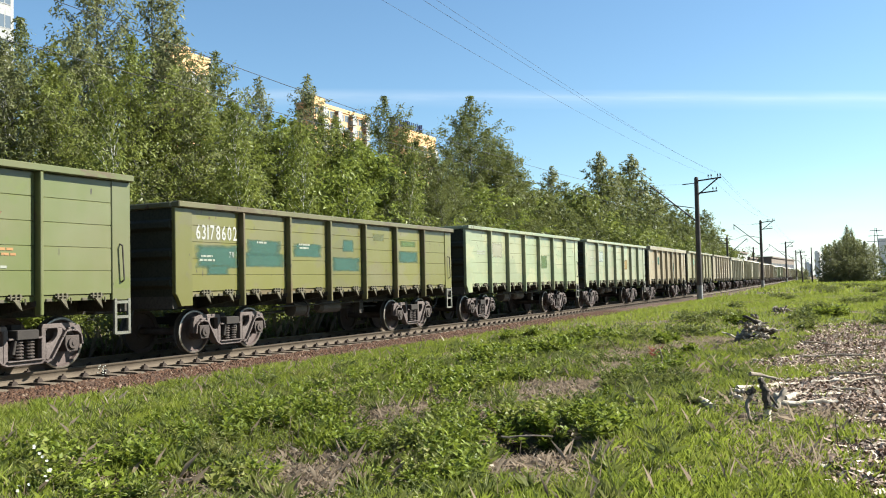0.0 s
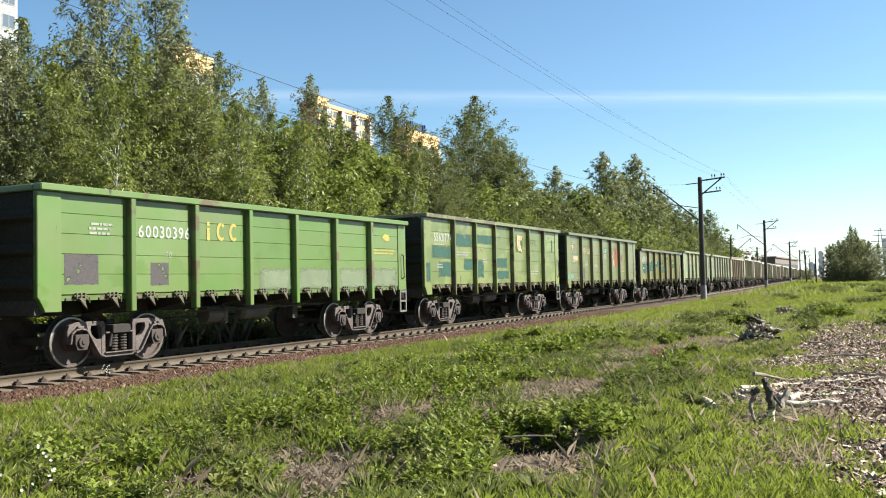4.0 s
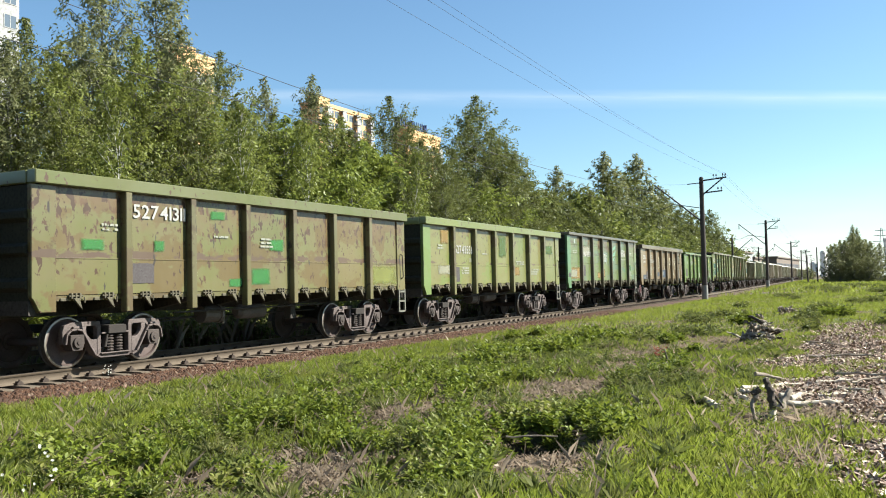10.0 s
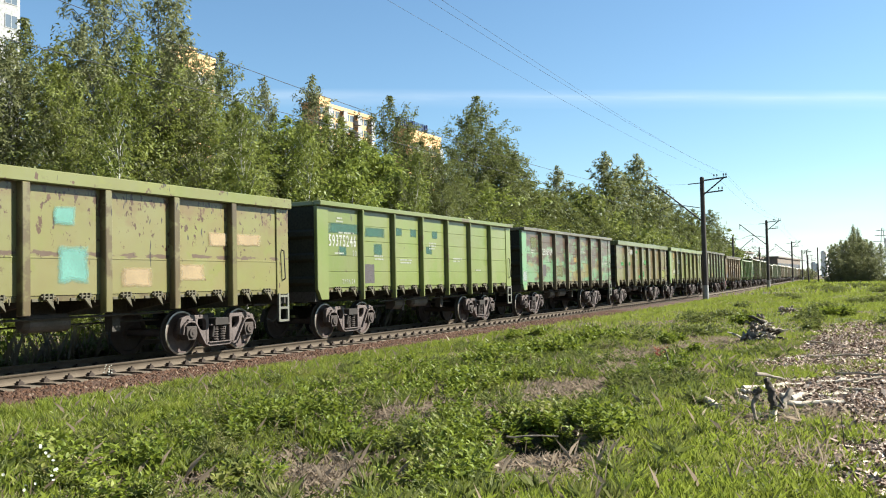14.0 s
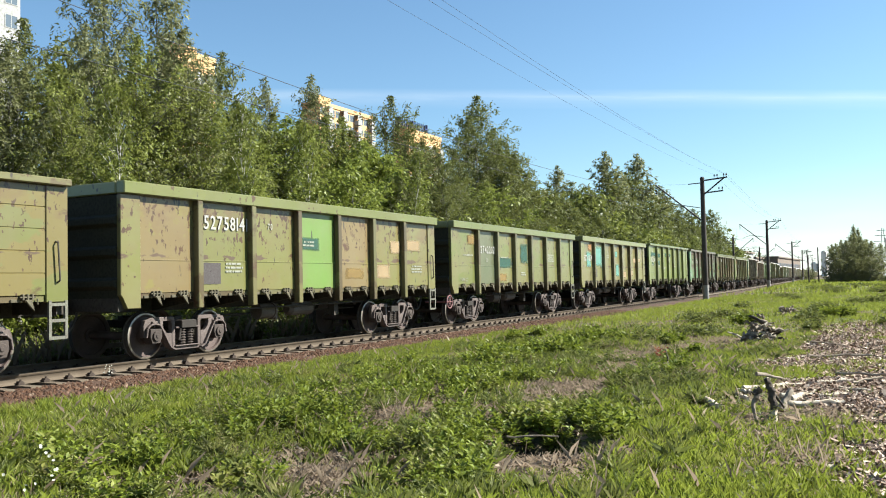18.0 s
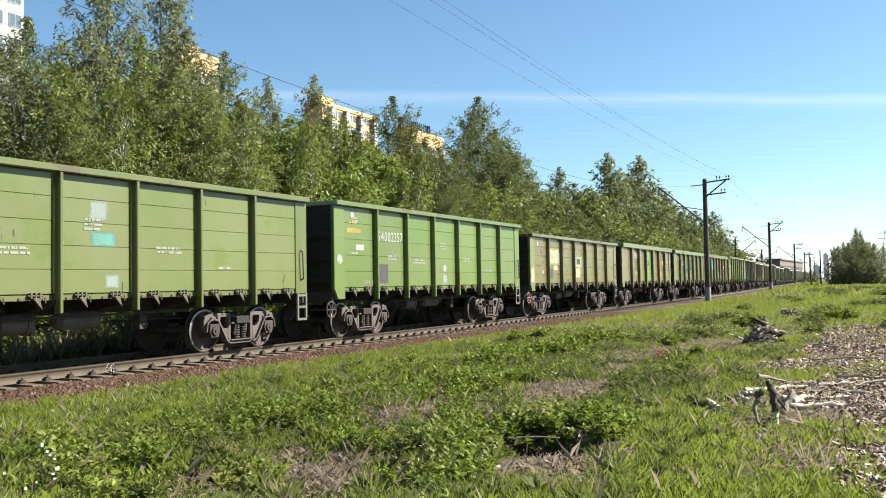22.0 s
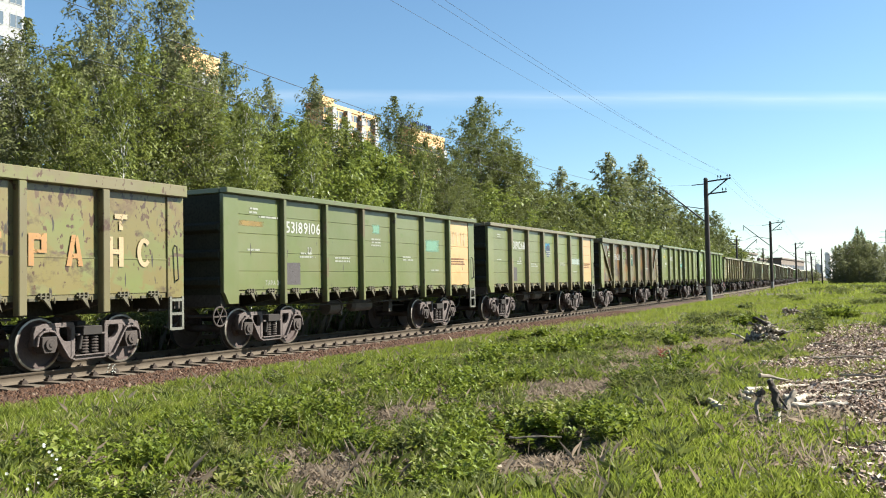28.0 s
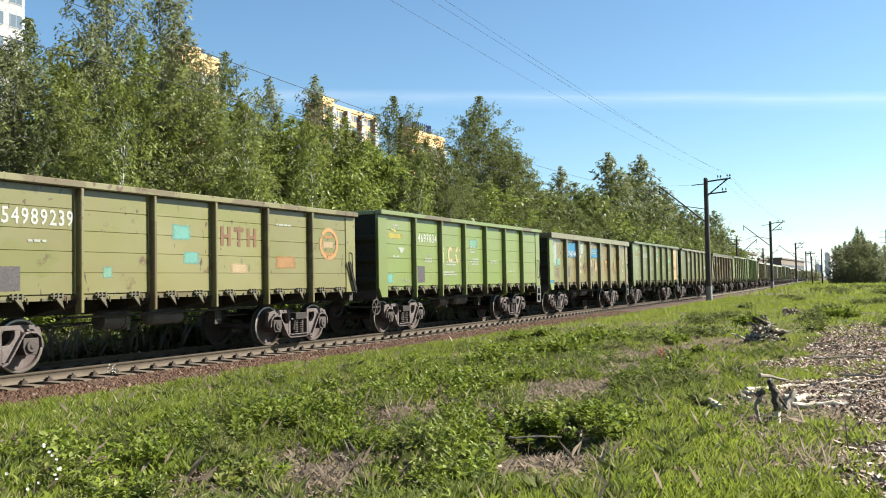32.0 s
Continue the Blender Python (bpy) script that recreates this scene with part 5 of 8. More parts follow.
              decals=SMALL + [("bars", 0, 0.45, 0.78, 1, 0.8), P(0, 0.02, 0.68, 0.6, 0.06, "ochre"), G(1, 0.02, 0.64, "53189106", 0.27), G(1, 0.55, 0.42, "20", 0.14), P(3, 0.35, 0.70, 0.25, 0.13, "mint"), P(5, 0.1, 0.50, 0.6, 0.18, "mint"), ("glyphs", 6, 0.12, 0.62, 3, 0.30, 0.45, "peach", "nTn"), ("bars", 6, 0.05, 0.4, 3, 1.2, "rust_patch"), G(0, 0.6, 0.05, "TAPA 24", 0.11)])),
        (19, "sheet", 3.52, coat(19, (0.190, 0.235, 0.082), (0.22, 0.19, 0.085), 0.42, 0.4, worn=0.6, rusty=(0.12, 0.075, 0.035)), "mottled green and brown open goods wagon with blue patches",
         dict(trim=coat(199, (0.19, 0.17, 0.10), (0.2, 0.2, 0.1), 0.3, 0.2), plate=coat(198, (0.19, 0.28, 0.09), (0.2, 0.25, 0.1), 0.2, 0.1),
              decals=[P(1, 0.02, 0.58, 0.96, 0.38, "sky_blue"), G(1, 0.04, 0.61, "52748944", 0.26), G(1, 0.42, 0.40, "20", 0.13), P(1, 0.02, 0.12, 0.35, 0.24, "grey"), P(3, 0.02, 0.60, 0.96, 0.26, "sky_blue"), ("bars", 3, 0.2, 0.80, 3, 0.9), P(-1, 0.0, 0.0, 1.0, 0.06, "sky_blue"), P(0, 0.0, 0.35, 0.32, 0.6, "pale"), P(0, 0.3, 0.38, 0.35, 0.18, "mint"),
                      P(2, 0.25, 0.65, 0.35, 0.32, "pale"), ("glyphs", 2, 0.08, 0.22, 1, 0.44, 0.85, "peach", "e"), ("glyphs", 2, 0.60, 0.22, 1, 0.36, 0.52, "rust_patch", "o")]
              + [("glyphs", i, u, 0.26, 1, 0.36, 0.56, c, s) for i, u, s, c in ((3, 0.12, "p", "peach"), (3, 0.62, "a", "peach"), (4, 0.1, "o", "rust_patch"), (4, 0.62, "T", "orange"), (5, 0.08, "p", "orange"), (5, 0.55, "a", "orange"), (6, 0.05, "n", "peach"), (6, 0.5, "c", "peach"))]
              + [("glyphs", 6, 0.15, 0.62, 1, 0.3, 0.3, "peach", "T")])),
        (20, "plank", 3.55, coat(20, (0.185, 0.27, 0.066), (0.185, 0.265, 0.07), 0.02, 0.08), "green open goods wagon with white letter shapes",
         dict(brake_wheel=True, decals=SMALL + [P(0, 0.03, 0.68, 0.6, 0.08, "yellow"), ("poly", 0, "yellow", (0.16, 0.82), (0.40, 0.80), (0.36, 0.77), (0.2, 0.78)), ("poly", 0, "faint_white", (0.42, 0.56), (0.70, 0.56), (0.60, 0.48), (0.52, 0.48)), G(0, 0.52, 0.06, "TAPA 24", 0.10), G(1, 0.0, 0.66, "54697834", 0.25), G(1, 0.5, 0.42, "20", 0.13), ("glyphs", 2, 0.0, 0.36, 3, 0.40, 0.52, "peach", "|cc"), P(3, 0.28, 0.62, 0.44, 0.15, "mint"), ("bars", 3, 0.3, 0.42, 3, 0.8), P(0, 0.02, 0.05, 0.22, 0.14, "cyan"), ("bars", 2, 0.1, 0.2, 2, 1.0)])),
        (21, "plank", 3.38, coat(21, (0.218, 0.218, 0.090), (0.20, 0.208, 0.080), 0.24, 0.2), "dull olive open goods wagon with flaking orange letter shapes",
         dict(decals=[G(1, 0.05, 0.64, "54989239", 0.27), ("bars", 1, 0.4, 0.48, 1, 0.4), P(1, 0.02, 0.04, 0.3, 0.22, "grey"), P(3, 0.3, 0.56, 0.35, 0.17, "cyan"), P(3, 0.5, 0.3, 0.3, 0.14, "cyan"), ("glyphs", 4, 0.12, 0.52, 3, 0.32, 0.42, "rust_patch", "nTn"), ("glyphs", 6, 0.24, 0.38, 1, 0.84, 0.84, "orange", "o"), P(6, 0.32, 0.54, 0.36, 0.10, "peach"), P(6, 0.30, 0.44, 0.40, 0.05, "orange"), P(6, 0.36, 0.68, 0.28, 0.04, "orange"), P(4, 0.3, 0.2, 0.4, 0.12, "peach"), P(5, 0.2, 0.26, 0.5, 0.16, "orange"), P(2, 0.3, 0.15, 0.15, 0.12, "mint"), ("bars", 5, 0.2, 0.8, 1, 0.6)])),
        (22, "sheet", 3.50, coat(22, (0.215, 0.225, 0.09), (0.19, 0.23, 0.09), 0.3, 0.2, worn=0.7), "olive scuffed open goods wagon", dict()),
    ]
    for k, style, top, c, label, more in spec:
        more.setdefault("trim", worn_trim(c, style))
        if style == "sheet" and k in (6, 7, 10, 11, 12, 22):
            tone = COATS[c.name][1]
            more["rim_paint"] = coat(k + 400, (0.86 * tone[0], 0.92 * tone[1], 0.72 * tone[2]), tone, 0.16, 0.15)
        made[k] = make_wagon(k, style, top, c, label, **more)
    # lead wagons' coats are paled and greyed to carry the distance haze
    hazed_coats = [coat(40 + i, *c) for i, c in enumerate((((0.31, 0.40, 0.31), (0.38, 0.42, 0.33), 0.12, 0.3), ((0.32, 0.40, 0.34), (0.38, 0.40, 0.35), 0.12, 0.3), ((0.42, 0.37, 0.33), (0.46, 0.42, 0.38), 0.15, 0.2),
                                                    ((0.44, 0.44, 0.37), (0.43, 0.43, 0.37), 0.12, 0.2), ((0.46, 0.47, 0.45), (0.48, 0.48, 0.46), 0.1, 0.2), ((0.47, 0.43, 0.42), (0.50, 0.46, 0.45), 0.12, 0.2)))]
    names = ["teal-green", "green", "brown", "olive", "green", "brown-grey"]
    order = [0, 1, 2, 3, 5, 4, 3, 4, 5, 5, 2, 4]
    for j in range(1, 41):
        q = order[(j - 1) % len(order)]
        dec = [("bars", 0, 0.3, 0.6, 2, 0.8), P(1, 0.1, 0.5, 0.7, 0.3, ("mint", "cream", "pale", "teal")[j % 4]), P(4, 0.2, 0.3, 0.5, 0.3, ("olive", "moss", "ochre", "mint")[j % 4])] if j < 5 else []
        made[-j] = make_wagon(-j, "plank" if j % 3 else "sheet", 3.50 if j > 2 else 3.42, hazed_coats[q], names[q] + " weathered open goods wagon far along the train", decals=dec, full=j < 5)
    return made


TRAIN = make_train()
make_sleepers()


# ---------- trees ----------
def crown(seed, h, rad, leaves, low, point, limbs=60, size=0.13, droop=0.5, steep=1.0):
    """Leaves strung along twigs on upswept limbs; uneven outline, gaps, thin pointed top."""
    r = np.random.default_rng(seed)
    zb = low + (0.97 - low) * (np.arange(limbs) + r.uniform(0, 1, limbs)) / limbs
    ang = np.arange(limbs) * 2.4 + r.uniform(-0.5, 0.5, limbs)
    prof = np.minimum(1, (zb - low) / 0.25 + 0.55) * np.clip(1.02 - zb, 0, 1) ** point
    length = rad * prof * r.uniform(0.62, 1.22, limbs) * (1 + 0.22 * np.sin(ang * 2 + seed)) + 0.12
    rise = r.uniform(1.0, 1.9, limbs) * steep
    per = 10
    n = limbs * per
    k = np.repeat(np.arange(limbs), per)
    u = np.tile(np.linspace(0.15, 1.0, per), limbs) + r.uniform(-0.05, 0.05, n)
    reach = length[k] * u
    st = np.stack([reach * np.cos(ang[k]), reach * np.sin(ang[k]), np.maximum(zb[k] * h - (1 - u) * length[k] * rise[k], 0.3)], 1)
    ta = ang[k] + r.normal(0, 1.1, n)
    td = np.stack([np.cos(ta), np.sin(ta), r.uniform(0.2, 1.6, n)], 1)
    tl = (0.16 + 0.15 * length[k] * (1.15 - 0.5 * u)) * r.uniform(0.6, 1.3, n)
    w = r.choice(n, leaves, p=tl / tl.sum())
    q = r.uniform(0, 1, leaves) ** 0.8
    p = st[w] + td[w] * (tl[w] * q)[:, None] + r.normal(0, 1, (leaves, 3)) * (0.05 + 0.10 * tl[w] * (1.1 - 0.5 * q))[:, None]
    p[:, 2] -= droop * tl[w] * q * q
    # the leader
    t = r.uniform(0, 1, leaves) < 0.02
    m = t.sum()
    f = r.uniform(0, 1, m)
    p[t] = np.stack([r.normal(0, 1, m) * (0.05 + 0.22 * (1 - f)), r.normal(0, 1, m) * (0.05 + 0.22 * (1 - f)), h * (0.90 + 0.12 * f)], 1)
    p[:, 2] = np.maximum(p[:, 2], 0.2)
    s = size * r.uniform(0.55, 1.4, leaves)
    nrm = np.stack([np.cos(ta[w]), np.sin(ta[w]), np.full(leaves, 0.7)], 1) + r.normal(0, 0.75, (leaves, 3))
    nrm /= np.linalg.norm(nrm, axis=1)[:, None]
    a = td[w] * 0.6 + r.normal(0, 0.7, (leaves, 3))
    a[:, 2] -= 1.3
    a -= (a * nrm).sum(1)[:, None] * nrm
    a /= np.linalg.norm(a, axis=1)[:, None]
    b = np.cross(nrm, a)
    v = np.stack([p, p + (a * 0.55 + b * 0.36) * s[:, None], p + (a * 1.22 - 0.12 * b) * s[:, None]], 1).reshape(-1, 3)
    return v, np.arange(3 * leaves).reshape(-1, 3), st[per - 3::per]


def trunk(seed, h, c, thick, leafy_far=False):
    g = Geo()
    r = random.Random(seed)
    pts = [Vector((0.06 * h * 0.1 * r.uniform(-1, 1) * k, 0.06 * h * 0.1 * r.uniform(-1, 1) * k, -0.6 + (h * 0.97 + 0.6) * k / 7)) for k in range(8)]
    for k in range(7):
        g.tube(pts[k], pts[k + 1], thick * (1 - k / 7.6), 8, 0, thick * (1 - (k + 1) / 7.6))
    for i in range(0, len(c), 2 if leafy_far else 1):
        q = Vector(c[i])
        z = max(0.6, q.z - 0.35 * math.hypot(q.x, q.y) - 0.6)
        k = min(6, int((z + 0.6) / (h * 0.97 + 0.6) * 7))
        f = (z + 0.6) / (h * 0.97 + 0.6) * 7 - k
        a = pts[k].lerp(pts[k + 1], min(1, max(0, f)))
        g.tube(a, q, thick * 0.28 * (1.05 - z / h), 3 if leafy_far else 4, 0, 0.012)
    return g


KINDS = {}


def tree_kind(key, seed, h, rad, leaves, low, point, leaf, thick, size=0.15, limbs=60, steep=1.0):
    v, f, c = crown(seed, h, rad, leaves, low, point, limbs, size, 0.5, steep)
    KINDS[key] = (h, fast_mesh("crown", v, f, M[leaf]), trunk(seed, h, c, thick, "far" in key).mesh("trunk", 0, True))


tree_kind("birch", 1, 12.0, 3.7, 29900, 0.08, 0.62, "leaf_a", 0.11, 0.118, 130)
tree_kind("birch_b", 2, 12.0, 3.4, 28600, 0.08, 0.68, "leaf_d", 0.11, 0.118, 125, 1.2)
tree_kind("aspen", 3, 12.0, 3.8, 31200, 0.05, 0.56, "leaf_b", 0.12, 0.118, 130)
tree_kind("aspen_b", 4, 12.0, 3.6, 29900, 0.06, 0.62, "leaf_b", 0.11, 0.118, 125)
tree_kind("maple", 5, 7.0, 2.7, 14000, 0.03, 0.50, "leaf_c", 0.09, 0.135, 80, 0.8)
tree_kind("maple_b", 6, 7.0, 2.5, 14000, 0.03, 0.60, "leaf_a", 0.09, 0.135, 80, 0.9)
tree_kind("poplar", 7, 12.0, 3.0, 15000, 0.08, 0.80, "leaf_d", 0.10, 0.13, 110, 1.3)
tree_kind("bush", 8, 4.0, 2.2, 7000, 0.02, 0.42, "leaf_b", 0.05, 0.135, 50, 0.6)
tree_kind("bush_b", 9, 4.0, 2.3, 7000, 0.02, 0.40, "leaf_c", 0.05, 0.135, 50, 0.6)
tree_kind("birch_far", 10, 12.0, 3.7, 9000, 0.04, 0.75, "leaf_a", 0.15, 0.23, 90)
tree_kind("aspen_far", 11, 12.0, 3.8, 9000, 0.04, 0.75, "leaf_b", 0.15, 0.23, 90)
tree_kind("aspen_back", 15, 12.0, 3.9, 4500, 0.04, 0.75, "leaf_b", 0.15, 0.30, 60)
tree_kind("maple_far", 12, 7.0, 2.9, 5200, 0.02, 0.50, "leaf_a", 0.10, 0.23, 50, 0.8)
tree_kind("poplar_far", 13, 12.0, 3.4, 8500, 0.05, 0.85, "leaf_d", 0.12, 0.22, 90, 1.2)
tree_kind("aspen_dense", 14, 12.0, 4.3, 9000, 0.02, 0.50, "leaf_g", 0.18, 0.30, 70, 0.7)
tree_kind("sapling", 16, 9.0, 1.5, 3600, 0.40, 0.9, "leaf_a", 0.045, 0.12, 40, 1.2)
SWAY = []
LABELS = {"sapling": "slender young birch with a bare white stem", "birch": "leafy young birch with pale bark beside the railway", "aspen": "dense dark green aspen in the trackside wood", "maple": "bright green bushy maple in the trackside wood",
          "poplar": "slender grey-green poplar in the trackside wood", "bush": "low dense green bush at the wood's edge"}
FIRST = {}


def plant(key, x, y, h, turn=None, sway=0.0, wide=1.25):
    kind = key.split("_")[0]
    if x > 62 and "dense" not in key and "back" not in key:
        key = {"birch": "birch_far", "aspen": "aspen_far", "maple": "maple_far", "poplar": "poplar_far", "bush": "maple_far"}[kind]
    base_h, cr, tk = KINDS[key]
    s = h / base_h
    z = ground_z(x, y)
    root = tagged(new("bush" if kind == "bush" else "tree"), LABELS[kind], "bush" if kind == "bush" else "tree", "trackside wood")
    root.matrix_basis = Matrix.Translation((x, y, z)) @ Matrix.Rotation(turn if turn is not None else random.uniform(0, 6.28), 4, "Z")
    root.scale = (s * wide, s * wide, s)
    ob_of("trunk", tk, M["white_bark"] if kind == "sapling" else M["bark"], root)
    ob_of("crown", cr, None, root)
    if sway:
        SWAY.append((root, random.uniform(0, 6.28), sway))
    return root


def make_wood():
    rnd = random.Random(11)
    # tall trees whose tops make the skyline: (kind, x, y, height)
    for key, x, y, h, wide in SKYLINE:
        plant(key, x, y, h, sway=0.22 if x < 95 else 0.0, wide=1.18 * wide)
    # the closed front of the wood
    x = 12.0
    while x < 175:
        bend = track(x)[0].y - YC
        key = rnd.choice(["bush", "aspen_b", "bush", "aspen", "birch_b"] if 34 < x < 54 else ["maple", "maple_b", "bush", "bush_b", "birch", "maple_b", "birch_b"])
        h = rnd.uniform(3.4, 5.0) if key[:2] == "bu" else rnd.uniform(5.2, 7.6)
        plant(key, x, 20.2 + bend + rnd.uniform(-0.5, 1.2), h)
        x += rnd.uniform(2.6, 3.6) * (1 if x < 110 else 1.4)
    # a second, taller line where the wood recedes
    x = 52.0
    while x < 150:
        bend = track(x)[0].y - YC
        plant(rnd.choice(["aspen", "maple", "aspen", "aspen"]), x, 22.6 + bend + rnd.uniform(-0.6, 0.8), rnd.uniform(7.0, 8.8), wide=1.5)
        x += rnd.uniform(2.6, 3.8)
    # deeper rows
    x = 14.0
    while x < 190:
        bend = track(x)[0].y - YC
        plant("aspen_back", x, 25.2 + bend + rnd.uniform(-1, 1.5), rnd.uniform(8.0, 9.6) * (1 + 0.25 * min(1.0, max(0.0, (x - 50) / 50))))
        x += rnd.uniform(2.8, 4.0) * (1 if x < 90 else 1.5)


SKYLINE = [
    ("aspen", 18.2, 24.0, 10.7, 1.00), ("birch", 18.2, 22.5, 9.1, 1.00), ("poplar", 20.5, 24.0, 11.1, 1.00), ("birch_b", 23.0, 26.0, 14.4, 0.85),
    ("poplar", 25.6, 25.5, 14.9, 0.95), ("birch_b", 25.0, 24.0, 12.0, 1.00), ("aspen_b", 30.7, 27.1, 12.9, 0.90), ("birch", 28.0, 23.6, 9.6, 1.00),
    ("poplar", 35.1, 28.1, 12.7, 0.90), ("maple", 31.6, 24.1, 9.7, 1.00), ("poplar", 40.1, 28.7, 13.9, 1.00), ("birch", 36.7, 24.6, 10.6, 1.10),
    ("maple", 35.6, 22.6, 9.0, 1.20), ("aspen", 46.3, 27.3, 13.7, 1.00), ("aspen", 46.0, 25.8, 11.9, 1.00), ("aspen_b", 45.6, 23.8, 10.2, 1.00),
    ("aspen_b", 61.6, 28.6, 16.6, 1.15), ("aspen", 60.4, 26.6, 13.7, 1.00), ("aspen_b", 60.9, 25.1, 11.9, 1.00), ("birch", 64.7, 24.7, 9.2, 1.00),
    ("poplar", 85.1, 30.4, 13.9, 1.00), ("maple", 80.5, 26.2, 11.0, 1.10), ("poplar", 108.8, 32.4, 18.4, 1.10), ("poplar", 111.3, 31.6, 16.4, 1.20),
    ("poplar", 129.3, 33.6, 20.7, 1.15), ("aspen", 136.3, 32.0, 16.4, 1.20), ("aspen", 152.0, 31.9, 14.4, 1.20), ("aspen_b", 223.9, 40.0, 18.8, 1.30),
    ("aspen", 241.6, 39.0, 11.8, 1.20), ("birch", 35.4, 24.6, 10.4, 1.15), ("aspen", 36.9, 24.1, 9.9, 1.25), ("maple", 36.6, 22.6, 8.8, 1.30),
    ("birch", 32.5, 24.1, 9.7, 1.05), ("aspen", 31.9, 25.1, 10.1, 1.00), ("aspen", 44.6, 24.2, 10.4, 1.10), ("aspen", 48.9, 24.3, 10.5, 1.10),
    ("aspen", 58.8, 25.5, 11.9, 1.10), ("birch", 22.3, 23.5, 11.1, 1.00), ("birch", 25.1, 23.0, 9.8, 1.00), ("birch_b", 16.9, 23.0, 9.5, 1.00),
    ("aspen_back", 20.8, 25.5, 10.6, 1.10), ("aspen_back", 24.0, 27.0, 11.5, 1.00), ("aspen_back", 26.3, 27.0, 11.9, 1.00), ("aspen_back", 27.3, 26.0, 11.5, 1.00),
    ("aspen_back", 30.5, 26.1, 10.6, 1.00), ("aspen", 56.9, 27.0, 14.1, 1.20), ("aspen", 62.8, 26.6, 12.9, 1.20), ("aspen", 64.6, 25.7, 10.7, 1.30),
    ("aspen", 74.8, 28.0, 10.4, 1.30), ("aspen", 83.3, 28.3, 11.9, 1.30), ("aspen", 92.5, 29.1, 11.9, 1.30), ("aspen", 107.4, 31.4, 15.1, 1.30),
    ("aspen", 117.5, 31.9, 16.7, 1.30), ("aspen", 132.4, 32.8, 17.1, 1.30), ("aspen", 149.8, 33.8, 15.8, 1.30), ("aspen", 179.9, 35.5, 15.9, 1.30),
    ("aspen", 16.9, 25.0, 10.7, 1.00), ("birch", 15.5, 25.0, 10.3, 1.00)]
make_wood()
for sx, sy, sh in ((17.9, 19.9, 8.6), (23.6, 19.8, 9.0), (27.0, 19.8, 8.8), (36.2, 20.0, 8.9)):
    plant("sapling", sx, sy, sh, wide=1.0)


def make_far_wood():
    r = np.random.default_rng(21)
    n = 20000
    s = 185 + 80 * r.uniform(0, 1, n)
    pos = np.array([tuple(track(a, 9.0 + b)[0]) for a, b in zip(s, r.uniform(0, 14, n))])
    top = 8.0 + 4.0 * np.abs(np.sin(s * 0.11)) + 2.0 * np.sin(s * 0.37) - 7.0 * (s - 185) / 80
    pos[:, 2] = -0.3 + top * r.uniform(0, 1, n) ** 0.75
    size = r.uniform(0.25, 0.55, n)
    a, b = r.normal(0, 1, (n, 3)), r.normal(0, 1, (n, 3))
    v = np.stack([pos, pos + (a * 0.5 + b * 0.4) * size[:, None], pos + a * size[:, None], pos + (a * 0.5 - b * 0.4) * size[:, None]], 1).reshape(-1, 3)
    tagged(new("far_woods", fast_mesh("far_woods", v, np.arange(4 * n).reshape(-1, 4), M["leaf_b"])), "distant green wood along the railway", "woods", kind="stuff")


make_far_wood()
# the dark grove beyond the meadow
for key, gx, gy, gh, gw in (("aspen_dense", 170, 9.5, 6.7, 0.95), ("aspen_dense", 166, 8.7, 6.7, 1.05), ("aspen_dense", 172, 8.1, 7.5, 1.0), ("aspen_dense", 168, 7.1, 7.3, 1.0), ("aspen_dense", 174, 6.5, 8.4, 0.85), ("aspen_dense", 170, 5.9, 8.4, 0.85), ("aspen_dense", 172, 5.1, 8.0, 0.85), ("aspen_dense", 167, 4.7, 7.7, 1.0),
                        ("aspen_dense", 171, 3.9, 7.4, 1.0), ("aspen_dense", 166, 3.1, 6.9, 1.0), ("aspen_dense", 172, 1.8, 6.7, 1.0), ("poplar", 176, 6.1, 10.3, 0.8), ("poplar", 174, 5.3, 9.6, 0.8), ("aspen_dense", 163, 7.9, 4.2, 1.3), ("aspen_dense", 163, 5.6, 4.6, 1.3), ("aspen_dense", 163, 3.4, 4.4, 1.3),
                        ("maple_far", 166, -1.0, 6.8, 1.2), ("aspen_dense", 300, 25.4, 3.8, 1.2), ("aspen_dense", 303, 24.0, 4.2, 1.1), ("aspen_dense", 300, 22.6, 3.5, 1.2), ("aspen_dense", 392, 50.5, 12.5, 0.9), ("aspen_dense", 386, 52.5, 9.8, 1.0)):
    plant(key, gx, gy, gh, wide=gw)


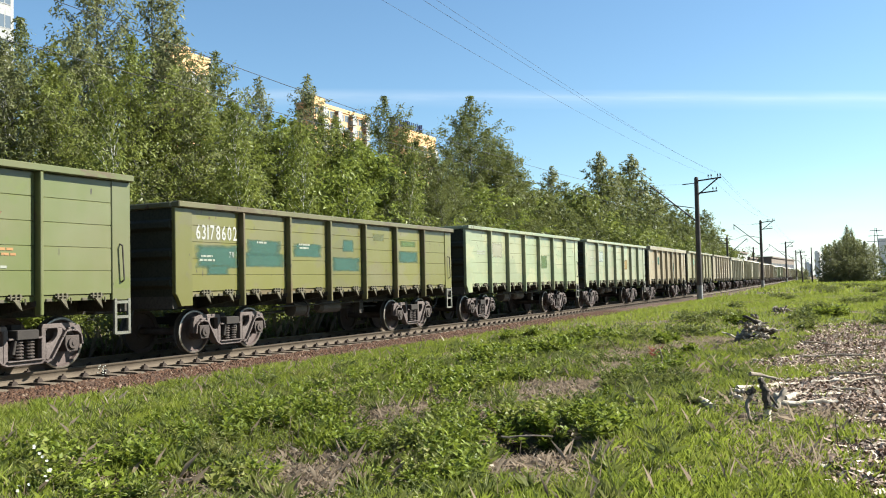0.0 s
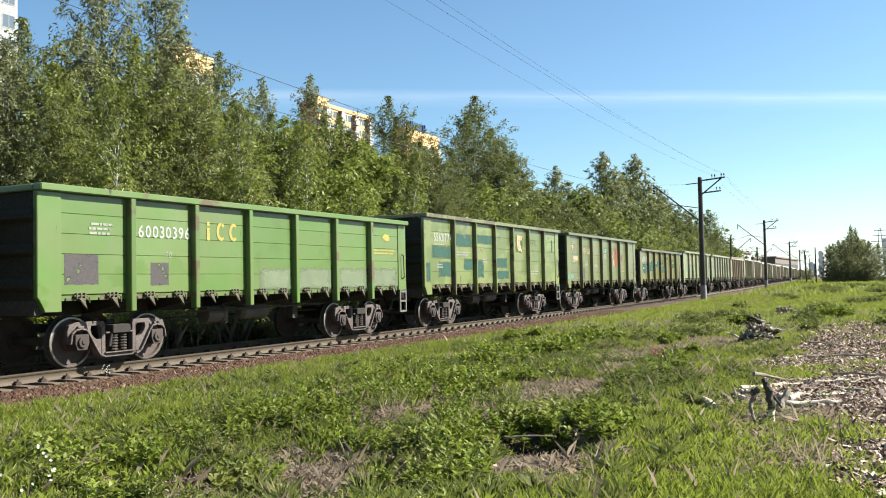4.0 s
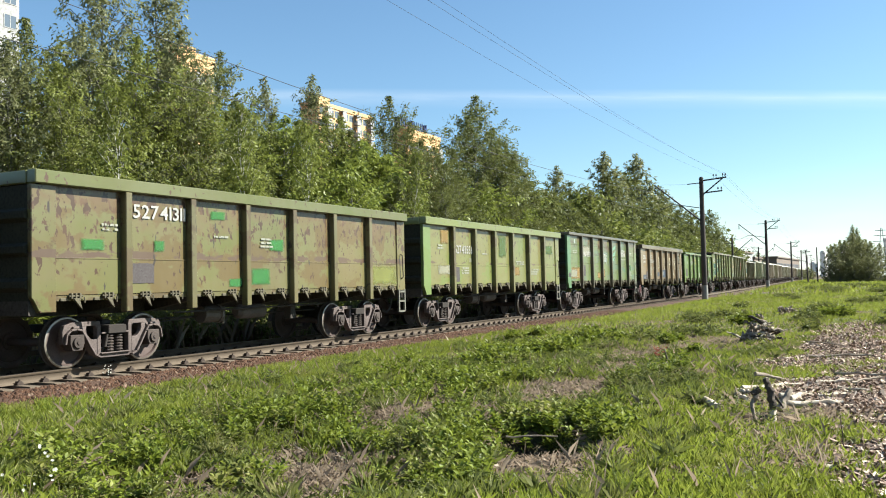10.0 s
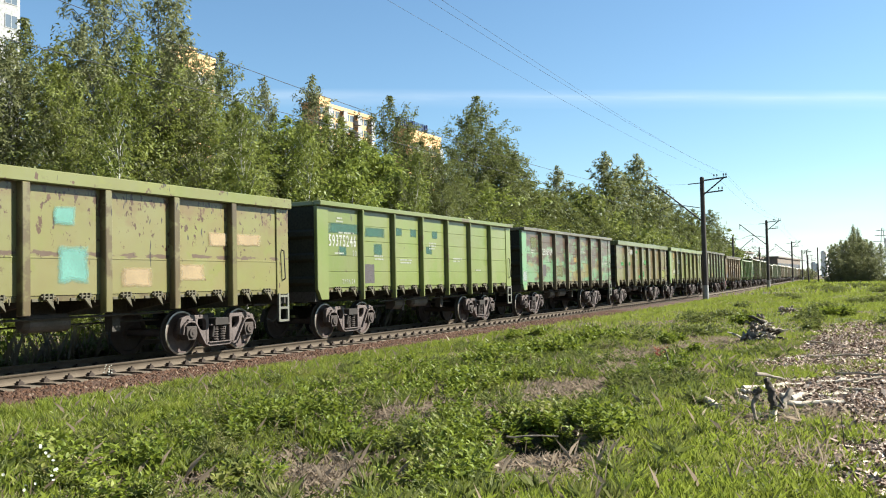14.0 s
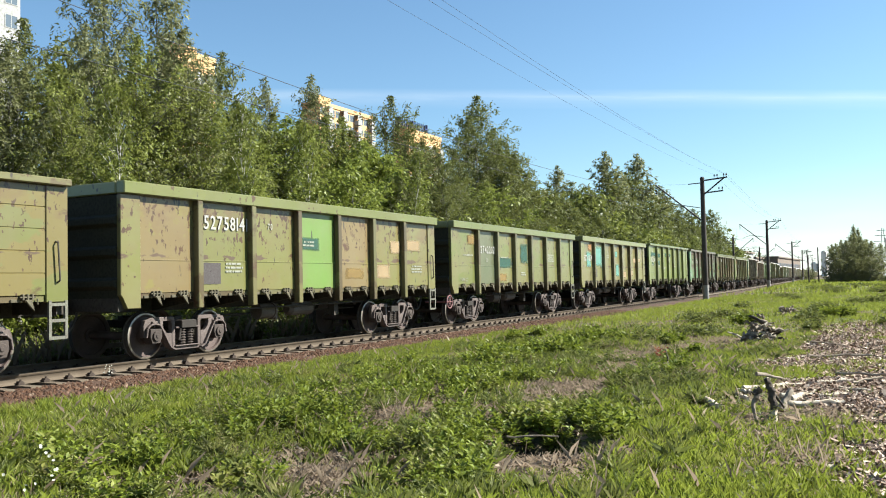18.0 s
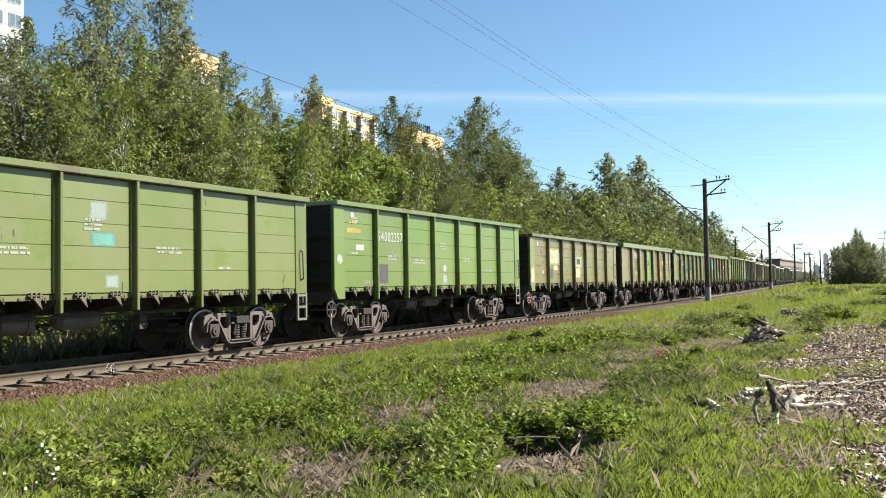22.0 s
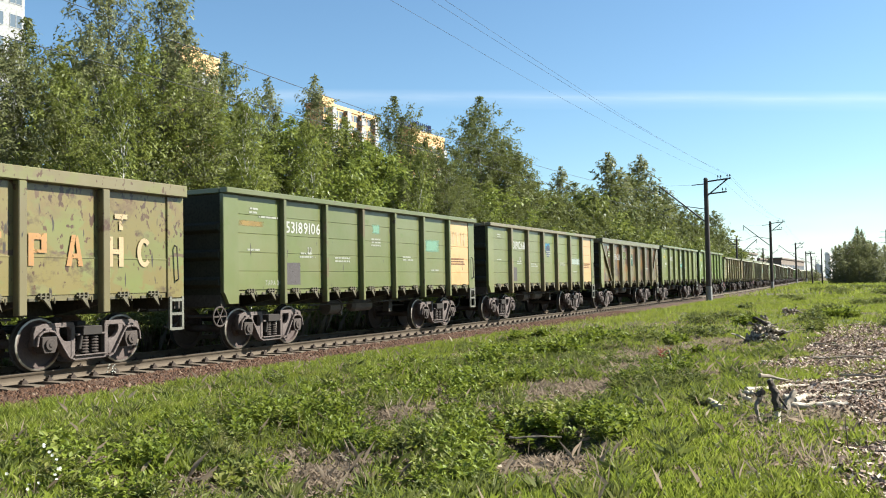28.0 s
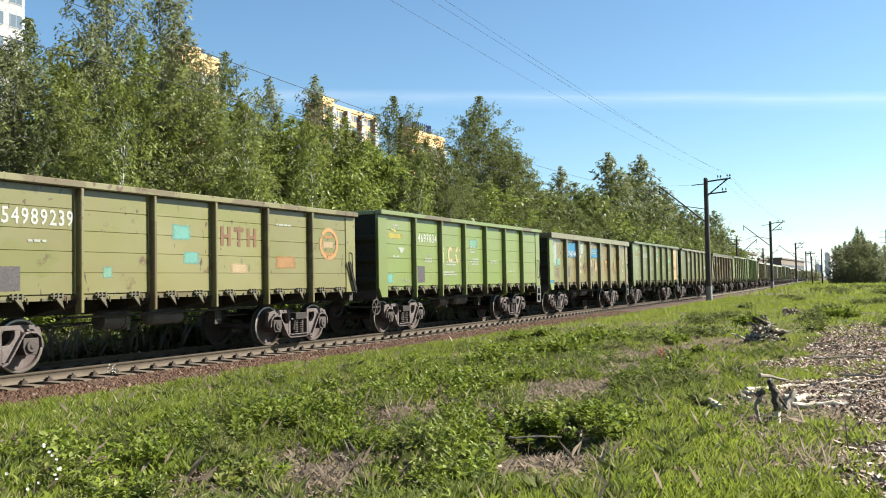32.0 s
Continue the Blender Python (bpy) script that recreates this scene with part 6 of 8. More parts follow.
# ---------- overhead line ----------
def make_mast(s, off, top, arms=True, side=1):
    p, a = track(s, off)
    root = tagged(new("catenary_mast"), "dark concrete catenary mast with steel brackets", "mast", "masts of the overhead line")
    root.matrix_basis = Matrix.Translation((p.x, p.y, 0)) @ Matrix.Rotation(a, 4, "Z")
    part("shaft", Geo().tube((0, 0, -0.6), (0, 0, top), 0.21, 16, 0, 0.15), M["pole"], root, smooth=True)
    part("footing", Geo().tube((0, 0, -0.6), (0, 0, 0.85), 0.225, 16, 0, 0.218), M["pole_base"], root, "bare pale concrete foot", smooth=True)
    part("cap", Geo().tube((0, 0, top), (0, 0, top + 0.14), 0.17, 12, 0, 0.10), M["pole"], root)
    k = side
    tip = (0, k * 3.35, top - 0.25)
    part("bracket", Geo().tube((0, k * 0.15, top - 3.0), tip, 0.055, 8), M["steel"], root)
    part("tie_rod", Geo().tube((0, k * 0.1, top - 0.3), (0, k * 1.0, top - 0.34), 0.035, 6).tube((0, k * 1.0, top - 0.34), tip, 0.006, 4), M["steel"], root)
    part("insulator", Geo().rod([tip, (0, k * 3.3, top - 0.95)], 0.02, 6).lathe([(0.0, 0), (0.0, 0)], 0, 0, 3), M["steel"], root)
    g = Geo()
    for i in range(4):
        z = top - 0.45 - 0.13 * i
        g.tube((0, k * 3.32, z), (0, k * 3.32, z - 0.06), 0.10, 10, 0, 0.05)
    part("insulator_discs", g, M["glass_brown"], root)
    part("steady_arm", Geo().tube((0, k * 0.2, top - 2.1), (0, k * 2.0, top - 1.75), 0.03, 6).tube((0, k * 2.0, top - 1.75), (0, k * 3.1, top - 2.15), 0.022, 6), M["steel"], root)
    if arms:
        part("cross_arm", Geo().tube((0, 0, top - 0.15), (0, -k * 1.75, top), 0.055, 6), M["steel"], root)
        part("cross_arm", Geo().tube((0, 0, top - 1.05), (0, -k * 1.45, top - 0.95), 0.05, 6), M["steel"], root)
        part("arm_brace", Geo().tube((0, -k * 0.1, top - 1.15), (0, -k * 1.5, top - 0.05), 0.05, 6), M["steel"], root)
        for y, z in ((0.85, top), (1.05, top), (1.5, top + 0.02), (1.68, top + 0.02), (1.15, top - 0.93), (1.38, top - 0.93)):
            part("pin_insulator", Geo().tube((0, -k * y, z), (0, -k * y, z + 0.14), 0.018, 5).tube((0, -k * y, z + 0.13), (0, -k * y, z + 0.27), 0.055, 8, 0, 0.03), M["glass_brown"], root)
    return root


M["glass_brown"] = grainy("brown_glazed_porcelain", (0.10, 0.06, 0.045), (0.07, 0.045, 0.035), 0.25, 0, 3, 20)
MAST_S = [1.0] + [64.4, 120.0, 200.0, 272.0, 345.0, 420.0]
for i, s in enumerate(MAST_S):
    if s > 10:
        make_mast(s, -3.1, 8.55)
make_mast(160.0, 5.0, 8.3, True, -1)
make_mast(160.0 + 62, 5.0, 8.3, True, -1)


def make_wires():
    spots = [-61.0] + MAST_S
    def along(name, off, z, drop, label, up=0.0, thick=1.0):
        g = Geo()
        for s0, s1 in zip(spots, spots[1:]):
            n = 14
            pts = []
            for i in range(n + 1):
                u = i / n
                p, _ = track(s0 + (s1 - s0) * u, off)
                h0, h1 = z + up * (s0 == 1.0), z + up * (s1 == 1.0)
                pts.append(Vector((p.x, p.y, h0 + (h1 - h0) * u - 4 * drop * u * (1 - u))))
            g.rod(pts, thick * (0.0042 if s1 < 70 else 0.0045), 5)
        return tagged(part(name, g, M["wire"]), label, "wire", "overhead wires", "structure")
    along("messenger_wire", 0.1, 7.75, 0.95, "sagging messenger wire over the track", 0.0, 2.2)
    along("contact_wire", 0.0, 6.15, 0.05, "contact wire over the track", 0.0, 2.0)
    for off, z, up in ((-3.95, 8.80, 0.0), (-4.78, 8.82, 0.0), (-4.60, 8.82, 0.5)):
        along("feeder_wire", off, z, 0.75, "thin feeder wire on the masts", up)
    g = Geo()
    for s0, s1 in list(zip(spots, spots[1:]))[:3]:
        for i in range(1, 8):
            u = i / 8
            p, _ = track(s0 + (s1 - s0) * u, 0.05)
            g.tube((p.x, p.y, 6.15 - 0.2 * u * (1 - u)), (p.x, p.y, 7.75 - 3.8 * u * (1 - u)), 0.005, 4)
    tagged(part("dropper_wire", g, M["wire"]), "short dropper wires between messenger and contact wire", "wire", "overhead wires", "structure")


make_wires()


# ---------- buildings ----------
M["facade_o"] = grainy("orange_render", (1.42, 0.84, 0.42), (1.32, 0.78, 0.38), 0.9, 0, 0.15, 3, 0.1, 0.01)
M["facade_w"] = grainy("white_render", (0.74, 0.73, 0.70), (0.66, 0.65, 0.63), 0.9, 0, 0.15, 3, 0.1, 0.01)
# haze painted into the tower walls, warmed against the blue of their shaded side
M["facade_g"] = grainy("grey_panels", (1.95, 1.80, 1.66), (1.8, 1.66, 1.52), 0.9, 0, 0.1, 2, 0.1, 0.01)
M["facade_b"] = grainy("beige_plaster", (0.42, 0.33, 0.26), (0.34, 0.26, 0.21), 0.9, 0, 0.2, 3, 0.1, 0.01)
mm, nn, ll, bb = base_mat("window_glass", 0.08)
bb.inputs["Base Color"].default_value = (0.09, 0.11, 0.13, 1)
bb.inputs["Specular IOR Level"].default_value = 0.8
M["pane"] = mm
M["sign_blue"] = flat_paint("sign_blue", (0.06, 0.12, 0.35))


def make_block(x0, x1, y0, y1, h, wall, label, floors, bays, first=0, balconies=True, parapet=1.2):
    """An apartment block; its windows face the railway."""
    root = tagged(new("apartment_building"), label, "building", "blocks of flats")
    part("wall", Geo().box(x0, x1, y0, y1, -0.5, h), wall, root)
    part("roof", Geo().box(x0 - 0.2, x1 + 0.2, y0 - 0.2, y0 + 0.3, h, h + parapet).box(x0 - 0.2, x1 + 0.2, y1 - 0.3, y1 + 0.2, h, h + parapet)
         .box(x0 - 0.2, x0 + 0.3, y0 + 0.3, y1 - 0.3, h, h + parapet).box(x1 - 0.3, x1 + 0.2, y0 + 0.3, y1 - 0.3, h, h + parapet).box(x0 + 1, x0 + 6, y0 + 1, y0 + 4, h, h + 2.6), wall, root)
    fh, bw = 2.9, (x1 - x0) / bays
    top = int(h / fh)
    frame_me, pane_me, balc_me = None, None, None
    for f in range(max(0, top - floors), top):
        for b in range(bays):
            cx, z = x0 + (b + 0.5) * bw, f * fh + 0.9
            if balconies and b % 3 == 1:
                if balc_me is None:
                    balc_me = Geo().box(-bw * 0.42, bw * 0.42, -1.1, -0.02, 0, 1.05).box(-bw * 0.42, bw * 0.42, -1.1, -0.02, 2.3, 2.5).box(-bw * 0.40, bw * 0.40, -1.04, -0.9, 1.05, 2.3).mesh("balcony")
                o = ob_of("balcony", balc_me, M["facade_w"], root)
                o.location = (cx, y0, z - 0.6)
                continue
            if frame_me is None:
                frame_me = Geo().box(-0.85, 0.85, -0.05, -0.01, -0.08, 0).box(-0.85, 0.85, -0.05, -0.01, 1.5, 1.58).box(-0.85, -0.77, -0.05, -0.01, 0, 1.5).box(0.77, 0.85, -0.05, -0.01, 0, 1.5).box(-0.04, 0.04, -0.05, -0.01, 0, 1.5).mesh("window")
                pane_me = Geo().box(-0.77, 0.77, -0.03, -0.012, 0, 1.5).mesh("pane")
            w = ob_of("window", frame_me, M["facade_w"], root)
            w.location = (cx, y0, z)
            ob_of("pane", pane_me, M["pane"], w)
    return root


make_block(123, 133, 119, 124, 46.0, M["facade_o"], "tall orange block of flats behind the trees", 4, 10)
make_block(166, 189, 117, 122, 43.5, M["facade_o"], "tall orange block of flats with white balconies", 5, 11, parapet=0.9)
make_block(208, 227, 117, 122, 43.0, M["facade_o"], "tall orange block of flats with a rooftop sign", 5, 8)
make_block(52, 69, 92, 108, 66.0, M["facade_w"], "tall white block of flats behind the trees", 14, 7)
sign = tagged(new("rooftop_sign"), "dark blue rooftop sign letters on a steel frame", "sign")
part("sign_frame", Geo().box(203, 221, 117.6, 117.8, 44.0, 44.4).box(204, 204.3, 117.6, 119, 42.9, 46.9).box(212, 212.3, 117.6, 119, 42.9, 46.9).box(220, 220.3, 117.6, 119, 42.9, 46.9), M["steel"], sign)
for i in range(7):
    x = 204.2 + i * 2.35
    part("sign_bar", Geo().box(x, x + 0.28, 117.3, 117.55, 44.5, 46.7).box(x + 1.1, x + 1.38, 117.3, 117.55, 44.5, 46.7).box(x + 0.28, x + 1.1, 117.35, 117.5, 45.4, 45.7), M["sign_blue"], sign)


def make_shed(x0, x1, y0, y1, h, wall, label, bays):
    root = tagged(new("industrial_building"), label, "building", "far industrial buildings")
    part("wall", Geo().box(x0, x1, y0, y1, -0.5, h), wall, root)
    part("roof", Geo().box(x0 - 0.5, x1 + 0.5, y0 - 0.5, y1 + 0.5, h, h + 0.6), M["facade_b"], root)
    n, bw = bays, (x1 - x0) / bays
    me = Geo().box(-bw * 0.32, bw * 0.32, -0.06, -0.01, 0, h * 0.3).mesh("window")
    for b in range(n):
        ob_of("window", me, M["pane"], root).location = (x0 + (b + 0.5) * bw, y0, h * 0.45)
    return root


make_shed(401, 505, 44, 64, 9.2, M["facade_b"], "long low beige warehouse beside the line", 16)
make_shed(312, 338, 45.5, 53, 9.6, M["facade_w"], "small white trackside building", 3)
make_shed(350, 372, 46.5, 54, 8.2, M["facade_b"], "low brown industrial building", 4)
make_block(900, 920, 64.5, 69, 11.0, M["facade_g"], "distant grey block of flats", 3, 5, balconies=False)
make_block(900, 930, 55.5, 60, 21.5, M["facade_g"], "distant hazy grey tower block", 8, 6, balconies=False)
make_block(1050, 1090, 40, 52, 30.0, M["facade_g"], "distant hazy grey tower block", 8, 6, balconies=False)
make_block(1000, 1030, -30, 6, 36.0, M["facade_g"], "distant hazy grey tower block", 8, 6, balconies=False)


def make_pole(x, y, h, lean, head):
    """A thin wooden pole beside the far end of the meadow."""
    root = tagged(new("utility_pole"), "thin dark wooden pole beyond the meadow", "pole", "far poles")
    z = ground_z(x, y)
    part("shaft", Geo().tube((x, y, z - 0.3), (x, y + lean, z + h), 0.14, 8, 0, 0.09), M["pole"], root, smooth=True)
    if head:
        part("cross_arm", Geo().box(x - 0.06, x + 0.06, y + lean - 0.8, y + lean + 0.8, z + h - 0.35, z + h - 0.2), M["steel"], root)


make_pole(172, 13.6, 5.9, 0.25, True)
make_pole(172, 12.0, 6.4, 0.0, False)


def make_pylon(x, y, h):
    root = tagged(new("power_pylon"), "distant lattice power pylon", "pylon")
    g = Geo()
    for sx in (-1, 1):
        for sy in (-1, 1):
            g.tube((x + sx * 3, y + sy * 3, -0.5), (x + sx * 0.4, y + sy * 0.4, h), 0.25, 4)
    part("tower", g, M["steel"], root)
    for k, w in ((0.72, 6), (0.84, 5), (0.95, 4)):
        part("cross_arm", Geo().tube((x, y - w, h * k), (x, y + w, h * k), 0.25, 4), M["steel"], root)


make_pylon(700, 5.5, 34)


def make_car(x, y, turn):
    """A small white hatchback parked beyond the meadow."""
    z = ground_z(x, y)
    root = tagged(new("car"), "small white hatchback parked by the far grove", "car")
    root.matrix_basis = Matrix.Translation((x, y, z)) @ Matrix.Rotation(turn, 4, "Z")
    white = grainy("white_car_paint", (1.7, 1.7, 1.65), (1.6, 1.6, 1.55), 0.3, 0, 1, 8, 0.05, 0.001)
    part("body", Geo().prism([(-1.95, 0.30), (1.95, 0.30), (2.0, 0.62), (1.85, 0.80), (0.95, 0.92), (-1.80, 0.95), (-2.0, 0.75)], "y", -0.82, 0.82), white, root, bevel=0.05)
    part("roof", Geo().prism([(-1.55, 0.96), (0.85, 0.93), (0.25, 1.42), (-1.20, 1.45)], "y", -0.72, 0.72), white, root, bevel=0.05)
    for sy in (-1, 1):
        part("side_window", Geo().prism([(-1.30, 0.99), (0.60, 0.97), (0.18, 1.36), (-1.08, 1.38)], "y", sy * 0.725 - 0.006, sy * 0.725 + 0.006), M["pane"], root)
        for wx in (-1.2, 1.25):
            w = part("wheel", Geo().tube((wx, sy * 0.84, 0.31), (wx, sy * 0.66, 0.31), 0.31, 16), M["under"], root)
            part("rim", Geo().tube((wx, sy * 0.846, 0.31), (wx, sy * 0.83, 0.31), 0.19, 12), M["tank"], w)
    part("windscreen", Geo().prism([(0.30, 1.36), (0.82, 0.98), (0.84, 0.985), (0.32, 1.37)], "y", -0.64, 0.64), M["pane"], root)
    for sy in (-0.6, 0.6):
        part("headlight", Geo().box(1.90, 1.985, sy - 0.14, sy + 0.14, 0.62, 0.74), M["pane"], root)


make_car(215, 2.3, 0.3)


# ---------- a thin streak of cirrus ----------
def make_cloud(name, label, a0, a1, z0, z1, dist, stops, lo, hi, stretch, tone, slope=0.0):
    m, n, l, b = base_mat("ice_cloud", 1.0)
    band = noise_tex(n, l, coords(n, l, dist * 0.001, stretch), 1.0, 6, 0.6)
    sep, edge, tc = n.new("ShaderNodeSeparateXYZ"), n.new("ShaderNodeMath"), n.new("ShaderNodeTexCoord")
    l.new(tc.outputs["Generated"], sep.inputs[0])
    pr = ramp(n, [(p, (k, k, k)) for p, k in stops])
    l.new(sep.outputs["Z"], pr.inputs["Fac"])
    edge.operation = "MULTIPLY"
    l.new(pr.outputs["Color"], edge.inputs[0])
    l.new(ramp_fac(n, l, band, lo, hi), edge.inputs[1])
    # the cloud glows on its own in place of sunlight
    tr, ms, em = n.new("ShaderNodeBsdfTransparent"), n.new("ShaderNodeMixShader"), n.new("ShaderNodeEmission")
    em.inputs["Color"].default_value, em.inputs["Strength"].default_value = (*tone, 1), 0.40
    l.new(edge.outputs[0], ms.inputs[0])
    l.new(tr.outputs[0], ms.inputs[1])
    l.new(em.outputs[0], ms.inputs[2])
    l.new(ms.outputs[0], n["Material Output"].inputs["Surface"])
    g = Geo()
    if slope:
        # a straight thin band high up, square to the bearing a0
        g.add([(-a1, 0, z0), (a1, 0, z0), (a1, 0, z1), (-a1, 0, z1)], [(0, 1, 2, 3)])
        ob = part(name, g, m)
        q = radians(a0)
        ax = Vector((math.sin(q), -math.cos(q), -slope)).normalized()
        ay = Vector((math.cos(q), math.sin(q), 0))
        ob.matrix_basis = Matrix.Translation((math.cos(q) * dist, math.sin(q) * dist, 547)) @ Matrix((ax, ay, ax.cross(ay))).transposed().to_4x4()
        tagged(ob, label, "cloud", kind="structure").visible_shadow = False
        return
    pts = [(math.cos(radians(a0 + (a1 - a0) * i / 24)) * dist, math.sin(radians(a0 + (a1 - a0) * i / 24)) * dist) for i in range(25)]
    for (x0, y0), (x1, y1) in zip(pts, pts[1:]):
        g.add([(x0, y0, z0), (x1, y1, z0), (x1, y1, z1), (x0, y0, z1)], [(0, 1, 2, 3)])
    tagged(part(name, g, m, smooth=True), label, "cloud", kind="structure").visible_shadow = False


make_cloud("cirrus_streak", "thin white streak of high cirrus", 19, 2400, -34, 30, 2624, [(0.0, 0), (0.4, 0.20), (0.60, 0.42), (0.68, 0.32), (1.0, 0)], 0.22, 0.85, (0.0018, 0.0015, 0.02), (0.93, 0.96, 1.0), 0.0555)
make_cloud("horizon_cloud", "pale cloud bank low over the horizon", 60, -60, -20, 420, 3600, [(0.0, 0.75), (0.25, 0.6), (0.6, 0.16), (1.0, 0)], 0.2, 0.75, (0.0015, 0.0015, 0.008), (0.97, 0.96, 1.0))


# ---------- meadow ----------
DRY = [(6.78, 4.80, 0.50), (6.60, 5.25, 0.30), (6.95, 4.35, 0.32), (9.80, 6.10, 0.34), (12.4, 6.75, 0.50), (13.1, 4.95, 0.66), (13.4, 4.40, 0.50), (10.4, 4.68, 0.34), (7.50, 7.17, 0.17), (7.78, 7.97, 0.16),
       (6.37, 7.45, 0.20), (10.4, 5.55, 0.22), (15.9, 4.62, 0.42), (17.4, 4.9, 0.5), (21.6, 5.2, 0.9), (20.5, 5.9, 0.8), (24.0, 4.6, 1.0), (16.0, 3.3, 0.4), (11.6, 7.9, 0.3), (9.0, 7.4, 0.2)]
PIT = (8.75, 3.45)


def wobble(x, y, s, k):
    return np.sin(x * s + k + 1.7 * np.sin(y * s * 0.8 + k)) * np.sin(y * s * 1.1 - 2 * k + 1.3 * np.sin(x * s * 0.7))


def chips_here(x, y):
    """How far the ground is strewn with wood chips, 0 to 1."""
    edge = np.interp(x, [7.0, 8.5, 10.0, 11.5, 13.0, 15.0, 18.0, 20.0, 26.0, 40.0], [0.30, 0.50, 0.60, 0.75, 1.5, 1.9, 3.0, 2.1, 2.4, 1.4])
    a = np.clip((edge - y) * 2.2 + 0.55 * wobble(x, y, 1.9, 3.0) + 0.35 * wobble(x, y, 4.3, 1.0), 0, 1) * np.clip((x - 7.0) * 0.9, 0, 1) * np.clip((34 - x) / 8, 0, 1)
    green = np.clip(1.25 - np.hypot((x - 15.6) / 1.1, (y - 1.6) / 0.5), 0, 1) + np.clip(wobble(x, y, 0.9, 5.5) * 1.2 - 0.5, 0, 0.6)
    return np.clip(a - 0.75 * green, 0, 1)


def dry_here(x, y):
    d = np.zeros_like(x)
    for cx, cy, r in DRY:
        q = math.hypot(cx, cy)
        along, across = ((x - cx) * cx + (y - cy) * cy) / q, ((y - cy) * cx - (x - cx) * cy) / q
        d = np.maximum(d, np.clip(1.5 - np.hypot(along / 1.3, across) / r, 0, 1))
    along, across = (x - 8.35) * 0.93 + (y - 3.3) * 0.367, (y - 3.3) * 0.93 - (x - 8.35) * 0.367
    pit = np.clip(2.6 - 2.0 * np.hypot((along - 0.1) / 0.85, across / 0.44), 0, 1)
    for cx, cy, r in HOLLOWS:
        pit = np.maximum(pit, np.clip(2.2 - 1.7 * np.hypot(x - cx, y - cy) / r, 0, 1))
    fray = 0.6 * wobble(x, y, 3.7, 2.2) + 0.5 * wobble(x, y, 9.1, 0.5)
    return np.clip(np.maximum(np.clip(d + fray * (d > 0), 0, 1) * 0.95, pit) + 0.7 * np.clip(wobble(x, y, 1.3, 0.4) - 0.30, 0, 1) * (x < 40), 0, 1)


def leafy_here(x, y):
    """Where broad-leaved weeds outgrow the grass, 0 to 1: between the grass strip by the track and the lawn."""
    a = np.clip((y - 2.75 - 0.12 * np.maximum(0, x - 14)) / 0.5 + 0.5 * wobble(x, y, 1.9, 0.3), 0, 1)
    b = np.clip((8.75 + 0.06 * np.maximum(0, x - 12) - y) / 0.8 + 0.6 * wobble(x, y, 1.3, 2.3), 0, 1)
    return np.clip(a * b * np.clip((27 - x) / 9, 0, 1), 0.02, 1)


def behind(x, y):
    """How bare the ground is a little farther off, where low growth must not hide it."""
    return np.maximum(dry_here(1.06 * x, 1.06 * y), dry_here(1.13 * x, 1.13 * y))


def seen_side(x, y):
    """The meadow in front of the path's lookout is thick, the rest thin."""
    return np.where((y > -0.25) & (y < 1.5 * x + 0.3), 1.0, 0.14)


GX, GY = np.arange(-16, 261, 0.5), np.arange(-60, 30, 0.5)
GZ = np.array([[ground_z(x, y) for y in GY] for x in GX])


def zs(x, y):
    i, j = np.clip(((x + 16) / 0.5).astype(int), 0, len(GX) - 2), np.clip(((y + 60) / 0.5).astype(int), 0, len(GY) - 2)
    u, v = (x + 16) / 0.5 - i, (y + 60) / 0.5 - j
    return GZ[i, j] * (1 - u) * (1 - v) + GZ[i + 1, j] * u * (1 - v) + GZ[i, j + 1] * (1 - u) * v + GZ[i + 1, j + 1] * u * v


def blades(r, x, y, h, w, lean):
    n = len(x)
    z = zs(x, y) - 0.02
    a, b = r.uniform(0, 6.28, n), r.uniform(0, 6.28, n)
    dx, dy = np.cos(a) * w, np.sin(a) * w
    lx, ly = np.cos(b) * lean * h, np.sin(b) * lean * h
    v = np.stack([np.stack([x - dx, y - dy, z], 1), np.stack([x + dx, y + dy, z], 1),
                  np.stack([x + dx + 0.36 * lx, y + dy + 0.36 * ly, z + h * np.maximum(0.60 - 0.14 * lean, 0.15)], 1), np.stack([x + lx, y + ly, z + h * np.maximum(1 - 0.10 * lean - 0.26 * lean * lean, 0.12)], 1)], 1).reshape(-1, 3)
    k = 4 * np.arange(n)[:, None]
    f = np.concatenate([np.array([[0, 1, 2]]) + k, np.array([[0, 2, 3]]) + k])
    return v, f


def off_track(x, y):
    bend = np.where(x < 15, 0, np.where(x < 120, (x - 15) ** 2 * KAP * 0.5, 3.03 + (x - 120) * 0.0578))
    return y - (YC + bend)


def tussocks(r):
    """Coarse tufts of arching blades."""
    n = 2600
    x, y = r.uniform(4.4, 24, n), r.uniform(1.8, 10.5, n)
    keep = (r.uniform(0, 1, n) < (0.25 + 0.75 * leafy_here(x, y)) * (1 - 0.85 * dry_here(x, y)) * seen_side(x, y)) & (behind(x, y) < 0.6) & (np.hypot((x - PIT[0]) / 0.8, (y - PIT[1]) / 0.65) > 1)
    x, y, per = x[keep], y[keep], 34
    k = np.repeat(np.arange(len(x)), per)
    h = r.uniform(0.12, 0.29, len(x))[k] * r.uniform(0.5, 1.1, len(k))
    return blades(r, x[k] + r.normal(0, 0.035, len(k)), y[k] + r.normal(0, 0.035, len(k)), h, r.uniform(0.0016, 0.0036, len(k)), r.uniform(0.1, 0.95, len(k)))


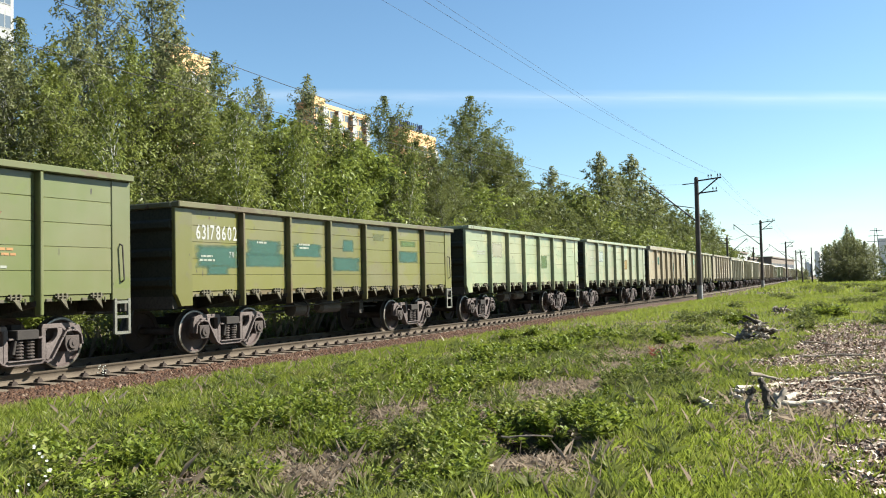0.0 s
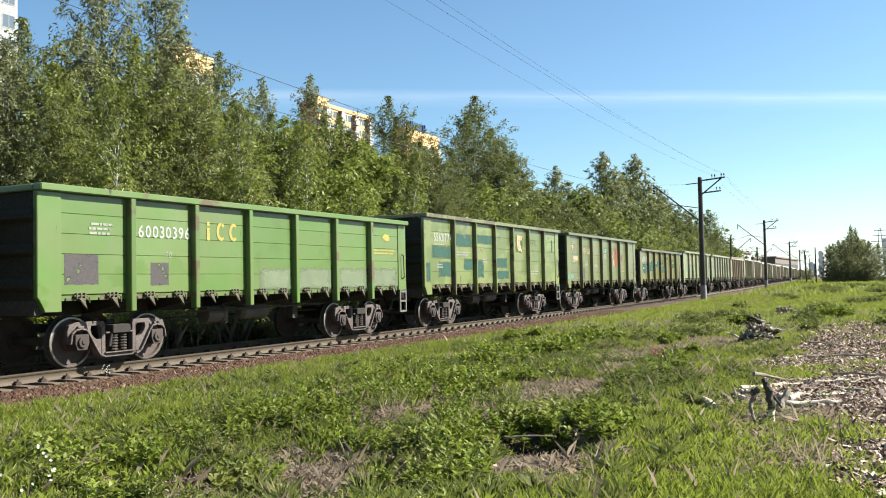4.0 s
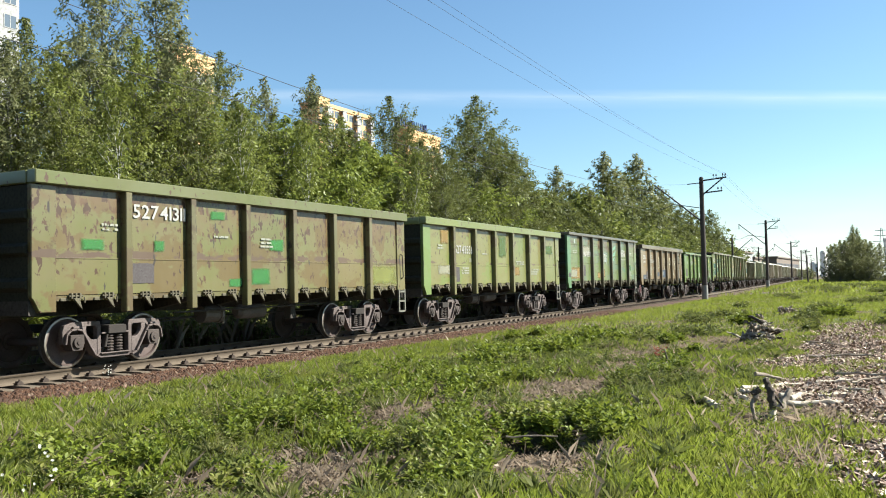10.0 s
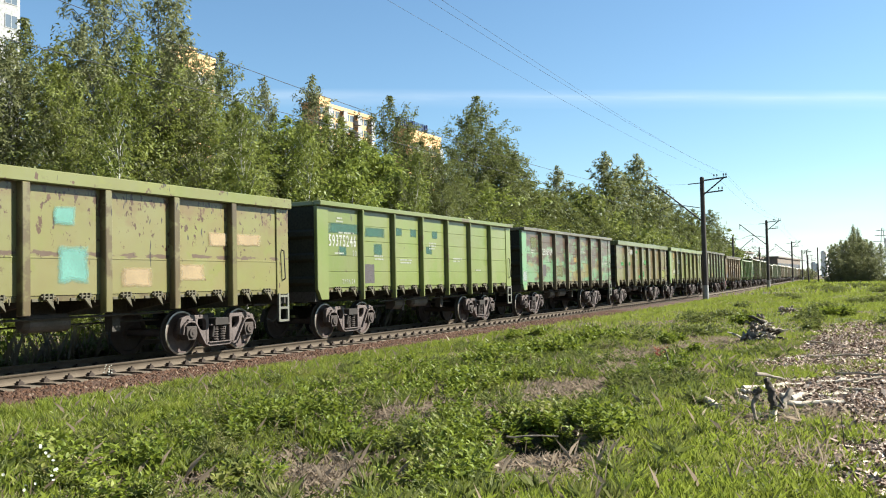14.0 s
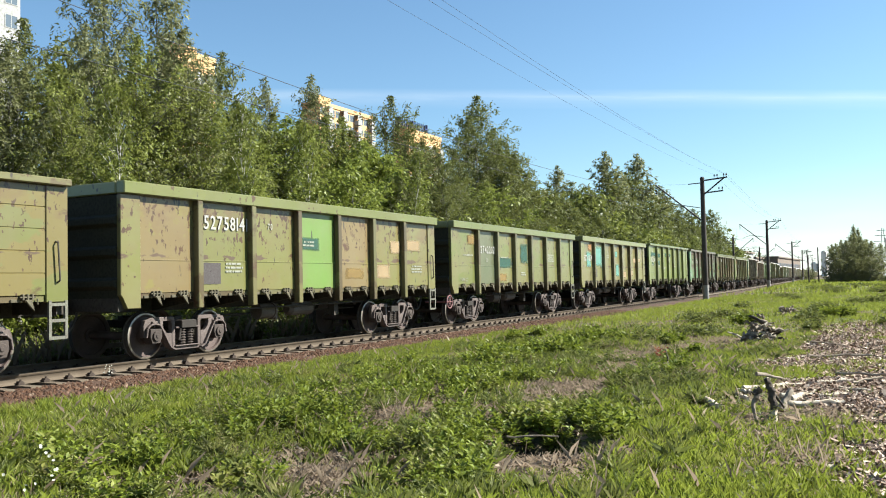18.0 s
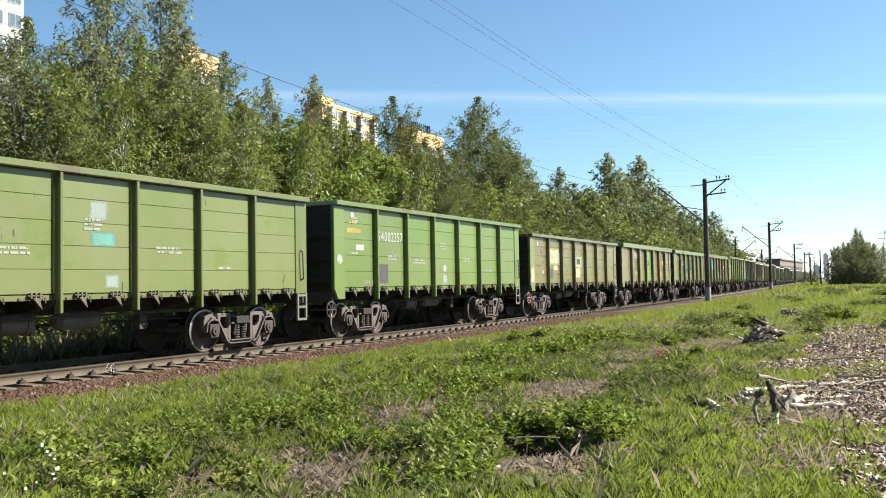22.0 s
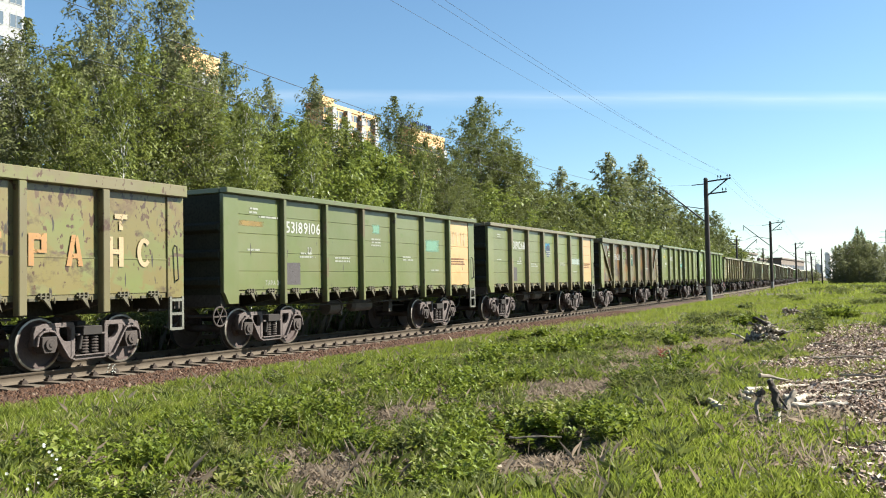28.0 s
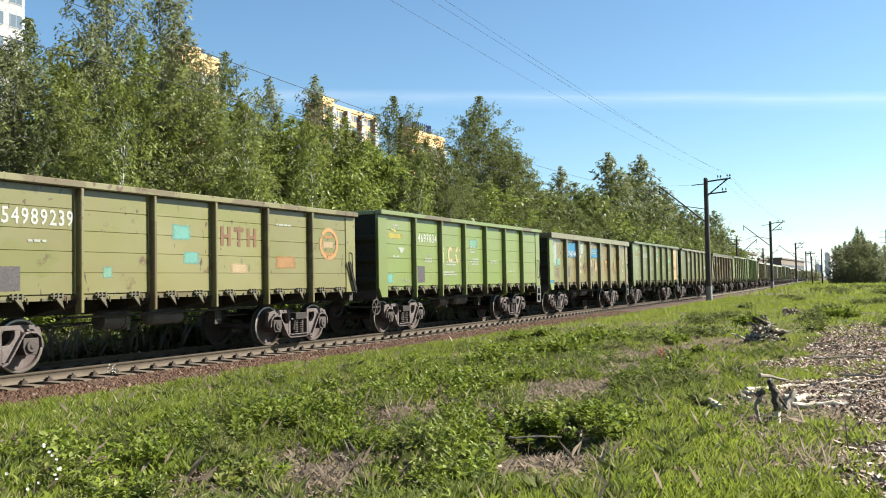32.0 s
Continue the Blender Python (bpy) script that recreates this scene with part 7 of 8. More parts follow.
def make_grass():
    r = np.random.default_rng(7)
    sets = []
    for tufts, per, x0, x1, y0, y1, hh, ww, rad in ((120000, 9, 4.2, 27, -1.0, 12.6, (0.06, 0.19), (0.0020, 0.0042), 0.026), (24000, 8, 26, 75, -12, 13.8, (0.08, 0.24), (0.006, 0.013), 0.12),
                                                   (9000, 8, 75, 250, -50, 21, (0.22, 0.5), (0.022, 0.05), 0.4)):
        cx, cy = r.uniform(x0, x1, tufts), r.uniform(y0, y1, tufts)
        patch = wobble(cx, cy, 0.9, 2.0) * 0.5 + wobble(cx, cy, 2.3, 5.0) * 0.5
        leaf = leafy_here(cx, cy)
        bare = np.clip(0.80 + 0.6 * patch + 0.5 * wobble(cx, cy, 4.1, 0.7) + 0.4 * wobble(cx, cy, 8.5, 1.9), 0.03, 1)
        keep = r.uniform(0, 1, tufts) < np.clip(1.0 - 0.88 * dry_here(cx, cy), 0.01, 1) * (1 - 0.98 * chips_here(cx, cy)) * (bare * leaf * 0.92 + (0.5 + 0.5 * bare) * (1 - leaf)) * seen_side(cx, cy)
        o = off_track(cx, cy)
        keep &= (o < -2.5 + 0.15 * wobble(cx, cy, 2.0, 1.0)) | (o > 2.6)
        cx, cy, patch, o, leaf = cx[keep], cy[keep], patch[keep], o[keep], leaf[keep]
        tall = r.uniform(0.5, 1.4, len(cx)) * (1 + 0.35 * patch) * np.clip(1 + 0.5 * wobble(cx, cy, 13.0, 2.7) + 0.35 * wobble(cx, cy, 23.0, 0.9), 0.45, 1.7) * np.where(o > -3.0, 0.8, 1.0) * (1 - 0.12 * leaf) * (1 - 0.62 * behind(cx, cy)) * np.where(np.hypot((cx - 10.6) / 0.9, (cy - 1.35) / 0.40) < 1, 0.42, 1.0) * np.where(np.hypot((cx - 11.9) / 1.2, (cy - 1.55) / 1.0) < 1, 0.42, 1.0)
        tall = np.minimum(tall, 1.25) * (0.84 + 0.16 * leaf)
        x = np.repeat(cx, per) + r.normal(0, rad, len(cx) * per)
        y = np.repeat(cy, per) + r.normal(0, rad, len(cx) * per)
        h = r.uniform(*hh, len(x)) * np.repeat(tall, per)
        if x0 < 5:
            # taller, darker tussocks in the weedy ground
            sets_b = tussocks(r)
        sets.append(blades(r, x, y, h, r.uniform(*ww, len(x)), r.uniform(0.06, 0.72, len(x))))
    for (v, f), label in zip(sets, ("bright green meadow grass in sunlight", "bright green meadow grass along the line", "far meadow grass")):
        tagged(new("grass", fast_mesh("grass", v, f, M["grass"])), label, "grass", kind="stuff")
    tagged(new("grass", fast_mesh("grass", *sets_b, M["weed_b"])), "dull green coarse grass tussocks among the weeds", "grass", kind="stuff")
    # dead straw: a thick tangle where the turf is dry, flecks elsewhere
    n = 620000
    x, y = r.uniform(4.4, 27, n), r.uniform(-0.4, 9.8, n)
    d = dry_here(x, y)
    keep = r.uniform(0, 1, n) < (0.05 + 0.10 * leafy_here(x, y) + 0.9 * d * (1 - 0.6 * chips_here(x, y))) * seen_side(x, y) * (np.hypot((x - PIT[0]) / 0.75, (y - PIT[1]) / 0.62) > 1)
    for cx, cy, q in HOLLOWS:
        keep &= np.hypot(x - cx, y - cy) > 0.8 * q
    x, y, d = x[keep], y[keep], d[keep]
    v, f = blades(r, x, y, r.uniform(0.05, 0.15, len(x)), r.uniform(0.0018, 0.0050, len(x)) * (1 + 0.03 * np.maximum(0, x - 8)), r.uniform(0.4, 2.0, len(x)))
    tagged(new("dead_grass", fast_mesh("dead_grass", v, f, M["straw"])), "dry straw-coloured dead grass on bare patches", "dead grass", kind="stuff")


make_grass()


def make_near_turf():
    """Turf round the lookout and behind it."""
    r = np.random.default_rng(71)
    n, per = 9000, 7
    x, y = r.uniform(-15, 7.5, n), r.uniform(-13, 11.2, n)
    keep = ((x < 4.2) | (y < -0.6)) & (r.uniform(0, 1, n) < 0.55 + 0.6 * wobble(x, y, 0.9, 2.0))
    x, y = np.repeat(x[keep], per), np.repeat(y[keep], per)
    x, y = x + r.normal(0, 0.05, len(x)), y + r.normal(0, 0.05, len(y))
    v, f = blades(r, x, y, r.uniform(0.07, 0.22, len(x)), r.uniform(0.004, 0.008, len(x)), r.uniform(0.1, 0.9, len(x)))
    tagged(new("grass", fast_mesh("grass", v, f, M["grass"])), "patchy green turf with bare soil between", "grass", kind="stuff")


make_near_turf()


def make_stalks():
    """Thin pale stems that stand over the turf, some with a drooping seed head."""
    r = np.random.default_rng(77)
    n = 5200
    x, y = r.uniform(4, 30, n), r.uniform(-0.3, 11.8, n)
    keep = (r.uniform(0, 1, n) < np.clip(0.45 + 0.9 * wobble(x, y, 1.4, 6.0), 0.05, 1) * (1 - 0.8 * chips_here(x, y))) & (off_track(x, y) < -3.0) & (np.hypot((x - PIT[0]) / 0.9, (y - PIT[1]) / 0.7) > 1)
    x, y = x[keep], y[keep]
    v, f = blades(r, x, y, r.uniform(0.14, 0.34, len(x)), 0.0010 + 0.00008 * x, r.uniform(0.05, 0.8, len(x)))
    tagged(new("dry_stalks", fast_mesh("dry_stalks", v, f, M["straw"])), "thin pale dry stalks standing in the grass", "dead grass", kind="stuff")


make_stalks()


def make_weeds():
    r = np.random.default_rng(17)
    big = [(8.50, 6.52, 0.42, 0.46), (8.15, 6.75, 0.34, 0.42), (8.85, 6.25, 0.36, 0.40), (6.64, 7.27, 0.36, 0.36), (6.0, 7.68, 0.40, 0.36), (6.3, 6.5, 0.34, 0.32), (5.45, 6.45, 0.36, 0.36), (6.70, 3.62, 0.42, 0.27), (7.0, 3.55, 0.3, 0.25), (8.35, 4.0, 0.42, 0.34), (7.9, 4.3, 0.3, 0.28),
           (9.50, 3.88, 0.36, 0.32), (9.70, 3.46, 0.36, 0.32), (9.86, 3.0, 0.34, 0.30), (9.35, 2.75, 0.26, 0.24), (7.5, 3.85, 0.26, 0.27), (19.3, 6.95, 0.45, 0.5), (18.9, 7.1, 0.35, 0.42), (16.6, 7.4, 0.7, 0.45), (12.6, 5.9, 0.5, 0.38),
           (7.3, 6.5, 0.34, 0.3), (9.3, 6.7, 0.4, 0.36), (11.3, 7.0, 0.4, 0.32), (24, 7.6, 0.5, 0.4), (33, 4.8, 0.5, 0.4), (38, 2.0, 0.6, 0.45), (5.2, 5.6, 0.3, 0.3), (6.0, 5.0, 0.28, 0.26), (7.9, 5.3, 0.26, 0.28)]
    for cx, cy, rad, h in big:
        v, f = clump(r, cx, cy, rad, h, 0.094 if cx < 12 else 0.10, 0.28)
        tagged(new("weed_clump", fast_mesh("weed_clump", v, f, M["weed"])), "clump of fresh green broad-leaved weeds in the grass", "weeds", "weed clumps", "stuff")
    v, f = joined([clump(r, cx, cy, rad, h, 0.10, 0.10) for cx, cy, rad, h in ((13.1, 3.45, 0.45, 0.24), (13.7, 3.6, 0.40, 0.27), (14.3, 3.1, 0.35, 0.22), (13.4, 2.9, 0.30, 0.18))])
    tagged(new("leafy_weeds", fast_mesh("leafy_weeds", v, f, M["weed_b"])), "dull grey-green narrow-leaved weeds beside the dry turf", "weeds", kind="stuff")
    # smaller clumps of mixed kinds all over the weedy ground, with gaps between them
    spots = []
    px_, py_ = r.uniform(4.6, 25, 5000), r.uniform(2.6, 9.8, 5000)
    fit = (py_ < 1.15 * px_ + 0.6) & (r.uniform(0, 1, 5000) < leafy_here(px_, py_) * (1 - dry_here(px_, py_))) & (behind(px_, py_) < 0.35)
    fit &= np.hypot(((px_ - 8.35) * 0.93 + (py_ - 3.3) * 0.367) / 1.2, ((py_ - 3.3) * 0.93 - (px_ - 8.35) * 0.367) / 0.46) > 1
    for x, y in zip(px_[fit], py_[fit]):
        if len(spots) < 125 and not any((x - a) ** 2 + (y - b) ** 2 < (0.40 + 0.012 * x) ** 2 for a, b in spots):
            spots.append((x, y))
    sets = {"weed": [], "weed_b": []}
    for i, (x, y) in enumerate(spots):
        k = r.uniform(0.6, 1.4)
        mat = "weed_b" if r.uniform() < 0.42 else "weed"
        sets[mat].append(clump(r, x, y, 0.24 * k, r.uniform(0.14, 0.38), (0.062 if mat == "weed_b" else 0.076) * (1 + max(0, x - 10) * 0.03), 0.14 if mat == "weed_b" else 0.23))
    for mat, label in (("weed", "fresh green broad-leaved weeds among the grass"), ("weed_b", "grey-green narrow-leaved weeds among the grass")):
        v, f = joined(sets[mat])
        tagged(new("leafy_weeds", fast_mesh("leafy_weeds", v, f, M[mat])), label, "weeds", kind="stuff")
    # single low shoots in between and in the grass strip
    n = 16000
    x, y = r.uniform(4.2, 30, n), r.uniform(0, 12.0, n)
    keep = (r.uniform(0, 1, n) < (0.14 + 0.16 * leafy_here(x, y)) * (1 - 0.97 * dry_here(x, y)) * (1 - 0.9 * chips_here(x, y)) * seen_side(x, y)) & (off_track(x, y) < -2.9)
    x, y = x[keep], y[keep]
    v, f = shoots(r, x, y, r.uniform(0.06, 0.20, len(x)) * np.clip(0.8 + 0.5 * wobble(x, y, 1.1, 1.0), 0.3, 1.3) * (1 - 0.7 * behind(x, y)), 0.060, 8)
    tagged(new("leafy_weeds", fast_mesh("leafy_weeds", v, f, M["weed_b"])), "low dull green shoots among the grass", "weeds", kind="stuff")


def joined(pairs):
    vs, fs, k = [], [], 0
    for v, f in pairs:
        vs.append(v)
        fs.append(f + k)
        k += len(v)
    return np.concatenate(vs), np.concatenate(fs)


def clump(r, cx, cy, rad, h, size, broad=0.23):
    """Stems that lean outwards from one root patch, tallest in the middle."""
    m = int(150 * rad * rad + 12)
    a, q = r.uniform(0, 6.28, m), np.sqrt(r.uniform(0, 1, m))
    out = np.stack([np.cos(a) * q, np.sin(a) * q], 1)
    return shoots(r, cx + rad * out[:, 0], cy + rad * out[:, 1], h * r.uniform(0.55, 1.15, m) * (1 - 0.5 * q * q), size, 14, broad, out * 0.6)


def shoots(r, sx, sy, sh, size, per=10, broad=0.22, lean=None):
    """Stems set with folded, pointed leaves."""
    m = len(sx)
    k = np.repeat(np.arange(m), per)
    u = np.tile(np.linspace(0.2, 1.0, per), m) + r.uniform(-0.05, 0.05, m * per)
    turn = np.tile(np.arange(per) * 2.4, m) + np.repeat(r.uniform(0, 6.28, m), per)
    lx, ly = r.normal(0, 0.22, m), r.normal(0, 0.22, m)
    if lean is not None:
        lx, ly = lx + lean[:, 0], ly + lean[:, 1]
    sh = np.maximum(sh, 0.05)
    p = np.stack([sx[k] + lx[k] * u * sh[k], sy[k] + ly[k] * u * sh[k], zs(sx, sy)[k] + sh[k] * u], 1)
    d = np.stack([np.cos(turn), np.sin(turn), 1.0 * u - 0.1 + r.normal(0, 0.4, len(k))], 1)
    d /= np.linalg.norm(d, axis=1)[:, None]
    b = np.cross(d, np.array([0, 0, 1.0]) + 0.35 * r.normal(0, 1, (len(k), 3)))
    b /= np.linalg.norm(b, axis=1)[:, None]
    up = np.cross(b, d)
    s = (size * (1.2 - 0.55 * u) * r.uniform(0.7, 1.35, len(k)) * np.clip(0.75 + 0.035 * sx[k], 1, 1.8))[:, None]
    v = np.stack([p, p + (0.40 * d + broad * b + 0.10 * up) * s, p + (d - 0.12 * up) * s, p + (0.40 * d - broad * b + 0.10 * up) * s], 1).reshape(-1, 3)
    j = 4 * np.arange(len(k))[:, None]
    return v, np.concatenate([np.array([[0, 2, 1]]) + j, np.array([[0, 3, 2]]) + j])


make_weeds()


def make_far_weeds():
    """Coarse darker clumps that break up the far meadow."""
    r = np.random.default_rng(57)
    xs, ys = [], []
    for _ in range(52):
        cx = 24 + 95 * r.uniform() ** 1.4
        cy, rad = r.uniform(-0.06 * cx, 7.5), r.uniform(0.2, 0.7) * (1 + cx / 90)
        m = int(60 * rad)
        xs.append(r.normal(cx, 0.5 * rad, m))
        ys.append(r.normal(cy, 0.4 * rad, m))
    x, y = np.concatenate(xs), np.concatenate(ys)
    keep = (off_track(x, y) < -3.4) & (chips_here(x, y) < 0.3) & (np.hypot((x - 23.5) / 5.0, (y - 3.0) / 1.6) > 1)
    x, y = x[keep], y[keep]
    v, f = shoots(r, x, y, r.uniform(0.12, 0.34, len(x)), 0.11, 10, 0.15)
    tagged(new("leafy_weeds", fast_mesh("leafy_weeds", v, f, M["weed_b"])), "coarse dull green weed clumps in the far meadow", "weeds", kind="stuff")


make_far_weeds()


def make_undergrowth():
    """Tall weeds in the shade on the far side of the line."""
    r = np.random.default_rng(31)
    n = 5000
    s, o = r.uniform(8, 80, n), r.uniform(2.6, 3.6, n)
    p = np.array([tuple(track(a, b)[0]) for a, b in zip(s, o)])
    h = r.uniform(0.95, 1.75, n) * np.clip(0.95 + 0.25 * np.sin(s * 0.9) + 0.15 * np.sin(s * 2.3), 0.6, 1.3) * np.where(np.sin(s * 0.62) + 0.6 * np.sin(s * 1.7 + 1.0) > 0.15, 0.32, 1.0)
    v, f = shoots(r, p[:, 0], p[:, 1], h, 0.17)
    tagged(new("undergrowth", fast_mesh("undergrowth", v, f, M["leaf_e"])), "tall shaded weeds beyond the track", "weeds", kind="stuff")
    # a sunlit fringe in front of the wood, seen between the wheels
    n = 2600
    s, o = r.uniform(8, 80, n), r.uniform(4.9, 5.7, n)
    p = np.array([tuple(track(a, b)[0]) for a, b in zip(s, o)])
    v, f = shoots(r, p[:, 0], p[:, 1], r.uniform(0.35, 1.15, n), 0.15)
    tagged(new("undergrowth", fast_mesh("undergrowth", v, f, M["leaf_e"])), "sunlit weeds at the foot of the wood", "weeds", kind="stuff")
    n = 2400
    s, o = r.uniform(8, 70, n), r.uniform(4.6, 5.4, n)
    p = np.array([tuple(track(a, b)[0]) for a, b in zip(s, o)])
    v, f = blades(r, p[:, 0], p[:, 1], r.uniform(0.5, 1.4, n), r.uniform(0.008, 0.016, n), r.uniform(0.02, 0.3, n))
    tagged(new("dry_stalks", fast_mesh("dry_stalks", v, f, M["straw"])), "pale dry stalks at the foot of the wood", "dead grass", kind="stuff")
    n = 2600
    s, o = r.uniform(8, 60, n), r.uniform(2.3, 3.0, n)
    p = np.array([tuple(track(a, b)[0]) for a, b in zip(s, o)])
    v, f = blades(r, p[:, 0], p[:, 1], r.uniform(0.4, 1.25, n), r.uniform(0.006, 0.012, n), r.uniform(0.05, 0.5, n))
    tagged(new("dry_stalks", fast_mesh("dry_stalks", v, f, M["straw"])), "last year's brown stalks standing beyond the track", "dead grass", kind="stuff")


make_undergrowth()


# ---------- felled wood ----------
M["log"] = grainy("peeled_weathered_log", (1.34, 1.18, 0.94), (0.86, 0.70, 0.51), 0.9, 0, 7, 30, 0.5, 0.01, c3=(0.40, 0.30, 0.21))
M["stump"] = grainy("dark_split_wood", (0.11, 0.085, 0.065), (0.20, 0.15, 0.11), 0.9, 0, 4, 25, 0.7, 0.02, c3=(0.05, 0.04, 0.03))
M["brush"] = grainy("grey_dead_branches", (0.72, 0.59, 0.45), (0.46, 0.36, 0.27), 0.9, 0, 3, 25, 0.6, 0.01)
mm, nn, ll, bb = base_mat("wood_chips", 0.9)
rr = ramp(nn, [(0.0, (0.05, 0.031, 0.022)), (0.30, (0.19, 0.125, 0.09)), (0.72, (0.30, 0.22, 0.165)), (0.90, (0.46, 0.36, 0.27)), (1.0, (0.68, 0.58, 0.46))])
ll.new(nn.new("ShaderNodeNewGeometry").outputs["Random Per Island"], rr.inputs["Fac"])
ll.new(rr.outputs["Color"], bb.inputs["Base Color"])
M["chips"] = mm


def bent(g, p, q, r0, r1, seed, n=5, n_side=8, wob=0.04):
    """One crooked tapering limb with closed ends."""
    rnd = random.Random(seed)
    p, q = Vector(p), Vector(q)
    pts = [p.lerp(q, i / n) + Vector([rnd.uniform(-wob, wob) if 0 < i < n else 0 for _ in range(3)]) for i in range(n + 1)]
    d = (q - p).normalized()
    u = d.cross(Vector((0.13, 0.31, 1.0))).normalized()
    w = d.cross(u)
    vs = []
    for i, c in enumerate(pts):
        r = r0 + (r1 - r0) * i / n
        vs += [tuple(c + r * rnd.uniform(0.88, 1.1) * (math.cos(6.2832 * k / n_side) * u + math.sin(6.2832 * k / n_side) * w)) for k in range(n_side)]
    fs = [(i * n_side + k, i * n_side + (k + 1) % n_side, (i + 1) * n_side + (k + 1) % n_side, (i + 1) * n_side + k) for i in range(n) for k in range(n_side)]
    fs += [tuple(range(n_side))[::-1], tuple(n * n_side + k for k in range(n_side))]
    g.add(vs, fs)
    return g


def gz(x, y, up=0.0):
    return (x, y, ground_z(x, y) + up)


for i, (a, b, r0, r1) in enumerate((((13.20, 1.98), (14.05, 1.28), 0.066, 0.054), ((12.00, 1.34), (12.36, 0.62), 0.066, 0.056), ((12.05, 2.33), (11.42, 2.02), 0.060, 0.070), ((13.9, 0.75), (13.6, 0.3), 0.04, 0.03), ((12.7, 1.42), (13.0, 1.05), 0.05, 0.04),
                                    ((12.42, 1.95), (12.24, 1.78), 0.050, 0.045), ((18.6, 2.5), (18.2, 2.1), 0.05, 0.04), ((18.9, 2.0), (19.3, 1.6), 0.04, 0.03), ((15.6, 1.0), (15.2, 0.5), 0.04, 0.03), ((12.55, 1.28), (12.85, 1.16), 0.07, 0.06),
                                    ((12.9, 0.95), (13.3, 0.62), 0.04, 0.035), ((14.6, 1.1), (14.9, 0.6), 0.05, 0.04), ((12.9, 2.02), (12.75, 1.80), 0.045, 0.040))):
    tagged(part("log", bent(Geo(), gz(*a, 0.055), gz(*b, 0.055), r0 * 0.66, r1 * 0.66, i, 8, 10, 0.018), M["log"], smooth=True), "pale weathered cut log lying in the grass", "log", "cut logs")
st = tagged(new("stump"), "dark split stump with pale barkless foot and broken roots", "stump")
part("snag", bent(Geo(), gz(10.92, 1.32, -0.05), (10.99, 1.305, -0.15), 0.034, 0.040, 30, 4, 10, 0.014), M["log"], st, "pale barkless foot", smooth=True)
part("snag", bent(Geo(), (10.985, 1.306, -0.155), (11.03, 1.33, 0.055), 0.044, 0.046, 31, 5, 10, 0.014), M["stump"], st, smooth=True)
part("snag", bent(Geo(), (11.025, 1.325, 0.045), (11.07, 1.39, 0.20), 0.045, 0.037, 34, 5, 10, 0.014), M["stump"], st, smooth=True)
part("snag", bent(Geo(), (11.068, 1.388, 0.195), (11.074, 1.392, 0.212), 0.034, 0.026, 38, 2, 9, 0.002), M["log"], st, "pale cut top")
part("snag", bent(Geo(), gz(11.00, 1.50, -0.04), (11.04, 1.55, -0.15), 0.018, 0.024, 32, 4, 9, 0.012), M["brush"], st, "pale barkless root", smooth=True)
part("snag", bent(Geo(), (11.035, 1.548, -0.155), (11.10, 1.50, 0.01), 0.025, 0.036, 36, 4, 9, 0.014), M["brush"], st, "grey broken root", smooth=True)
part("snag", bent(Geo(), (11.09, 1.545, 0.0), (11.13, 1.47, 0.075), 0.050, 0.034, 39, 4, 9, 0.016), M["stump"], st, "dark rotten root", smooth=True)
part("snag", bent(Geo(), (11.09, 1.35, 0.075), (11.14, 1.21, -0.15), 0.020, 0.010, 33, 4, 7, 0.006), M["stump"], st)
part("snag", bent(Geo(), (11.35, 1.28, -0.20), (11.55, 1.16, 0.02), 0.050, 0.034, 37, 5, 9, 0.02), M["brush"], st, "grey broken root", smooth=True)
part("snag", bent(Geo(), (11.40, 1.55, 0.22), (11.72, 1.25, 0.13), 0.030, 0.010, 35, 6, 8, 0.012), M["brush"], st, "grey split branch", smooth=True)
twig = bent(Geo(), (8.42, 3.64, -0.185), (8.56, 3.12, -0.175), 0.013, 0.008, 40, 6, 6, 0.012)
tagged(part("branch", twig, M["brush"], smooth=True), "bare grey branch lying over a hollow", "branch", "fallen branches")
stick = bent(Geo(), gz(9.27, 0.47, -0.03), (9.2, 0.485, 0.075), 0.008, 0.004, 41, 5, 5, 0.01)
tagged(part("branch", stick, M["stump"], smooth=True), "thin dark stick standing upright in the grass", "branch", "fallen branches")
stick = bent(Geo(), gz(16.1, 3.68, -0.03), (16.6, 3.87, 0.08), 0.022, 0.01, 42, 5, 5, 0.015)
tagged(part("branch", stick, M["stump"], smooth=True), "dark dead stem leaning out of the grass", "branch", "fallen branches")


M["petal"] = leafy("white_petals", (0.7, 0.7, 0.6), (1.0, 0.98, 0.85), (1.1, 1.1, 1.0))


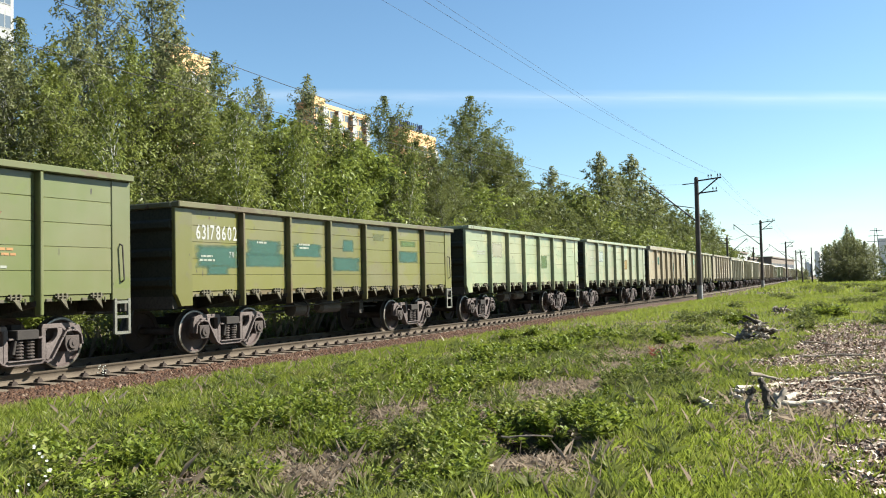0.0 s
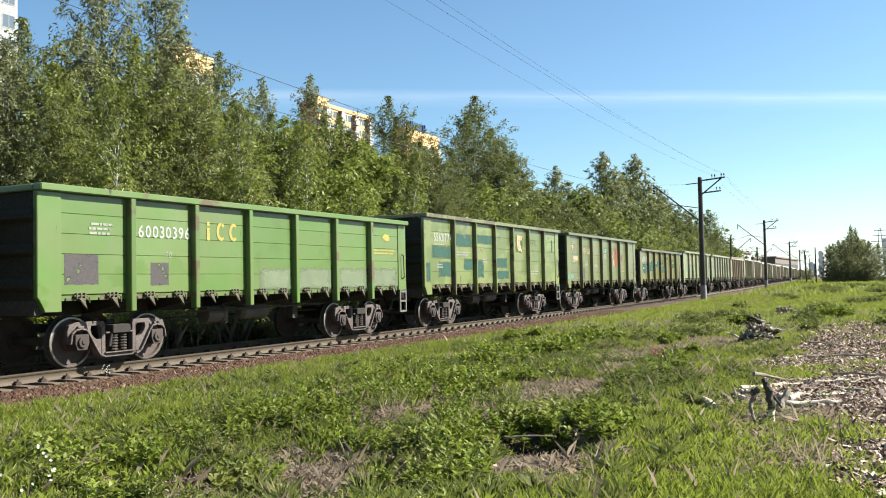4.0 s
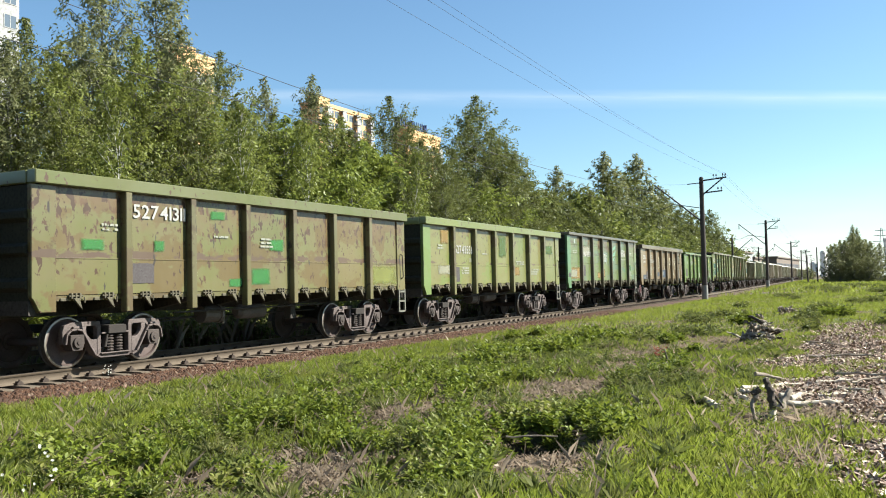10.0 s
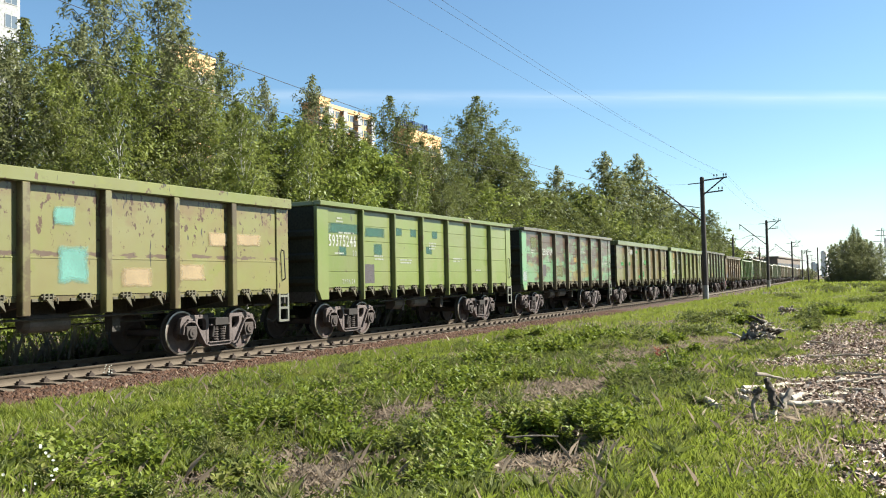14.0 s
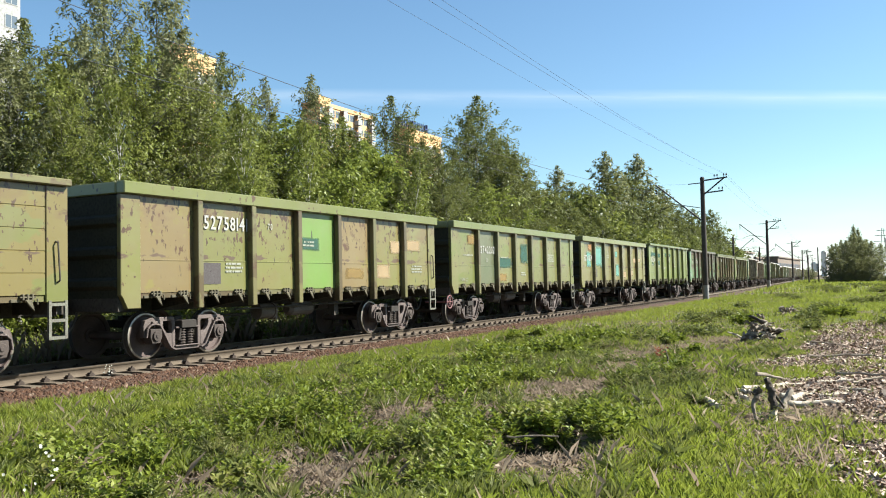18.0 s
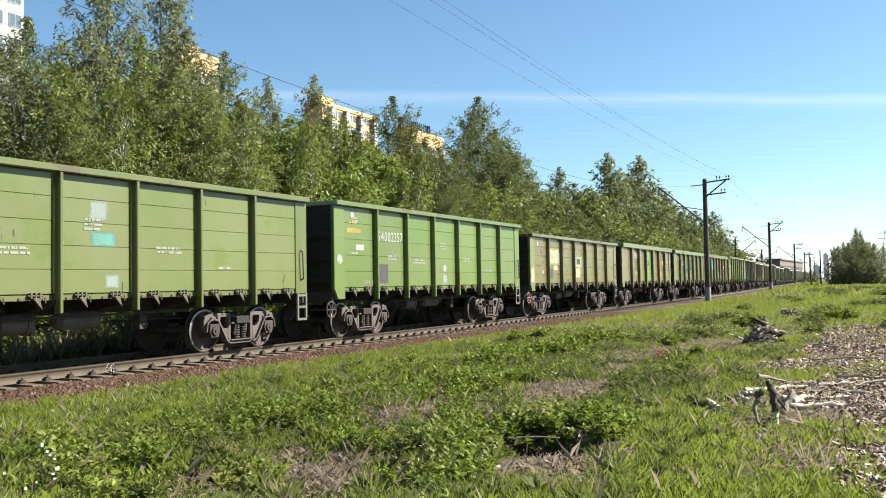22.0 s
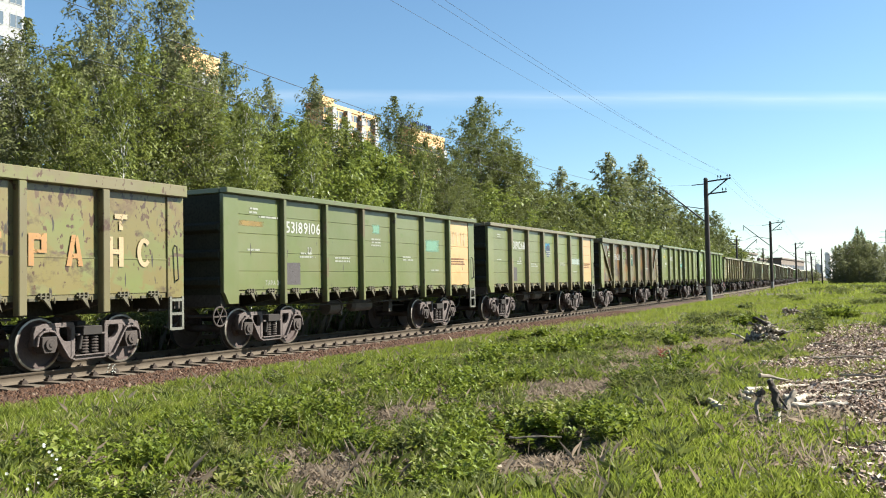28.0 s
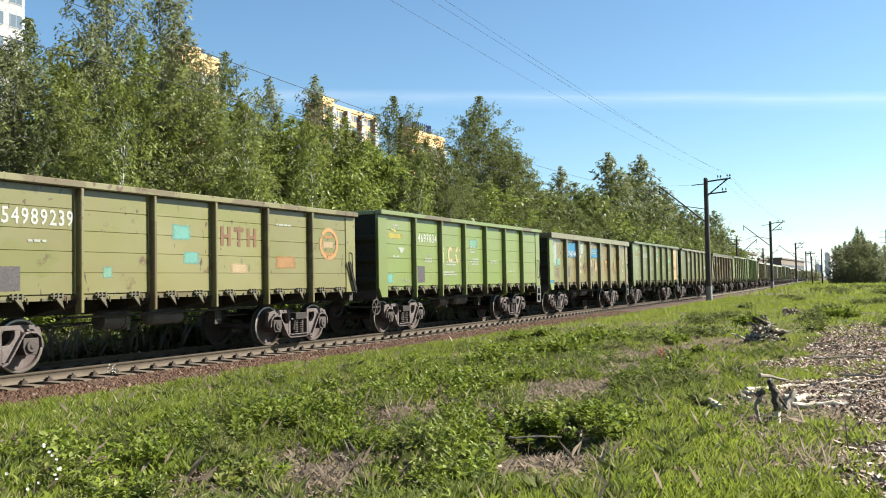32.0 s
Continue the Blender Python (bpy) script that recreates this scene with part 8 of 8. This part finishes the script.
def make_small_plants():
    r = np.random.default_rng(23)
    x, y = r.normal(18.3, 0.08, 7), r.normal(4.36, 0.06, 7)
    v, f = shoots(r, x, y, r.uniform(0.15, 0.42, 7), 0.07)
    tagged(new("red_weed", fast_mesh("red_weed", v, f, M["red_leaf"])), "small weed with reddened leaves in the grass", "weeds", kind="stuff")
    # little white blossoms
    vs = []
    for cx, cy, n, spread in ((5.00, 6.38, 15, 0.13), (12.05, 13.5, 16, 0.06)):
        for _ in range(n):
            px_, py_ = r.normal(cx, spread), r.normal(cy, spread)
            c = np.array([px_, py_, ground_z(px_, py_) + (r.uniform(0.10, 0.46) if cy < 10 else r.uniform(0.12, 0.34))])
            q, up = r.uniform(0, 3), np.array([-0.3, -0.8, 0.6]) + r.normal(0, 0.35, 3)
            up /= np.linalg.norm(up)
            u = np.cross(up, [0.0, 0.0, 1.0])
            u /= np.linalg.norm(u)
            w = np.cross(up, u)
            for i in range(5):
                a = q + i * 1.2566
                d, e = math.cos(a) * u + math.sin(a) * w + 0.25 * up, math.cos(a) * w - math.sin(a) * u
                vs += [c, c + 0.009 * d - 0.008 * e, c + 0.015 * d, c + 0.009 * d + 0.008 * e]
    v = np.array(vs)
    tagged(new("white_flowers", fast_mesh("white_flowers", v, np.arange(len(v)).reshape(-1, 4), M["petal"])), "small white flowers among the weeds", "flowers", kind="stuff")


make_small_plants()
for i, (x, y, dx, dy, r) in enumerate(((22.6, 1.86, -1.3, -0.86, 0.02), (28.1, 5.4, -1.6, -0.5, 0.04), (10.6, 4.6, 0.4, -0.3, 0.006), (7.6, 4.9, 0.3, 0.2, 0.006), (8.9, 4.5, -0.3, 0.4, 0.007), (14.5, 0.6, 0.5, -0.4, 0.02), (15.8, 0.9, -0.2, -0.9, 0.025), (19, 1.6, 0.3, -1.2, 0.03), (16.5, 3.6, 0.5, 0.6, 0.015), (9.8, 0.7, 0.02, 0.02, 0.008), (17.5, 4.4, 0.1, 0.5, 0.02))):
    tagged(part("branch", bent(Geo(), gz(x, y, 0.10), gz(x + dx, y + dy, 0.12), r, r * 0.6, 50 + i, 5, 6, 0.02), M["brush"], smooth=True), "thin dead branch on the ground", "branch", "fallen branches")
pile = tagged(new("brush_pile"), "heap of dead grey branches and roots", "brush pile")
rnd = random.Random(5)
for i in range(112):
    a, q = rnd.uniform(0, 6.28), rnd.uniform(0, 1) ** 0.6
    x, y, z = 23.5 + 0.45 * q * math.cos(a), 3.05 + 0.46 * q * math.sin(a), -0.30 + (0.80 - 0.62 * q) * rnd.random()
    d = Vector((rnd.uniform(-1, 1), rnd.uniform(-1, 1), rnd.uniform(-0.35, 0.55))) * rnd.uniform(0.18, 0.52)
    r = rnd.uniform(0.018, 0.062)
    part("branch", bent(Geo(), (x, y, z), Vector((x, y, z)) + d, r, r * 0.5, 100 + i, 4, 6, 0.05), (M["brush"], M["log"], M["brush"], M["stump"], M["brush"], M["brush"], M["brush"])[i % 7], pile)
pile = tagged(new("brush_pile"), "small far heap of grey roots in the grass", "brush pile")
for i in range(22):
    x, y, z = 40.4 + rnd.uniform(-0.5, 0.5), 4.17 + rnd.uniform(-0.28, 0.28), -0.25 + 0.3 * rnd.random()
    d = Vector((rnd.uniform(-1, 1), rnd.uniform(-1, 1), rnd.uniform(-0.3, 0.5))) * 0.32
    part("branch", bent(Geo(), (x, y, z), Vector((x, y, z)) + d, 0.05, 0.025, 200 + i, 4, 6, 0.06), M["brush"], pile)


def make_chips():
    r = np.random.default_rng(9)
    n = 520000
    x, y = r.uniform(6, 34, n), r.uniform(-1.5, 5.0, n)
    dens = chips_here(x, y) * np.where(y > -0.4, 1, 0.4)
    keep = r.uniform(0, 1, n) < dens
    x, y = x[keep], y[keep]
    n = len(x)
    p = np.stack([x, y, zs(x, y) + r.uniform(0.0, 0.06, n)], 1)
    a = r.uniform(0, 6.28, n)
    d = np.stack([np.cos(a), np.sin(a), r.normal(0, 0.35, n)], 1) * 0.013 * np.exp(r.uniform(0, 1.75, n))[:, None]
    b = np.stack([-np.sin(a), np.cos(a), r.normal(0, 0.5, n)], 1) * r.uniform(0.005, 0.020, n)[:, None]
    v = np.stack([p - d - b, p + d - b, p + d + b, p - d + b], 1).reshape(-1, 3)
    tagged(new("wood_chips", fast_mesh("wood_chips", v, np.arange(4 * n).reshape(-1, 4), M["chips"])), "scattered brown and pale wood chips on bare soil", "wood chips", kind="stuff")


make_chips()


# ---------- what moves ----------
def rolled(s):
    """How far a wheel has turned after s metres."""
    return s / 0.4785


def motions():
    for k, wagon in TRAIN.items():
        rows = []
        for i in range(33):
            p, a = track(ran(float(i)) - PITCH_W * k)
            rows.append((float(i), Matrix.Translation(p) @ Matrix.Rotation(a, 4, "Z")))
        walk(wagon, rows)
    for k, ax, w in WHEELS:
        inside = [i for i in range(0, 481) if -9.0 < ran(i / 15.0) - PITCH_W * k + ax < 62.0]
        rest = w.location.copy()
        if len(inside) < 2:
            continue
        turn = lambda t: Matrix.Translation(rest) @ Matrix.Rotation(rolled(ran(t)), 4, "Y")
        ts = [i / 15.0 for i in inside]
        rows = [(t, turn(t)) for t in ts]
        if ts[0] > 0:
            rows.insert(0, (0.0, turn(ts[0])))
        if ts[-1] < 32.0:
            rows.append((32.0, turn(ts[-1])))
        walk(w, rows)
    for tree, phase, amount in SWAY:
        base = tree.matrix_basis.copy()
        rows = []
        for i in range(0, 33):
            t = float(i)
            a = amount * (math.sin(t * 1.9 + phase) + 0.6 * math.sin(t * 3.1 + 2 * phase))
            b = 0.6 * amount * math.sin(t * 2.3 + 1.3 * phase)
            rows.append((t, base @ pose(0, 0, 0, a, b, 0)))
        walk(tree, rows)


motions()
